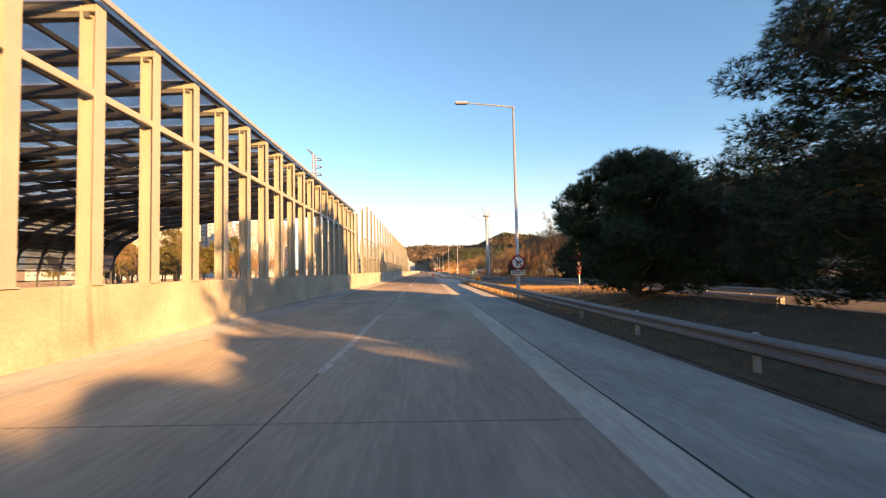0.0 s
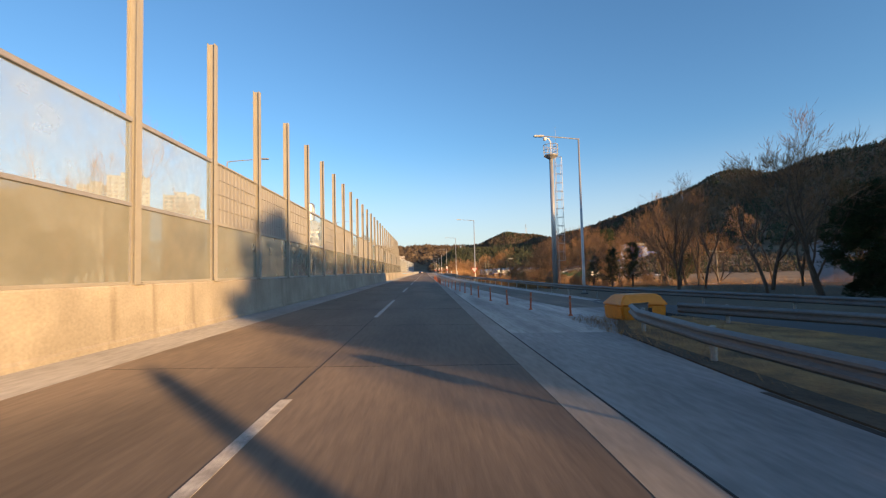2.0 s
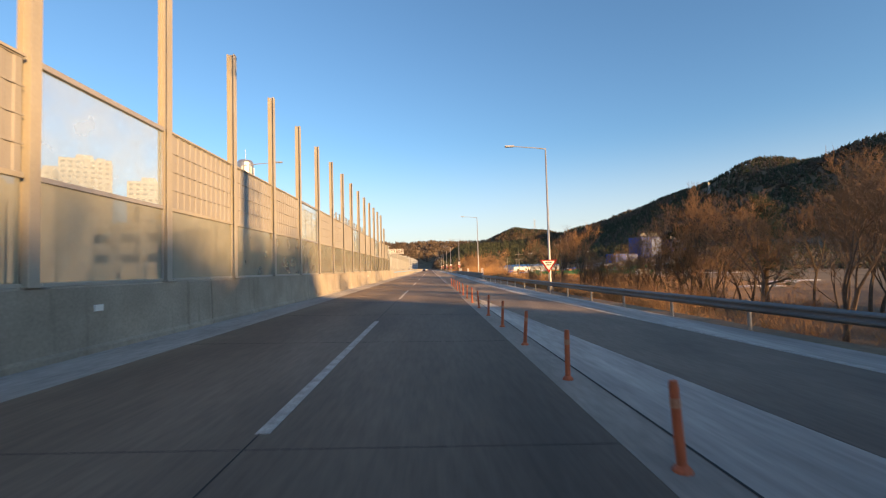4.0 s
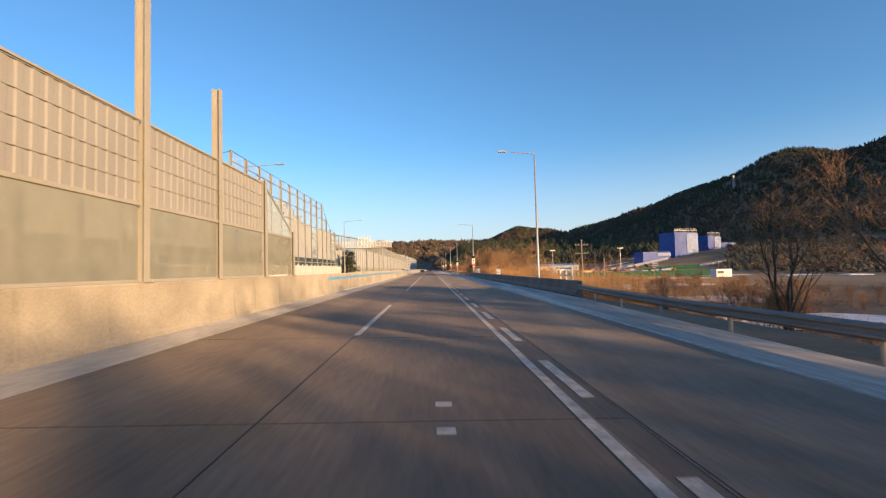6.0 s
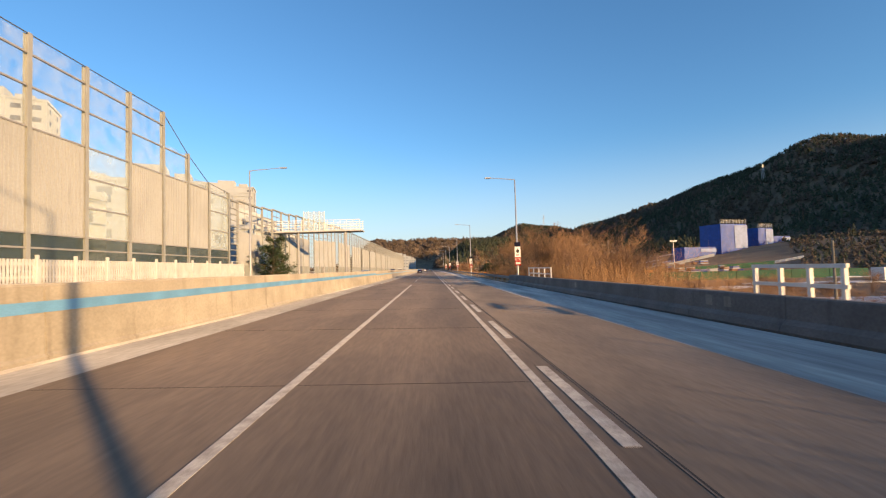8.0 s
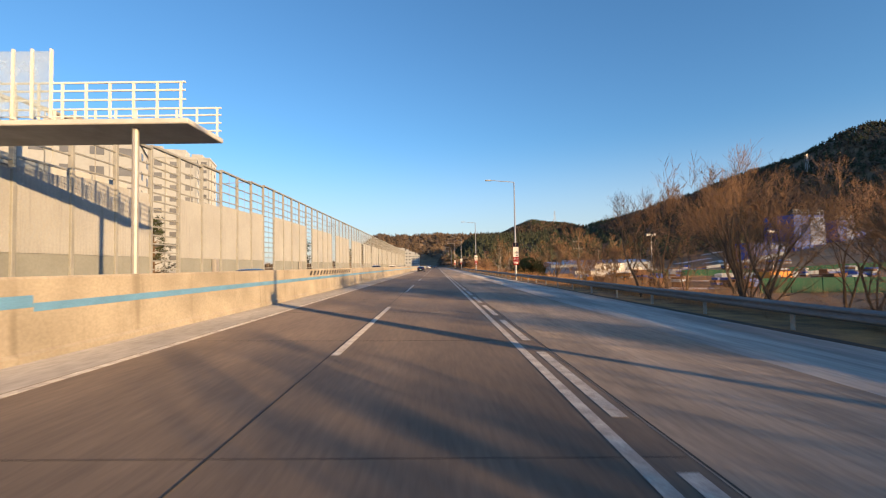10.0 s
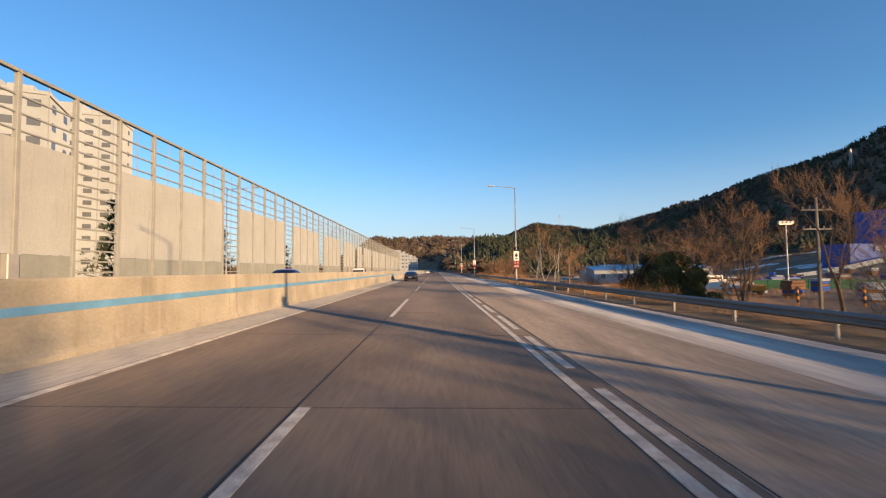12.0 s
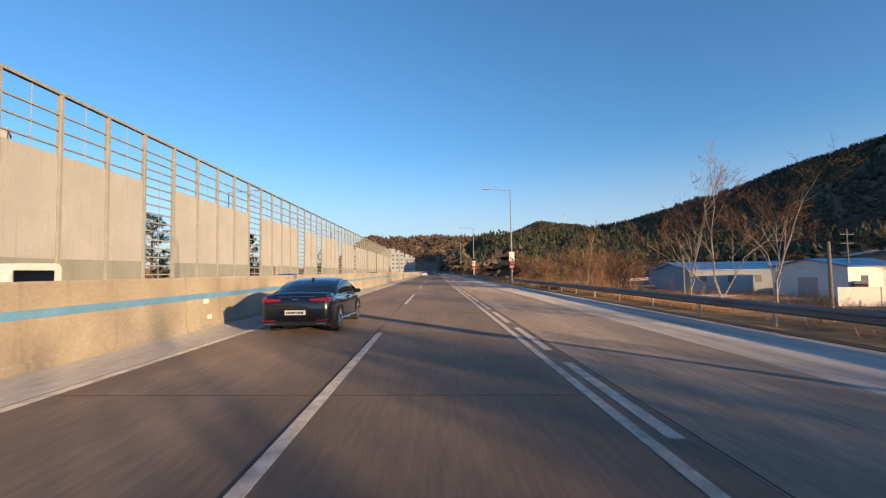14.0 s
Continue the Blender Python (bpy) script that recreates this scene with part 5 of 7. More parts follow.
def pine_tree(seed, h, label, dens=1.0, spread=0.32, low=0.22, needle=1.0, leaves=None):
    """A pine: bent trunk, whorled limbs, tufts of needles with gaps between."""
    rnd = random.Random(seed)
    wood, leaf = Soup(), Soup()
    pts = [Vector((0, 0, -0.4))]
    d = Vector((rnd.uniform(-0.1, 0.1), rnd.uniform(-0.1, 0.1), 1)).normalized()
    n = 8
    for i in range(n):
        d = (d + rvec(rnd) * 0.09 + Vector((0, 0, 0.08))).normalized()
        pts.append(pts[-1] + d * (h / n))
        wood.bar(pts[-2], pts[-1], 0.02 * h * (1 - i / n) + 0.03, 0.02 * h * (1 - (i + 1) / n) + 0.02, 7)
    whorls = int(h * 1.5)
    for w in range(whorls):
        s = low + (1 - low) * w / whorls
        k = min(n - 1, int(s * n))
        c = pts[k].lerp(pts[k + 1], s * n - k)
        reach = h * spread * (1.05 - s) ** 0.6 * rnd.uniform(0.7, 1.15) + 0.3
        for a in range(rnd.randint(4, 6)):
            ang = rnd.uniform(0, 2 * math.pi)
            dirn = Vector((math.cos(ang), math.sin(ang), rnd.uniform(-0.05, 0.45))).normalized()
            L = reach * rnd.uniform(0.65, 1.1)
            q = c
            for g in range(3):
                dirn = (dirn + rvec(rnd) * 0.22 + Vector((0, 0, 0.1))).normalized()
                e = q + dirn * (L / 3)
                wood.bar(q, e, 0.012 * h * (1 - s) * (1 - g / 3) + 0.012, 0.012 * h * (1 - s) * (1 - (g + 1) / 3) + 0.008, 3)
                if g > 0:
                    for b in range(int(6 * dens)):
                        o = q.lerp(e, rnd.random()) + rvec(rnd) * (0.10 * L + 0.12)
                        for m in range(9):
                            dd = (rvec(rnd) + dirn * 0.5 + Vector((0, 0, 0.45))).normalized()
                            leaf.blade(o + rvec(rnd) * 0.1, dd, dd.orthogonal().normalized(), needle * rnd.uniform(0.22, 0.42), needle * rnd.uniform(0.018, 0.04))
                q = e
    t = thing("pine_tree", label, "tree", group="pine trees")
    a = new("trunk", wood.mesh("trunk", [BARK]))
    b = new("crown", leaf.mesh("crown", [leaves or NEEDLE]))
    a.parent = b.parent = t
    return t


def place(kinds, spots, seed):
    """Copies of a few grown trees at the spots (x, y, scale)."""
    rnd = random.Random(seed)
    used = set()
    for i, (x, y, s) in enumerate(spots):
        k = kinds[i % len(kinds)]
        m = pose(x, y, max(ground_z(x, y), -9), 0, 0, rnd.uniform(0, 360))
        if id(k) not in used:
            used.add(id(k))
            k.matrix_world = m @ Matrix.Scale(s, 4)
        else:
            c = copy_thing(k, m)
            c.scale = (s, s, s * rnd.uniform(0.92, 1.08))


def broad_pine(seed, h, R, low, label, lobes=95, tufts=190, flat_top=1.3):
    """A broad old pine: short trunk, boughs that end in cushions of needle tufts, uneven outline with gaps."""
    rnd = random.Random(seed)
    wood, leaf = Soup(), Soup()
    stem = [Vector((0, 0, -0.5))]
    d = Vector((rnd.uniform(-0.12, 0.12), rnd.uniform(-0.12, 0.12), 1)).normalized()
    for i in range(7):
        d = (d + rvec(rnd) * 0.1 + Vector((0, 0, 0.08))).normalized()
        stem.append(stem[-1] + d * (h * 0.92 / 7))
        wood.bar(stem[-2], stem[-1], 0.024 * h * (1 - i / 7) + 0.03, 0.024 * h * (1 - (i + 1) / 7) + 0.03, 8)
    for k in range(lobes):
        f = (k + rnd.random()) / lobes
        zz = low + (h - low) * f
        rr = R * math.sqrt(max(0.02, 1 - (max(0.0, (f - 0.3) / 0.72)) ** 2)) * (0.72 + 0.28 * min(1, f / 0.3))
        rr *= rnd.uniform(0.6, 1.06) if rnd.random() < 0.72 else rnd.uniform(0.15, 0.7)
        a = k * 2.4 + rnd.uniform(-0.5, 0.5)
        c = Vector((math.cos(a) * rr, math.sin(a) * rr, zz))
        s0 = max(0.12, min(0.95, (zz - 0.28 * rr) / (h * 0.92)))
        i0 = min(6, int(s0 * 7))
        p = stem[i0].lerp(stem[i0 + 1], s0 * 7 - i0)
        q = p
        for g in range(4):
            e = p.lerp(c, (g + 1) / 4) + rvec(rnd) * 0.12 + Vector((0, 0, -0.18 * math.sin(math.pi * (g + 1) / 4)))
            wood.bar(q, e, 0.055 * (1 - g / 4) + 0.012, 0.055 * (1 - (g + 1) / 4) + 0.012, 4)
            q = e
        size = rnd.uniform(0.5, 0.95) * (0.8 + 0.05 * h)
        for n in range(tufts):
            v = rvec(rnd)
            o = c + Vector((v.x * size, v.y * size, v.z * size * 0.5 * flat_top + 0.1 * size)) * rnd.uniform(0.35, 1.0) ** 0.5
            if n % 5 == 0:
                wood.bar(c + (o - c) * 0.2, o, 0.012, 0.006, 3)
            axis = (v * 0.7 + Vector((0, 0, 0.75))).normalized()
            for m in range(9):
                dd = (axis * 0.8 + rvec(rnd) * 0.75).normalized()
                leaf.blade(o, dd, dd.orthogonal().normalized(), rnd.uniform(0.16, 0.3), rnd.uniform(0.014, 0.026))
    t = thing("pine_tree", label, "tree", group="pine trees")
    a = new("trunk", wood.mesh("trunk", [BARK]))
    b = new("crown", leaf.mesh("crown", [NEEDLE]))
    a.parent = b.parent = t
    return t


dome = broad_pine(5, 5.5, 3.1, 0.6, "round dark pine with a wide low crown on the verge")
dome.matrix_world = pose(10.5, 20.9, 0.4)
high = broad_pine(7, 9.8, 4.8, 0.6, "tall broad dark pine beside the road", 150, 170)
high.matrix_world = pose(14.9, 13.8, 0.2)
rnd = random.Random(41)
# the first two stand out of view, added to shade the road
for x, y, z, k in ((13.2, 7.0, 0.2, 0.6), (16.5, 1.5, -0.2, 0.65), (24.8, 43.6, -0.4, 0.62), (28.4, 46.0, -0.4, 0.7), (32.5, 49.5, -0.4, 0.75), (31.5, 41.5, -0.4, 0.85), (30, 67, -0.5, 0.95), (26.5, 76, -0.5, 0.62), (34, 73, -0.5, 1.05), (24.5, 63.5, -0.5, 0.7)):
    copy_thing(high, pose(x, y, z, 0, 0, rnd.uniform(0, 360)) @ Matrix.Scale(k, 4))

for x, y, k in ((25.5, 40.5, 0.8), (29.5, 38.5, 0.95), (22.0, 46.5, 0.72), (20.3, 350.2, 1.02)):
    copy_thing(dome, pose(x, y, ground_z(x, y), 0, 0, 40 * x) @ Matrix.Scale(k, 4))

pines = [pine_tree(11 + i, 9.0, "dark bushy roadside pine tree", 1.5, needle=0.8) for i in range(3)]
rnd = random.Random(4)
# unseen pines behind and beside the camera's start, added for their shade
spots = [(rnd.uniform(11, 34), y, rnd.uniform(0.9, 1.5)) for y in range(-90, 0, 4)]
spots += [(rnd.uniform(30, 70), rnd.uniform(-110, 10), rnd.uniform(1.1, 1.6)) for _ in range(22)]
spots += [(26.5, 68, 0.85), (29, 74, 0.95), (33, 62, 1.1), (36, 80, 1.1), (36, 66, 1.0), (40, 60, 1.0), (30, 58, 0.5), (34, 62, 0.6), (38, 57, 1.0), (27, 52, 0.45), (24, 49, 0.55), (43, 76, 1.2), (41, 92, 1.1), (46, 60, 1.3), (20.0, 96.5, 0.45), (22.5, 97.5, 0.5), (21.0, 104, 0.4)]
# the gap through which the low sun reaches the verge stays open
def along_sun(x, y):
    return y + 1.16 * (x - 10)


spots = [q for q in spots if q[1] > -48 and not 27 < along_sun(q[0], q[1]) < 51 and not -9 < along_sun(q[0], q[1]) < 3]
# low pines behind the camera's start, unseen, added to shade the first metres
for x, y, k in ((10.8, -5.8, 0.55), (11.6, -2.2, 0.58), (12.2, -9.0, 0.56), (13.6, -6.0, 0.6), (10.4, -9.5, 0.5), (13.0, -12.5, 0.56)):
    copy_thing(dome, pose(x, y, -0.2, 0, 0, 60 * x) @ Matrix.Scale(k, 4))
# four pines on the sun's line, added to shade the merging stretch
rnd = random.Random(68)
for _ in range(4):
    x = rnd.uniform(29, 42)
    spots.append((x, rnd.uniform(152, 189) - 1.16 * (x - 10), rnd.uniform(1.15, 1.45)))
# tall pines kept out of view, added to shade barrier and road
rnd = random.Random(69)
for k in range(14):
    x = rnd.uniform(38, 46)
    spots.append((x, 56.0 + 9 * k / 13 - 1.16 * (x - 10), rnd.uniform(1.5, 1.7)))
place(pines, spots, 5)

bare = [bare_tree(31 + i, 8.5, "bare_tree", "leafless winter tree with fine grey-brown twigs", BARK, TWIG, stems=1 + (i == 1), depth=6, spread=0.72, r=0.105) for i in range(3)]
spots = [(22.8, 57.8, 1.0), (24, 78, 0.9), (27.5, 86, 1.0), (25, 90, 0.8), (30, 99, 1.0), (22.5, 108, 0.7), (25, 116, 0.85), (33, 110, 1.0),
         (27.8, 171, 1.0), (24.2, 180, 0.75), (23, 160, 0.9), (27, 154, 1.0), (21.5, 147, 0.8), (31, 163, 1.05), (20, 187, 0.6), (25, 190, 0.65), (34, 150, 1.1), (24, 135, 0.9), (29, 128, 1.0), (21, 126, 0.8),
         (19.8, 296, 0.7), (22.5, 301, 0.62), (30, 318, 0.42), (25, 330, 0.4), (36, 312, 0.8), (27, 324, 0.45), (27, 388, 0.5)]
spots = [(x, y, s * (2.1 if y > 200 else 1.05 if y > 143 else 1.4)) for x, y, s in spots]
rnd = random.Random(66)
# the last three stay out of view and are added to shade the road
spots += [(rnd.uniform(22, 38), rnd.uniform(146, 178), rnd.uniform(0.7, 1.0)) for _ in range(16)] + [(19.5, 180, 1.15), (22.5, 181.5, 1.3), (18.5, 166, 1.1), (20.5, 161, 1.15), (22, 173, 1.2), (20.5, 174, 1.2), (24.0, 169, 1.1), (20, 287, 1.25), (22.5, 290.5, 1.3), (18.5, 283, 1.15)]
spots += [(rnd.uniform(26, 44), rnd.uniform(58, 125), rnd.uniform(0.8, 1.3)) for _ in range(26)] + [(22.5, 66, 1.3), (24, 70, 1.2), (27.5, 71, 1.4), (22.5, 80, 1.1), (21.8, 88, 1.0), (26, 95, 1.2)]
spots += [(13.3, 286.5, 0.8), (15.5, 281, 0.9), (18, 275.5, 1.05), (21, 281, 1.05), (16.5, 270, 1.0), (24.5, 279, 1.15), (23, 284, 1.1), (26, 277, 1.3), (28, 285, 1.4), (19.5, 372.5, 0.9), (25, 349, 1.4), (28, 362, 1.5), (30, 345, 1.4)]
# more trees spaced along the sun's line, added to streak the road with shade
rnd = random.Random(67)
for _ in range(20):
    x = rnd.uniform(30, 48)
    spots.append((x, rnd.uniform(150, 190) - 1.16 * (x - 10), rnd.uniform(1.3, 1.6)))
for _ in range(7):
    x = rnd.uniform(17, 30)
    spots.append((x, rnd.uniform(266, 300) - 1.16 * (x - 10), rnd.uniform(1.1, 1.45)))
for _ in range(12):
    x = rnd.uniform(18, 34)
    spots.append((x, rnd.uniform(326, 378) - 1.16 * (x - 10), rnd.uniform(0.8, 1.2)))
spots = [q for q in spots if not (144 < q[1] < 200 and along_sun(q[0], q[1]) > 194)]
place(bare, spots, 6)

shrub = [bare_tree(61 + i, 4.2, "thicket_shrub", "tangled leafless red-brown roadside shrub", TWIG, TWIG, stems=7, depth=4, spread=0.85, r=0.036) for i in range(3)]
spots = []
rnd = random.Random(8)
for n, xa, xb, ya, yb, sa, sb in ((34, 15, 32, 104, 146, 0.4, 0.8), (60, 18, 36, 150, 182, 0.5, 1.05), (3, 23.5, 26.5, 164, 169, 1.6, 1.9), (14, 15, 20, 146, 186, 0.4, 0.8), (8, 17.5, 24, 180, 192, 0.8, 1.4), (120, 14, 62, 186, 275, 0.4, 0.95), (30, 13.5, 26, 192, 262, 0.3, 0.5), (24, 15.5, 25, 250, 274, 1.3, 2.3), (34, 13.8, 34, 296, 345, 0.3, 0.7),
                                  (5, 16, 22, 352, 374, 0.6, 1.0), (22, 14, 34, 366, 405, 0.3, 0.6), (38, 13.8, 24, 405, 620, 1.2, 2.2)):
    spots += [(rnd.uniform(xa, xb), rnd.uniform(ya, yb), rnd.uniform(sa, sb)) for _ in range(n)]
spots = [q for q in spots if not (144 < q[1] < 200 and along_sun(q[0], q[1]) > 194 and q[2] > 0.6)]
place(shrub, spots, 9)

birch = [bare_tree(91 + i, 9.5, "birch_tree", "slender leafless birch with pale bark", BIRCH, TWIG, stems=1, depth=6, spread=0.75, up=0.06, r=0.085) for i in range(2)]
place(birch, [(21.7, 402.9, 1.3), (23.5, 400.8, 1.4), (23.6, 396.5, 1.35), (18.2, 418, 0.9)], 10)

# wooded hillsides: one sheet of many small crowns for each sort
def woods(name, label, mat, spots, seed, conical):
    rnd = random.Random(seed)
    s = Soup()
    for x, y, h in spots:
        z = ground_z(x, y) - 0.5
        c = Vector((x, y, z))
        r = h * (0.28 if conical else 0.36)
        lumps = 4
        for k in range(lumps):
            f = (k + 0.6) / lumps
            rr = r * ((1.15 - f) if conical else math.sin(math.pi * min(1, f * 0.8 + 0.2)) * 0.9 + 0.1)
            o = c + Vector((rnd.uniform(-0.4, 0.4) * r, rnd.uniform(-0.4, 0.4) * r, h * (0.25 + 0.72 * f)))
            a0 = rnd.uniform(0, 6.28)
            n = len(s.v)
            tip = o + Vector((0, 0, h * 0.17))
            ring = 4
            s.v.append(tip)
            for j in range(ring):
                w = a0 + 2 * math.pi * j / ring
                q = rr * rnd.uniform(0.65, 1.25)
                s.v.append(o + Vector((math.cos(w) * q, math.sin(w) * q, rnd.uniform(-0.12, 0.04) * h)))
            for j in range(ring):
                s.f.append((n, n + 1 + j, n + 1 + (j + 1) % ring))
                s.m.append(0)
    o = new(name, s.mesh(name, [mat]))
    return tagged(o, label, "woods", kind="stuff")


rnd = random.Random(77)
ever, brown = [], []
for _ in range(36000):
    x, y = rnd.uniform(110, 620), rnd.uniform(180, 1500)
    if x < ridge_foot(y) + 15 and y < 700 and (rnd.random() > 0.06 or x < ridge_foot(y) - 50):
        continue
    if noise.noise(Vector((x * 0.012, y * 0.012, 4))) + 0.25 * sstep(150, 320, x) > rnd.uniform(-0.35, 0.45):
        ever.append((x, y, rnd.uniform(5.5, 9)))
    else:
        brown.append((x, y, rnd.uniform(5, 8)))
for _ in range(2600):
    y = rnd.uniform(1500, 2300)
    ever.append((rnd.uniform(330, 800), y, rnd.uniform(11, 16)))
for _ in range(1900):
    x, y = rnd.uniform(9, 230), rnd.uniform(540, 1000)
    (ever if x > 10 + rnd.uniform(0, 8) else brown).append((x, y, rnd.uniform(9, 13)))
for _ in range(120):
    x, y = rnd.uniform(14, 24), rnd.uniform(440, 560)
    brown.append((x, y, rnd.uniform(4, 7)))
for _ in range(3800):
    x, y = rnd.uniform(-420, 520), rnd.uniform(1000, 1420)
    brown.append((x, y, rnd.uniform(8, 13)))
for _ in range(2600):
    x, y = rnd.uniform(140, 300), rnd.uniform(290, 540)
    if x > 0.74 * (y - 180):
        (brown if rnd.random() < 0.55 else ever).append((x, y, rnd.uniform(2.2, 4.5)))
# tall stand out of view, added only to shade road and barrier
for _ in range(1500):
    x, y = rnd.uniform(50, 110), rnd.uniform(-90, 62)
    if 63 < along_sun(x, y) < 114:
        ever.append((x, y, 0.155 * (x + 5) * 1.35 + rnd.uniform(0, 4)))
woods("evergreen_woods", "dark green pine woods on the hillside and an unseen stand added for shade", WOOD_GREEN, ever, 1, True)
woods("bare_woods", "brown leafless woods on the hillside", WOOD_BROWN, brown, 2, False)

# trees beyond the opposite road
lp = []
rnd = random.Random(15)
for _ in range(58):
    y = rnd.uniform(66, 150)
    lp.append((rnd.uniform(-0.9, -0.45) * (y - 30) - rnd.uniform(0, 12), y, rnd.uniform(0.75, 1.05)))
lp = [q for q in lp if q[0] < -31]
place([pine_tree(21, 10.5, "round-crowned green pine beyond the road", 1.3, 0.42, 0.35, 1.1, OLIVE), pine_tree(22, 10.0, "round-crowned green pine beyond the road", 1.3, 0.45, 0.33, 1.1, OLIVE)], lp, 16)
lb = [(rnd.uniform(-52, -34), rnd.uniform(62, 150), rnd.uniform(0.7, 1.05)) for _ in range(30)]
place([bare_tree(41, 9.0, "bare_tree", "leafless reddish winter tree beyond the road", BARK, TWIG, depth=6, r=0.15)], lb, 17)
place([pine_tree(25, 5.0, "dark pine beside the wall", 1.3, 0.42)], [(-18.6, 270.5, 1.5), (-19.4, 273.5, 1.25)], 18)
place([pine_tree(26, 11, "dark pine behind the wall", 0.6, 0.3, 0.1, 1.4)], [(-25.5 - 1.5 * (k % 2), 263.1 + 4.02 * k + 9, 0.72 + 0.06 * (k % 3)) for k in (4, 9, 15, 20, 25, 30, 35, 40, 45, 48, 53, 58)], 19)

# tall narrow redwoods without leaves
reds = [bare_tree(51 + i, 15.0, "narrow_redwood", "tall narrow leafless red-brown conifer beyond the road", TWIG, TWIG, stems=1, depth=5, spread=0.5, up=0.22, r=0.12) for i in range(2)]
rnd = random.Random(52)
place(reds, [(rnd.uniform(-43, -31), rnd.uniform(100, 128), rnd.uniform(0.95, 1.25)) for _ in range(12)], 53)


# rough dry brush over the low ground beside the road
s = Soup()
rnd = random.Random(71)
for _ in range(24000):
    y = rnd.uniform(80, 470)
    x = 13.2 + 70 * rnd.random() ** 1.6
    if y < 100 and x < 22:
        continue
    if ground_z(x, y) > 5:
        continue
    c = Vector((x, y, ground_z(x, y) - 0.05))
    h = rnd.uniform(0.5, 1.4) * (1.7 if rnd.random() < 0.25 else 1)
    for _ in range(11):
        d = (rvec(rnd) * 0.55 + Vector((0, 0, 1))).normalized()
        s.blade(c + Vector((rnd.uniform(-0.5, 0.5), rnd.uniform(-0.5, 0.5), 0)), d, d.orthogonal().normalized(), h * rnd.uniform(0.5, 1.1), 0.022)
for _ in range(2600):
    y = rnd.uniform(186, 300)
    x = rnd.uniform(13.0, 24)
    c = Vector((x, y, ground_z(x, y) - 0.05))
    for _ in range(7):
        d = (rvec(rnd) * 0.22 + Vector((0, 0, 1))).normalized()
        s.blade(c + Vector((rnd.uniform(-0.6, 0.6), rnd.uniform(-0.6, 0.6), 0)), d, d.orthogonal().normalized(), rnd.uniform(1.8, 3.8), 0.014)
tagged(new("dry_brush", s.mesh("dry_brush", [BRUSH])), "tangle of dry orange-brown brush and weeds", "brush", kind="stuff")
s = Soup()
for _ in range(9000):
    y = rnd.uniform(262, 420)
    x = 12.3 + rnd.uniform(0, 3.0) + 0.004 * (y - 262)
    d = (rvec(rnd) * 0.5 + Vector((0, 0, 1))).normalized()
    s.blade(Vector((x, y, lay(x) - 0.06)), d, d.orthogonal().normalized(), rnd.uniform(0.12, 0.4), 0.012)
for _ in range(26000):
    y = rnd.uniform(-5, 69)
    x = rnd.uniform(6.7, 14.6 - (max(0, y - 50) * 0.2))
    d = (rvec(rnd) * 0.6 + Vector((0, 0, 1))).normalized()
    s.blade(Vector((x, y, verge_z(x, y) - 0.02)), d, d.orthogonal().normalized(), rnd.uniform(0.08, 0.34), 0.012)
tagged(new("dry_grass", s.mesh("dry_grass", [BRUSH])), "thin tufts of dry golden grass on the verges", "grass", kind="stuff")

# ---- apartment blocks and yards ----
def block(name, label, at, w, d, h, floors, cols, wall, rz=0.0, joined=False, cat="apartment block"):
    """A rendered block with windows in rows, balconies' recesses and a roof house."""
    t = thing(name, label, cat, at, rz=rz)
    bm = B()
    box(bm, -w / 2, w / 2, -d / 2, d / 2, -4, h)
    box(bm, -w / 2 - 0.25, w / 2 + 0.25, -d / 2 - 0.25, d / 2 + 0.25, h, h + 0.7)
    part("wall", bm, wall, t)
    bm = B()
    box(bm, -w * 0.2, w * 0.12, -d * 0.25, d * 0.25, h + 0.7, h + 4.2)
    box(bm, w * 0.2, w * 0.36, -d * 0.2, d * 0.2, h + 0.7, h + 2.8)
    part("roof_house", bm, wall, t)
    fh, cw = h / floors, w / cols
    one = None
    bmj = B() if joined else None
    for side in (0, 1):
        n = cols if side == 0 else max(2, int(d / 4.5))
        for f in range(1, floors):
            for c in range(n):
                if side == 0:
                    u, dep, ww = -w / 2 + (c + 0.5) * cw, -d / 2, cw * 0.25
                else:
                    u, dep, ww = -d / 2 + (c + 0.5) * d / n, w / 2, 0.5
                z = f * fh + fh * 0.3
                if joined:
                    if side == 0:
                        box(bmj, u - ww, u + ww, dep - 0.06, dep + 0.02, z, z + fh * 0.38)
                    else:
                        box(bmj, dep - 0.02, dep + 0.06, u - ww, u + ww, z, z + fh * 0.38)
                else:
                    m = pose(u, dep, z) if side == 0 else pose(dep, u, z, 0, 0, 90)
                    if one is None:
                        bm = B()
                        box(bm, -cw * 0.25, cw * 0.25, -0.06, 0.02, 0, fh * 0.42)
                        one = part("window", bm, FAR_WINDOW, t)
                        one.matrix_local = m
                    else:
                        again(one, t, m)
    if joined:
        p = part("window", bmj, FAR_WINDOW, t)
        p["kind"] = "stuff"
    for c in range(cols + 1):
        if c % 2 == 0:
            bm = B()
            x = -w / 2 + c * cw
            box(bm, x - 0.15, x + 0.15, -d / 2 - 0.5, -d / 2, 0, h)
            part("pilaster", bm, wall, t)
    return t


rnd = random.Random(3)
AP = "cream high-rise apartment block with rows of small windows"
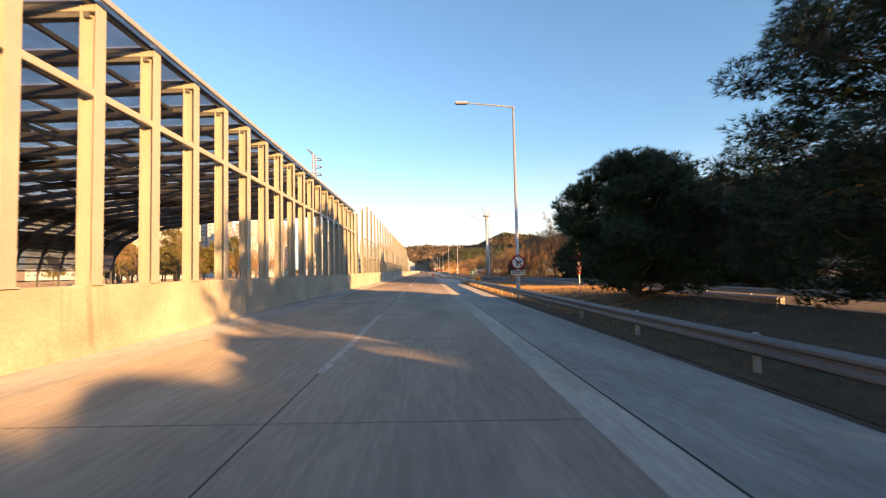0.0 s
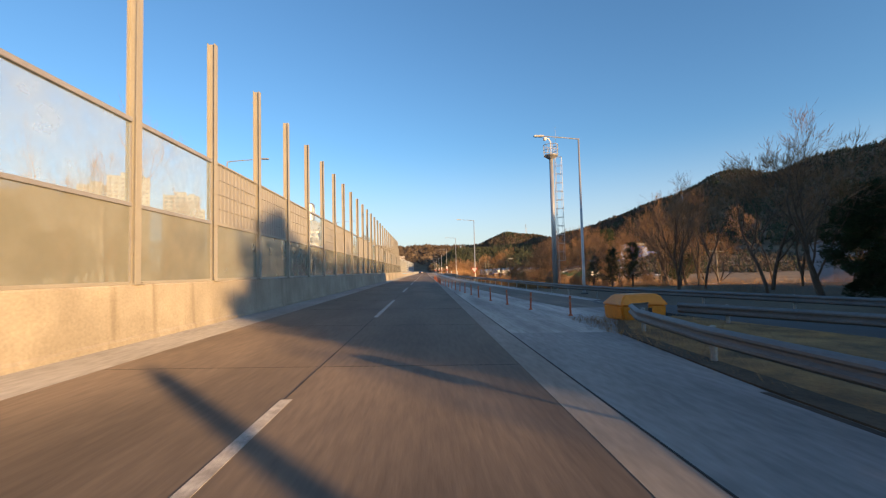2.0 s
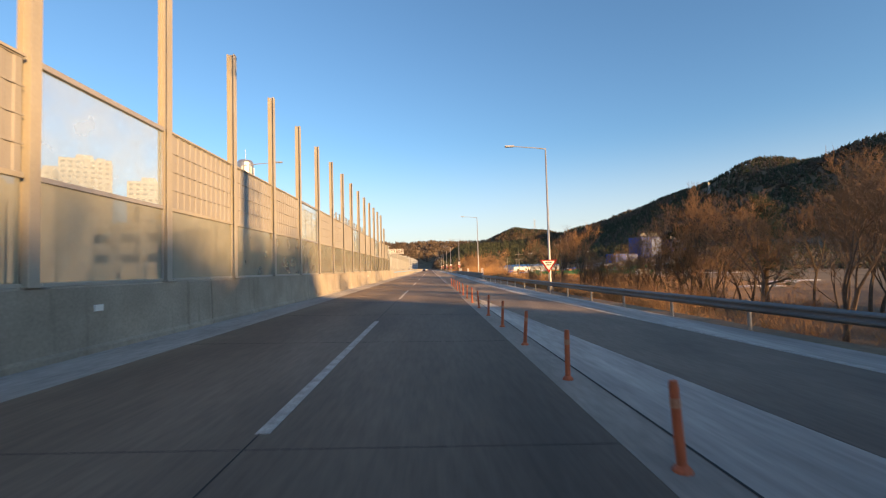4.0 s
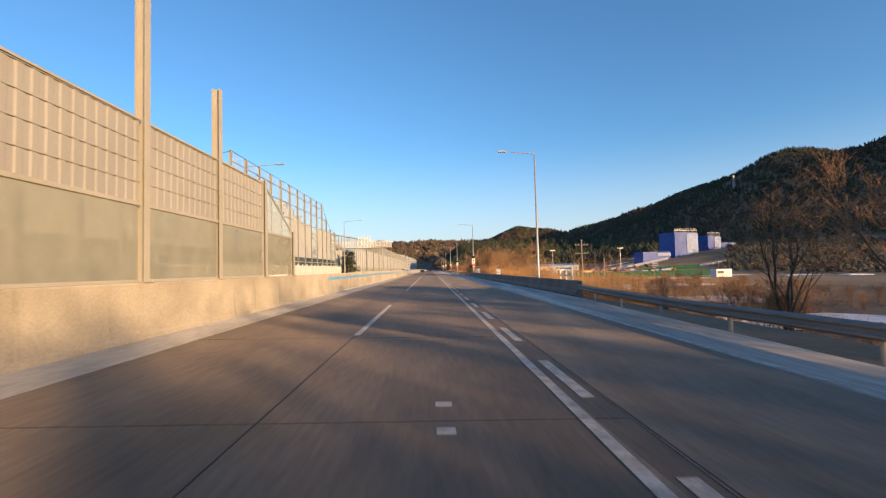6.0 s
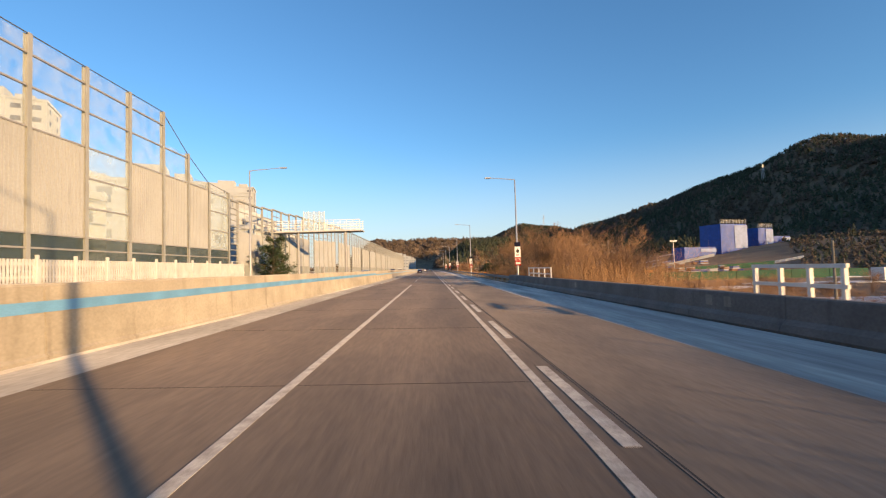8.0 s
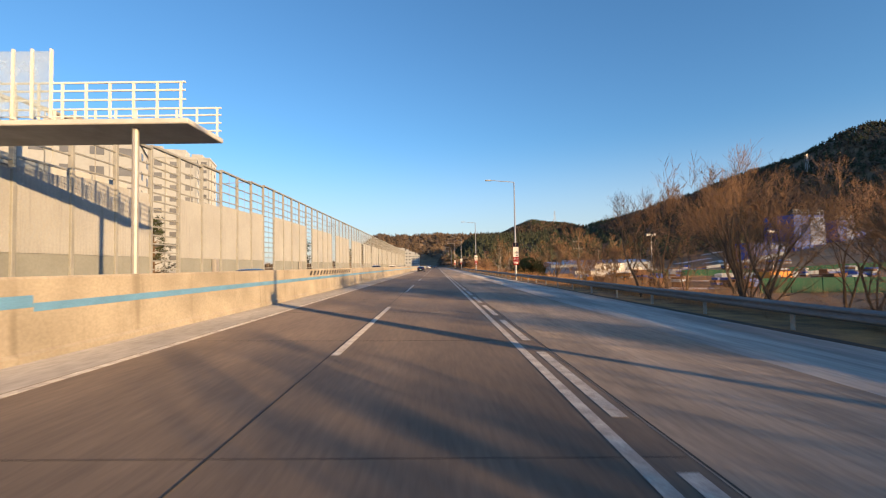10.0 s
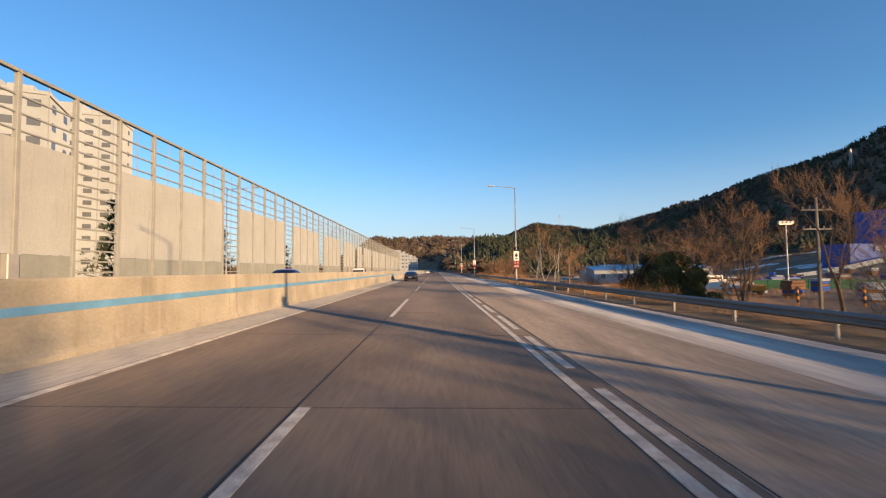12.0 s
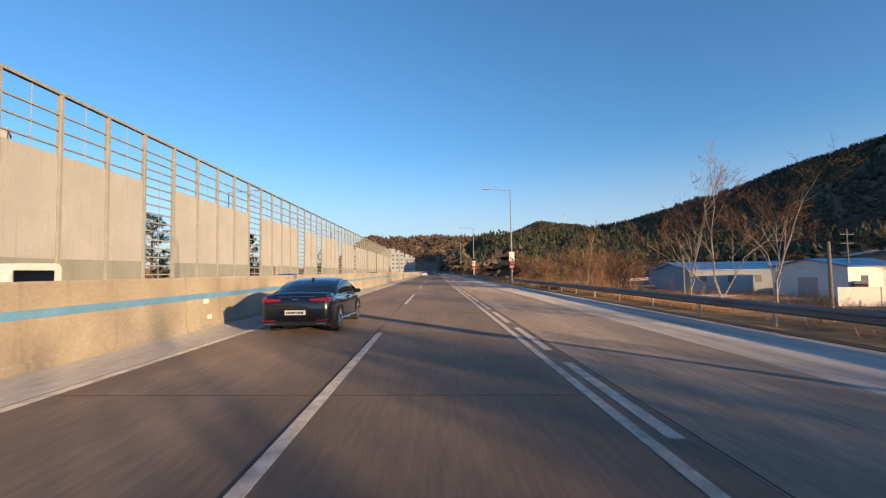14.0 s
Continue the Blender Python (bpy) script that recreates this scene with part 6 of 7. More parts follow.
for x, y, w, h in ((-390, 395, 34, 62), (-340, 420, 30, 72), (-300, 405, 30, 70), (-268, 430, 26, 78), (-235, 418, 28, 82), (-205, 440, 26, 70), (-165, 430, 24, 50), (-140, 440, 22, 44), (-440, 380, 34, 58), (-250, 520, 30, 66), (-180, 540, 26, 60), (-320, 470, 26, 76), (-282, 465, 24, 64), (-360, 450, 28, 66), (-222, 470, 24, 74), (-190, 425, 20, 56), (-410, 430, 30, 64), (-255, 400, 22, 60), (-318, 395, 22, 55)):
    block("apartment_block", AP, (x, y, 0), w, 14, h, max(8, int(h / 3.4)), max(5, int(w / 4)), RENDER_WALL, rnd.uniform(20, 38), joined=True)
AP2 = "pale apartment block rising behind the roadside wall"
for x, y, w, h, j in ((-118, 336, 26, 51, True), (-84, 398, 24, 35, False), (-100, 440, 24, 45, True), (-62, 342, 20, 24, False), (-52, 300, 18, 19, False)):
    block("apartment_block", AP2, (x, y, 0), w, 13, h, max(5, int(h / 3.2)), max(4, int(w / 4)), RENDER_WALL, rnd.uniform(15, 30), joined=j)
for x, y, w, d, h in ((-34, 232, 14, 40, 8.5), (-36, 182, 14, 34, 8), (-30, 288, 12, 22, 8.2)):
    block("low_building", "plain beige low building behind the screen", (x, y, 0), w, d, h, 3, 4, RENDER_WALL, 0, cat="building")
for x, y, w, h in ((-34, 745, 18, 17), (-56, 710, 20, 15), (-26, 820, 14, 15), (-48, 850, 18, 22)):
    block("apartment_block", "white apartment block far along the road", (x, y, 0), w, 12, h, max(5, int(h / 3.2)), 5, RENDER_WALL, 10, joined=True)
# steel water tank on a stand behind the screen
t = thing("water_tank", "shiny round steel tank on a stand", "tank", (-33.4, 191.6, 1.5))
bm = B()
tube(bm, [(0, 0, 16.6), (0, 0, 21.4), (0, 0, 21.9)], [1.5, 1.5, 1.2], 24)
part("tank", bm, GALV, t)
for sx in (-0.7, 0.7):
    for sy in (-0.7, 0.7):
        bm = B()
        tube(bm, [(sx * 1.5, sy * 1.5, -1.5), (sx * 1.5, sy * 1.5, 16.6)], 0.12, 6)
        part("leg", bm, GREY_STEEL, t)
bm = B()
tube(bm, [(0, 0, 21.8), (0, 0, 24.2)], [0.04, 0.02], 5)
part("mast", bm, GREY_STEEL, t)
for k in range(6):
    bm = B()
    a = 2 * math.pi * k / 6
    box(bm, -0.09, 0.09, -0.06, 0.06, 17.6, 20.6)
    bmesh.ops.transform(bm, matrix=Matrix.Rotation(a, 4, "Z") @ Matrix.Translation((0, 1.55, 0)), verts=bm.verts)
    part("antenna_panel", bm, WHITE_PAINT, t)


def shed(name, label, at, w, d, h, roof, wall, rz=0.0, rise=1.2):
    """A shed with a shallow gable roof, ridge along its length."""
    t = thing(name, label, "building", at, rz=rz)
    bm = B()
    v = [bm.verts.new(p) for x in (-w / 2, w / 2) for p in ((x, -d / 2, -1), (x, d / 2, -1), (x, d / 2, h), (x, 0, h + rise), (x, -d / 2, h))]
    bm.faces.new(v[:5])
    bm.faces.new(v[5:][::-1])
    for a, b in ((0, 1), (1, 2), (4, 0)):
        bm.faces.new((v[a], v[5 + a], v[5 + b], v[b]))
    bmesh.ops.recalc_face_normals(bm, faces=bm.faces[:])
    part("wall", bm, wall, t)
    for s in (-1, 1):
        bm = B()
        e = 0.4
        pts = [(-w / 2 - e, s * (d / 2 + e), h - rise * e / (d / 2)), (w / 2 + e, s * (d / 2 + e), h - rise * e / (d / 2)), (w / 2 + e, 0, h + rise), (-w / 2 - e, 0, h + rise)]
        lo = [bm.verts.new((x, y, z + 0.02)) for x, y, z in pts]
        hi = [bm.verts.new((x, y, z + 0.16)) for x, y, z in pts]
        bm.faces.new(lo[::-1])
        bm.faces.new(hi)
        for i in range(4):
            bm.faces.new((lo[i], lo[(i + 1) % 4], hi[(i + 1) % 4], hi[i]))
        bmesh.ops.recalc_face_normals(bm, faces=bm.faces[:])
        part("roof", bm, roof, t)
    n = max(2, int(w / 5))
    for k in range(n):
        bm = B()
        x = -w / 2 + (k + 0.5) * w / n
        box(bm, x - 0.7, x + 0.7, -d / 2 - 0.05, -d / 2 + 0.02, h * 0.45, h * 0.75)
        part("window", bm, WINDOW, t)
    bm = B()
    box(bm, -w / 2 - 0.05, -w / 2 + 0.02, -1.6, 1.6, 0, h * 0.7)
    part("door", bm, GREY_STEEL, t)
    return t


shed("warehouse", "white gabled warehouse beside a yard", (69, 441, -4.2), 13, 12, 5.6, BLUE_ROOF, WHITE_PAINT, 12)
shed("warehouse", "long cream workshop under a blue sheet roof", (92, 500, -3.6), 46, 16, 5.4, BLUE_ROOF, RENDER_WALL, 8)
shed("warehouse", "long cream workshop under a blue sheet roof", (64, 463, -3.6), 24, 12, 4.6, BLUE_ROOF, RENDER_WALL, 5)
shed("workshop", "low grey workshop behind bare trees", (66, 112, -1.5), 18, 9, 5.5, GREY_STEEL, RENDER_WALL, 12)

# buildings wrapped in blue sheeting, with scaffold on the roof
def wrapped(at, w, d, h, rz, scaffold=True):
    t = thing("wrapped_building", "building site wrapped in bright blue tarpaulin", "building site", at, rz=rz)
    bm = B()
    box(bm, -w / 2, w / 2, -d / 2, d / 2, -6, h)
    bmesh.ops.subdivide_edges(bm, edges=bm.edges[:], cuts=4, use_grid_fill=True)
    for v in bm.verts:
        v.co.x += 0.25 * noise.noise(v.co * 0.4)
        v.co.y += 0.25 * noise.noise(v.co * 0.4 + Vector((7, 0, 0)))
    part("sheeting", bm, BLUE_TARP, t)
    bm = B()
    box(bm, w * 0.02, w / 2 + 0.3, -d / 2 - 0.35, -d / 2 - 0.1, 0, h - 1)
    part("pale_sheet", bm, PALE_TARP, t)
    if scaffold:
        for k in range(9):
            bm = B()
            x = -w / 2 + k * w / 8
            tube(bm, [(x, -d / 2, h), (x, -d / 2, h + 2.6)], 0.12, 5)
            part("scaffold_pole", bm, GALV, t)
        for z in (1.2, 2.4):
            bm = B()
            box(bm, -w / 2, w / 2, -d / 2 - 0.08, -d / 2 + 0.08, h + z - 0.08, h + z + 0.08)
            part("scaffold_rail", bm, GALV, t)
    return t


PALE_TARP = material("pale_blue_sheet", (0.28, 0.36, 0.6), 0.6, var=0.3, scale=0.3, fine=2)
wrapped((194, 496, 9), 21, 16, 15.5, 14)
wrapped((221, 503, 9), 12, 14, 13, 14)
wrapped((235, 506, 9), 15, 12, 7.5, 14, False)
wrapped((168, 486, 7), 24, 10, 3, 14, False)


def low_wall(path, h, mat, label, name="yard_wall", step=4.0):
    t = thing(name, label, "wall" if "wall" in name else "fence")
    for (xa, ya, za), (xb, yb, zb) in zip(path, path[1:]):
        a, b = Vector((xa, ya, za)), Vector((xb, yb, zb))
        n = max(1, int((b - a).length / step))
        for k in range(n):
            p, q = a.lerp(b, k / n), a.lerp(b, (k + 0.97) / n)
            p.z, q.z = ground_z(p.x, p.y), ground_z(q.x, q.y)
            bm = B()
            s = Vector((0, 0.15, 0))
            v = [bm.verts.new(c) for c in (p - s, q - s, q + s, p + s)]
            u = [bm.verts.new(Vector(c.co) + Vector((0, 0, h))) for c in v]
            for z in v:
                z.co.z -= 3.0
            bm.faces.new(v[::-1])
            bm.faces.new(u)
            for i in range(4):
                bm.faces.new((v[i], v[(i + 1) % 4], u[(i + 1) % 4], u[i]))
            part("panel", bm, mat, t)
    return t


low_wall([(53, 424, -3.5), (72, 420, -3.2)], 2.4, WHITE_PAINT, "white boarded yard fence", "yard_fence")
low_wall([(72, 420, -3.2), (150, 398, -2.5)], 2.2, GREEN_NET, "green netted yard fence", "yard_fence")
low_wall([(52, 330, -3.6), (110, 318, -3.2)], 2.2, GREEN_NET, "green netted yard fence", "yard_fence")
low_wall([(85, 391, -1), (130, 400, -0.3), (175, 412, 1.5)], 1.2, RENDER_WALL, "pale retaining wall along a raised track")
low_wall([(112, 572, 3), (120, 640, 1.5)], 3.5, RENDER_WALL, "pale retaining wall along a raised track")
low_wall([(60, 520, 0), (118, 585, 2.2)], 1.2, RENDER_WALL, "pale retaining wall along a raised track")
low_wall([(130, 470, 0.5), (176, 478, 4.5)], 1.6, RENDER_WALL, "pale retaining wall along a raised track")

# stacks of timber and stock in the yards
rnd = random.Random(12)
for k in range(64):
    x, y = rnd.uniform(62, 150), rnd.uniform(425, 470)
    if k > 22:
        x, y = rnd.uniform(46, 120), rnd.uniform(335, 415)
    t = thing("timber_stack", "stack of rusty brown stock in a yard", "stack", (x, y, ground_z(x, y)), rz=rnd.uniform(0, 90), group="yard stacks")
    z = 0.3
    for r in range(rnd.randint(3, 5)):
        bm = B()
        w = rnd.uniform(1.4, 2.6)
        box(bm, -w, w, -0.8, 0.8, z, z + 0.45)
        part("timber_block", bevel(bm, 0.05), rnd.choice([RUST, RUST, RENDER_WALL, BLUE_TARP]), t)
        z += 0.5
    bm = B()
    box(bm, -1.2, 1.2, -0.7, 0.7, -1, 0.3)
    part("pallet", bm, RUST, t)
for x, y, m in ((96, 300, WHITE_PAINT), (70, 350, YELLOW), (88, 452, WHITE_PAINT)):
    t = thing("box_container", "boxy container parked in a yard", "container", (x, y, -3.7), rz=rnd.uniform(-15, 15))
    bm = B()
    box(bm, -3, 3, -1.2, 1.2, 0.35, 2.9)
    part("body", bevel(bm, 0.06), m, t)
    for s in (-2.2, 2.2):
        bm = B()
        box(bm, s - 0.3, s + 0.3, -1, 1, -0.6, 0.35)
        part("foot", bm, BLACK, t)
    bm = B()
    box(bm, -2.6, -0.2, -1.24, -1.2, 1.5, 2.3)
    part("window", bm, WINDOW, t)


def pylon(at, h):
    t = thing("transmission_tower", "grey lattice electricity pylon on the hill", "pylon", at)
    w0, w1 = h * 0.11, h * 0.02
    for sx in (-1, 1):
        for sy in (-1, 1):
            bm = B()
            tube(bm, [(sx * w0, sy * w0, -4), (sx * w1, sy * w1, h * 0.75), (sx * w1 * 0.7, sy * w1 * 0.7, h)], 0.16, 4)
            part("leg", bm, GREY_STEEL, t)
    bm = B()
    n = 9
    for k in range(n):
        za, zb = h * 0.9 * k / n, h * 0.9 * (k + 1) / n
        wa, wb = w0 + (w1 - w0) * min(1, za / (h * 0.75)), w0 + (w1 - w0) * min(1, zb / (h * 0.75))
        for s in (-1, 1):
            tube(bm, [(-wa, s * wa, za), (wb, s * wb, zb)], 0.09, 3)
            tube(bm, [(wa, s * wa, za), (-wb, s * wb, zb)], 0.09, 3)
    part("bracing", bm, GREY_STEEL, t)
    for z in (0.72, 0.82, 0.92):
        bm = B()
        tube(bm, [(-h * 0.13, 0, h * z), (h * 0.13, 0, h * z)], 0.14, 4)
        part("cross_arm", bm, GREY_STEEL, t)
    return t


pylon((415, 742, ground_z(415, 742)), 22)
pylon((325, 1450, ground_z(325, 1450)), 36)
pylon((640, 1240, ground_z(640, 1240)), 32)


# old snow lying in the fields and yards
def snow_patch(x, y, r, seed):
    rnd = random.Random(seed)
    bm = B()
    n = 18
    ring = []
    for k in range(n):
        a = 2 * math.pi * k / n
        q = r * (1 + 0.45 * noise.noise(Vector((math.cos(a) * 1.6, math.sin(a) * 1.6, seed * 3.7)))) * (1.6 if abs(math.cos(a)) > 0.7 else 1)
        px, py = x + q * math.cos(a), y + q * 0.6 * math.sin(a)
        ring.append(bm.verts.new((px, py, ground_z(px, py) + 0.12)))
    c = bm.verts.new((x, y, ground_z(x, y) + 0.3))
    for k in range(n):
        bm.faces.new((c, ring[k], ring[(k + 1) % n]))
    ext = bmesh.ops.extrude_face_region(bm, geom=bm.faces[:])
    for v in [g for g in ext["geom"] if isinstance(g, bmesh.types.BMVert)]:
        v.co.z -= 0.6
    bmesh.ops.recalc_face_normals(bm, faces=bm.faces[:])
    return tagged(obj("snow_patch", bm, SNOW), "patch of old grey snow on the field", "snow", "snow patches")


rnd = random.Random(29)
for k in range(38):
    y = rnd.uniform(150, 480)
    snow_patch(rnd.uniform(24, 60) if k % 2 else rnd.uniform(50, 130), y, rnd.uniform(2.5, 7), k + 1)
for k in range(6):
    snow_patch(rnd.uniform(150, 215), rnd.uniform(480, 560), rnd.uniform(4, 8), k + 60)

# ---- vehicles ----
def car(label, paint, at, rz=0.0, L=4.97, W=1.87, H=1.47, far=False, name="car"):
    """A fastback saloon: nose towards +y, wheels on z = 0."""
    t = thing(name, label, "car", at, rz=rz)
    hw = W / 2
    # lower body: stations along the length with sill, shoulder and deck heights
    st = [(0.0, 0.36, 0.62, 0.78, 0.78), (0.05, 0.27, 0.66, 0.98, 0.90), (0.22, 0.24, 0.72, 1.07, 0.96), (0.55, 0.22, 0.74, 1.06, 0.985), (1.1, 0.20, 0.74, 1.0, 1.0), (1.9, 0.18, 0.72, 0.97, 1.0), (2.8, 0.18, 0.71, 0.95, 0.995), (3.5, 0.19, 0.70, 0.94, 0.985), (4.1, 0.2, 0.68, 0.89, 0.96), (4.6, 0.22, 0.62, 0.79, 0.90), (4.86, 0.26, 0.56, 0.70, 0.78), (4.97, 0.34, 0.5, 0.6, 0.62)]
    bm = B()
    rings = []
    for y, zb, zm, zt, k in st:
        w = hw * k
        half = [(0.0, zb), (w * 0.8, zb), (w * 0.95, zb + 0.05), (w, zb + 0.2 * (zm - zb) + 0.05), (w, zm), (w * 0.975, zm + 0.6 * (zt - zm)), (w * 0.88, zt - 0.01), (w * 0.6, zt + 0.015), (0.0, zt + 0.03)]
        ring = [(x, z) for x, z in half] + [(-x, z) for x, z in half[-2:0:-1]]
        rings.append([bm.verts.new((x, y * L / 4.97, z * H / 1.47)) for x, z in ring])
    n = len(rings[0])
    for a, b in zip(rings, rings[1:]):
        for i in range(n):
            bm.faces.new((a[i], a[(i + 1) % n], b[(i + 1) % n], b[i]))
    bm.faces.new(rings[0])
    bm.faces.new(rings[-1][::-1])
    bmesh.ops.recalc_face_normals(bm, faces=bm.faces[:])
    body = part("body", bm, paint, t, smooth=True)
    # glasshouse and roof
    gs = [(0.62, 1.03, 0.70, 0.68), (1.05, 1.20, 0.69, 0.62), (1.55, 1.37, 0.68, 0.585), (2.1, 1.445, 0.68, 0.575), (2.6, 1.46, 0.685, 0.575), (3.05, 1.40, 0.70, 0.59), (3.45, 1.24, 0.72, 0.63), (3.95, 0.93, 0.73, 0.72)]
    bm = B()
    rings = []
    for y, zt, wl, wt in gs:
        zl = 0.9
        half = [(wl / 0.70 * hw * 0.93 * 0.97, zl), (wl / 0.70 * hw * 0.90, min(zt, 1.0)), ((wl * 0.35 + wt * 0.65) * 1.28, zl + 0.75 * (zt - zl)), (wt * 1.14, zt - 0.035), (wt * 0.8, zt), (0, zt + 0.012)]
        ring = half + [(-x, z) for x, z in half[-2::-1]]
        rings.append([bm.verts.new((x * W / 1.87, y * L / 4.97, z * H / 1.47)) for x, z in ring])
    n = len(rings[0])
    for j, (a, b) in enumerate(zip(rings, rings[1:])):
        for i in range(n - 1):
            f = bm.faces.new((a[i], a[i + 1], b[i + 1], b[i]))
            top = 3 <= i <= n - 5
            f.material_index = 1 if (top and 2 <= j <= 4) else 0
    bmesh.ops.recalc_face_normals(bm, faces=bm.faces[:])
    part("cabin", bm, [CAR_GLASS, paint], t, "tinted windows under a painted roof", smooth=True)
    # wheels
    for sx in (-1, 1):
        for y in (1.02, 3.875):
            w = new("wheel")
            w.parent = t
            w.location = (sx * (hw - 0.12), y * L / 4.97, 0.335)
            bm = B()
            tube(bm, [(-0.115, 0, 0), (-0.1, 0, 0), (0.1, 0, 0), (0.115, 0, 0)], [0.29, 0.335, 0.335, 0.29], 24)
            bm.verts.ensure_lookup_table()
            part("tyre", bm, TYRE, w, smooth=False)
            bm = B()
            tube(bm, [(sx * 0.08, 0, 0), (sx * 0.122, 0, 0)], [0.235, 0.235], 20)
            part("rim", bm, GALV, w, "grey alloy rim")
            if not far:
                bm = B()
                for k in range(5):
                    a = 2 * math.pi * k / 5
                    tube(bm, [(sx * 0.126, 0.03 * math.cos(a), 0.03 * math.sin(a)), (sx * 0.126, 0.21 * math.cos(a), 0.21 * math.sin(a))], [0.035, 0.028], 4)
                part("spoke", bm, CHROME, w)
    # wheel arches
    for sx in (-1, 1):
        for y in (1.02, 3.875):
            bm = B()
            tube(bm, [(sx * (hw + 0.002), y * L / 4.97 + 0.37 * math.cos(a), 0.345 + 0.37 * math.sin(a)) for a in [math.pi * k / 12 for k in range(13)]], 0.022, 5)
            part("arch", bm, BLACK, t)
    # lamps, bumper trims, plate, mirrors
    for sx in (-1, 1):
        bm = B()
        v = [bm.verts.new(p) for p in ((sx * 0.40, 0.02, 0.875), (sx * 0.86, 0.06, 0.855), (sx * 0.9, 0.24, 0.945), (sx * 0.82, 0.1, 0.965), (sx * 0.36, 0.035, 0.925))]
        bm.faces.new(v)
        r = bmesh.ops.extrude_face_region(bm, geom=bm.faces[:])
        for q in [g for g in r["geom"] if isinstance(g, bmesh.types.BMVert)]:
            q.co.y -= 0.05
        bmesh.ops.recalc_face_normals(bm, faces=bm.faces[:])
        part("tail_lamp", bm, TAIL_RED, t, "red tail lamp")
        bm = B()
        box(bm, min(sx * 0.5, sx * 0.84), max(sx * 0.5, sx * 0.84), -0.03, 0.05, 0.375, 0.4)
        part("reflector", bm, TAIL_RED, t)
        bm = B()
        box(bm, min(sx * 0.52, sx * 0.78), max(sx * 0.52, sx * 0.78), -0.035, 0.06, 0.27, 0.33)
        part("exhaust_trim", bevel(bm, 0.015), CHROME, t, "chrome exhaust trim")
        bm = B()
        v = [bm.verts.new(p) for p in ((sx * 0.5, 4.9, 0.62), (sx * 0.82, 4.74, 0.64), (sx * 0.86, 4.5, 0.73), (sx * 0.6, 4.78, 0.71))]
        bm.faces.new(v)
        r = bmesh.ops.extrude_face_region(bm, geom=bm.faces[:])
        for q in [g for g in r["geom"] if isinstance(g, bmesh.types.BMVert)]:
            q.co.y += 0.05
        bmesh.ops.recalc_face_normals(bm, faces=bm.faces[:])
        part("headlamp", bm, WHITE_PAINT, t)
        bm = B()
        box(bm, -0.12, 0.12, -0.05, 0.06, -0.06, 0.07)
        bevel(bm, 0.03, 2)
        bmesh.ops.translate(bm, verts=bm.verts, vec=(sx * (hw + 0.08), 3.18, 1.0))
        part("mirror", bm, paint, t)
        if not far:
            bm = B()
            tube(bm, [(sx * 0.83, y, z) for y, z in ((0.95, 1.01), (1.25, 1.17), (1.7, 1.31), (2.2, 1.375), (2.7, 1.36), (3.1, 1.26), (3.45, 1.08), (3.5, 1.0), (2.6, 0.985), (1.6, 0.99), (0.95, 1.01))], 0.013, 5)
            for v in bm.verts:
                v.co.x -= sx * 0.30 * max(0, v.co.z - 1.0)
                v.co.x += sx * 0.035
            part("window_trim", bm, CHROME, t, "chrome trim round the side windows")
            bm = B()
            tube(bm, [(sx * (hw + 0.004), 1.5, 0.3), (sx * (hw + 0.004), 3.4, 0.27)], 0.014, 5)
            part("sill_trim", bm, CHROME, t)
            for y in (1.75, 2.75):
                bm = B()
                box(bm, -0.02, 0.02, -0.1, 0.1, -0.015, 0.015)
                bmesh.ops.translate(bm, verts=bm.verts, vec=(sx * (hw + 0.005), y, 0.84))
                part("door_handle", bm, CHROME, t)
    bm = B()
    tube(bm, [(-0.84, 0.16, 1.005), (-0.4, 0.04, 0.985), (0.4, 0.04, 0.985), (0.84, 0.16, 1.005)], 0.014, 5)
    part("boot_trim", bm, CHROME, t, "chrome strip across the boot")
    bm = B()
    box(bm, -0.26, 0.26, -0.035, 0.02, 0.53, 0.645)
    plate = part("number_plate", bm, WHITE_PAINT, t, "white plate with plain dark bars")
    bm = B()
    bars(bm, -0.22, 0.22, 0.55, 0.625, -0.036, 1, 21)
    part("plate_bars", bm, BLACK, plate)
    bm = B()
    box(bm, -0.8, 0.8, -0.015, 0.05, 0.25, 0.36)
    part("bumper_trim", bevel(bm, 0.02), BLACK, t)
    bm = B()
    tube(bm, [(-0.07, -0.0, 0.91), (0.07, -0.0, 0.91)], 0.03, 8)
    part("badge", bm, CHROME, t)
    bm = B()
    v = box(bm, -0.02, 0.02, 1.6, 1.78, 1.38, 1.46)
    part("aerial", bm, BLACK, t)
    return t


def gloss(name, col, rough=0.18, metal=0.0, coat=1.0):
    m = material(name, col, rough, metal, var=0.06, scale=2, bump=0)
    m.node_tree.nodes["Principled BSDF"].inputs["Coat Weight"].default_value = coat
    return m


DARK_PAINT = gloss("dark_blue_black_paint", (0.008, 0.010, 0.018))
SILVER = gloss("white_car_paint", (0.7, 0.7, 0.7))
RED_CAR = gloss("red_car_paint", (0.3, 0.02, 0.02))
CAR_GLASS = gloss("tinted_car_glass", (0.006, 0.008, 0.012), 0.06, 0, 0)
TYRE = material("dusty_tyre", (0.035, 0.032, 0.03), 0.9, var=0.3, scale=6)
CHROME = material("chrome", (0.75, 0.75, 0.75), 0.15, 1.0, var=0.05, bump=0)
TAIL_RED = gloss("red_lamp_plastic", (0.22, 0.006, 0.006), 0.15)

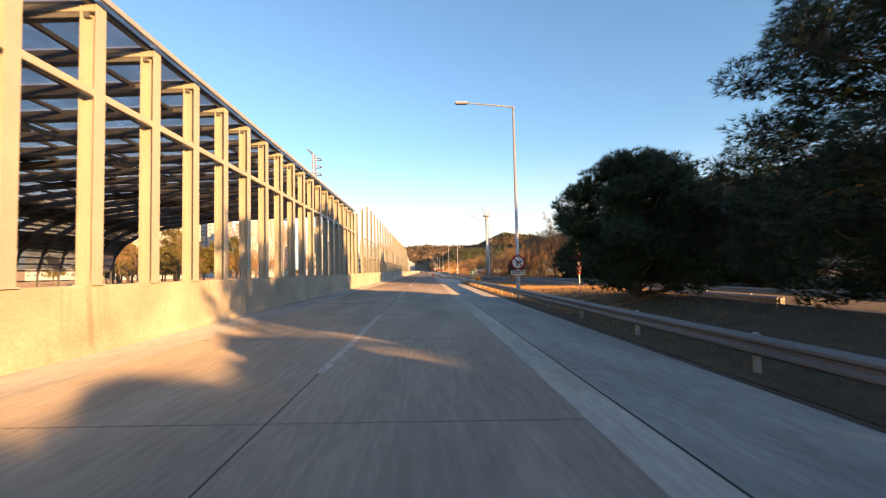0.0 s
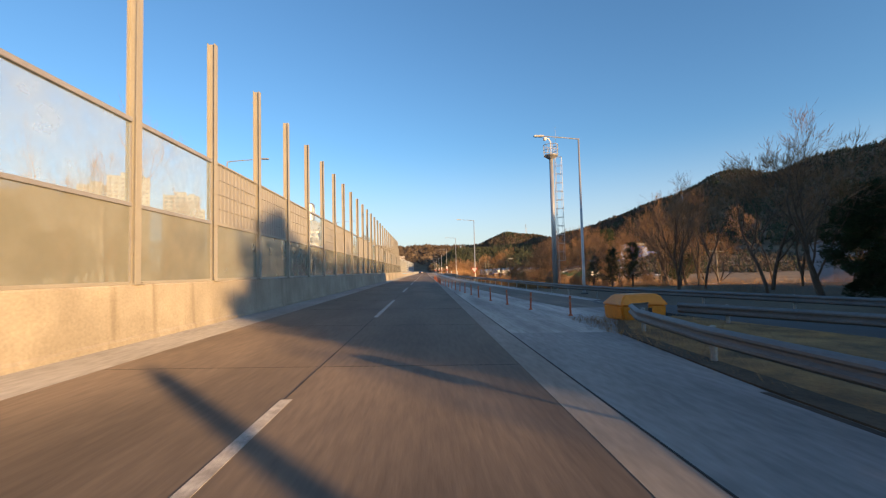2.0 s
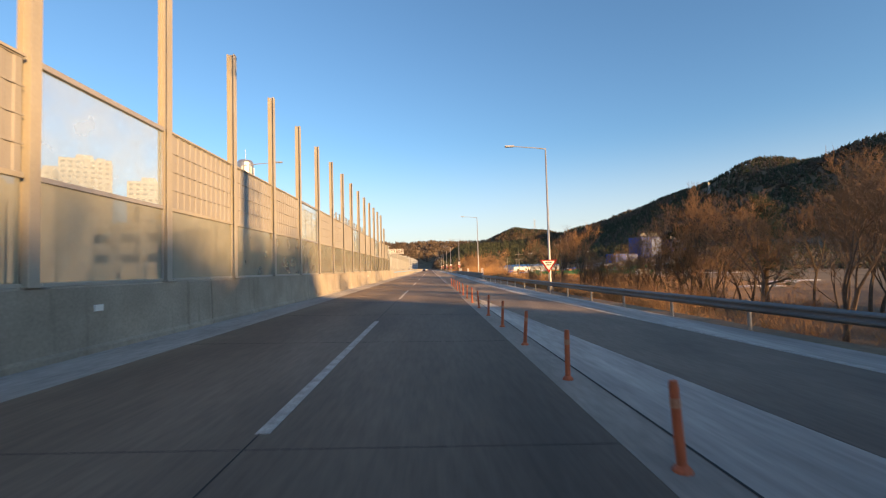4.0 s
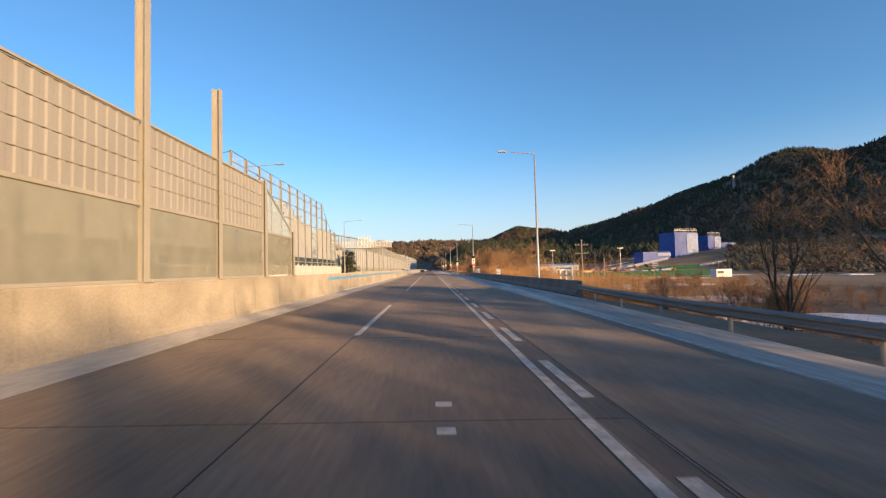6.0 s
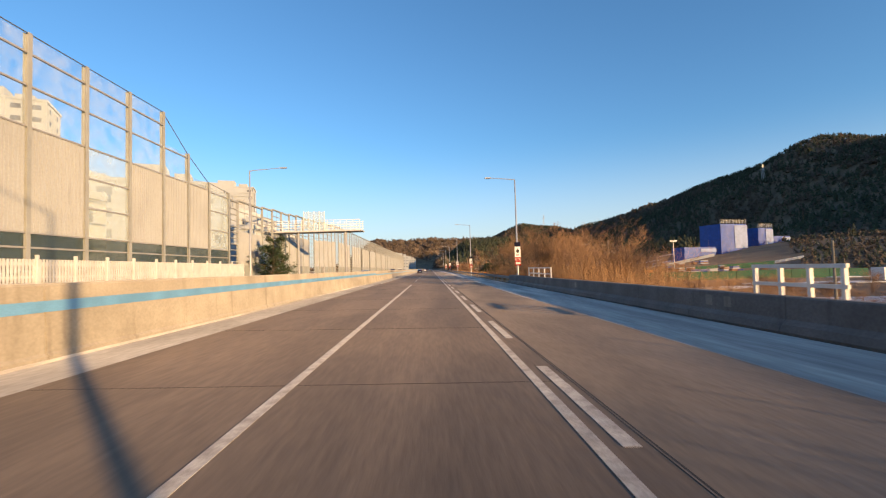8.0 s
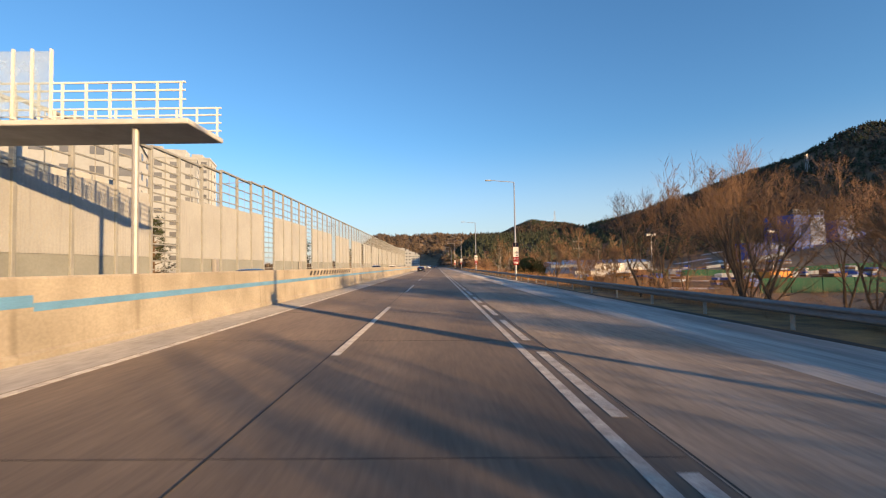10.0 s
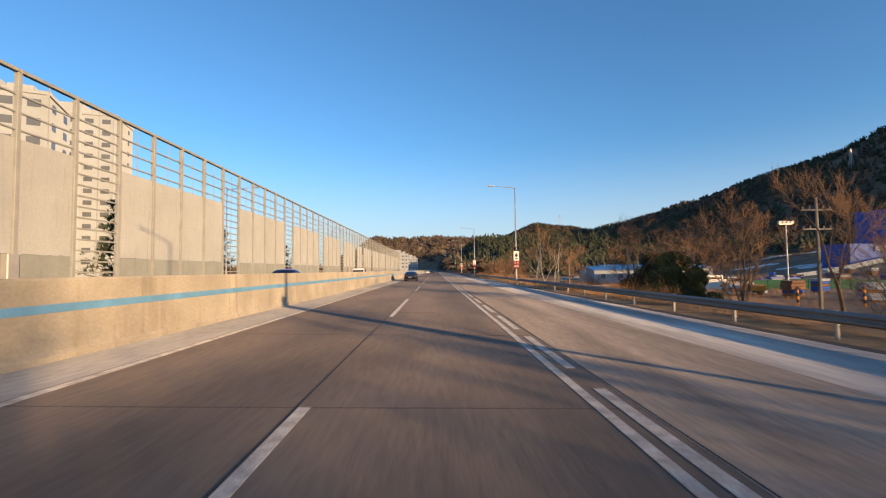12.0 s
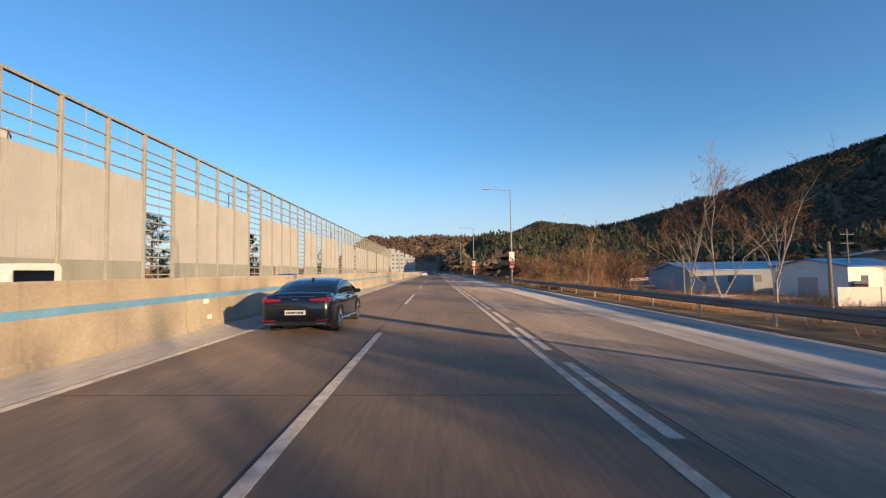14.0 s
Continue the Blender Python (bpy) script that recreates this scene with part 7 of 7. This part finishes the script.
car("shiny blue-black saloon car in the lane by the median", DARK_PAINT, (-2.08, 379.45, lay(-2.08)))
car("white car far ahead on the road", SILVER, (-1.85, 512, lay(-1.85)), far=True)
car("dark car far ahead on the road", DARK_PAINT, (1.8, 548, lay(1.8)), far=True)
car("dark car far ahead on the road", DARK_PAINT, (-1.85, 590, lay(-1.85)), far=True)
for x, y, p, s in ((-9.6, 404, DARK_PAINT, "dark"), (-9.4, 450, DARK_PAINT, "dark"), (-12.8, 468, DARK_PAINT, "dark"), (-9.6, 350.5, RED_CAR, "red"), (-9.5, 292, DARK_PAINT, "dark")):
    car(f"{s} car on the opposite carriageway", p, (x, y, lay(x)), 180, H=1.82 if s == "red" else 1.62, far=True)


def pickup(at):
    t = thing("pickup_truck", "small white pickup truck on the opposite carriageway", "truck", at, rz=180)
    bm = B()
    prof = [(3.2, 0.45), (5.05, 0.45), (5.1, 1.0), (4.75, 1.75), (4.55, 1.95), (3.3, 1.97), (3.2, 1.9)]
    lo = [bm.verts.new((-0.85, y, z)) for y, z in prof]
    hi = [bm.verts.new((0.85, y, z)) for y, z in prof]
    bm.faces.new(lo)
    bm.faces.new(hi[::-1])
    for i in range(len(prof)):
        bm.faces.new((lo[i], lo[(i + 1) % len(prof)], hi[(i + 1) % len(prof)], hi[i]))
    bmesh.ops.recalc_face_normals(bm, faces=bm.faces[:])
    cabm = part("cab", bevel(bm, 0.05, 2), SILVER, t)
    for s in (-0.86, 0.86):
        bm = B()
        box(bm, s - 0.01, s + 0.01, 3.5, 4.65, 1.25, 1.78)
        part("side_window", bm, CAR_GLASS, cabm)
    bm = B()
    v = [bm.verts.new(p) for p in ((-0.75, 5.1, 1.12), (0.75, 5.1, 1.12), (0.72, 4.84, 1.72), (-0.72, 4.84, 1.72))]
    bm.faces.new(v)
    part("windscreen", bm, CAR_GLASS, cabm)
    bm = B()
    box(bm, -0.85, 0.85, 0.0, 3.15, 0.7, 0.82)
    for a in (-0.85, 0.8):
        box(bm, a, a + 0.05, 0, 3.15, 0.82, 1.15)
    box(bm, -0.85, 0.85, 0, 0.05, 0.82, 1.15)
    part("bed", bm, SILVER, t)
    for sx in (-0.78, 0.78):
        for y in (0.8, 4.2):
            bm = B()
            tube(bm, [(sx - 0.1, y, 0.32), (sx + 0.1, y, 0.32)], 0.32, 16)
            part("wheel", bm, TYRE, t)
    return t


pickup((-9.5, 383.5, lay(-9.5)))
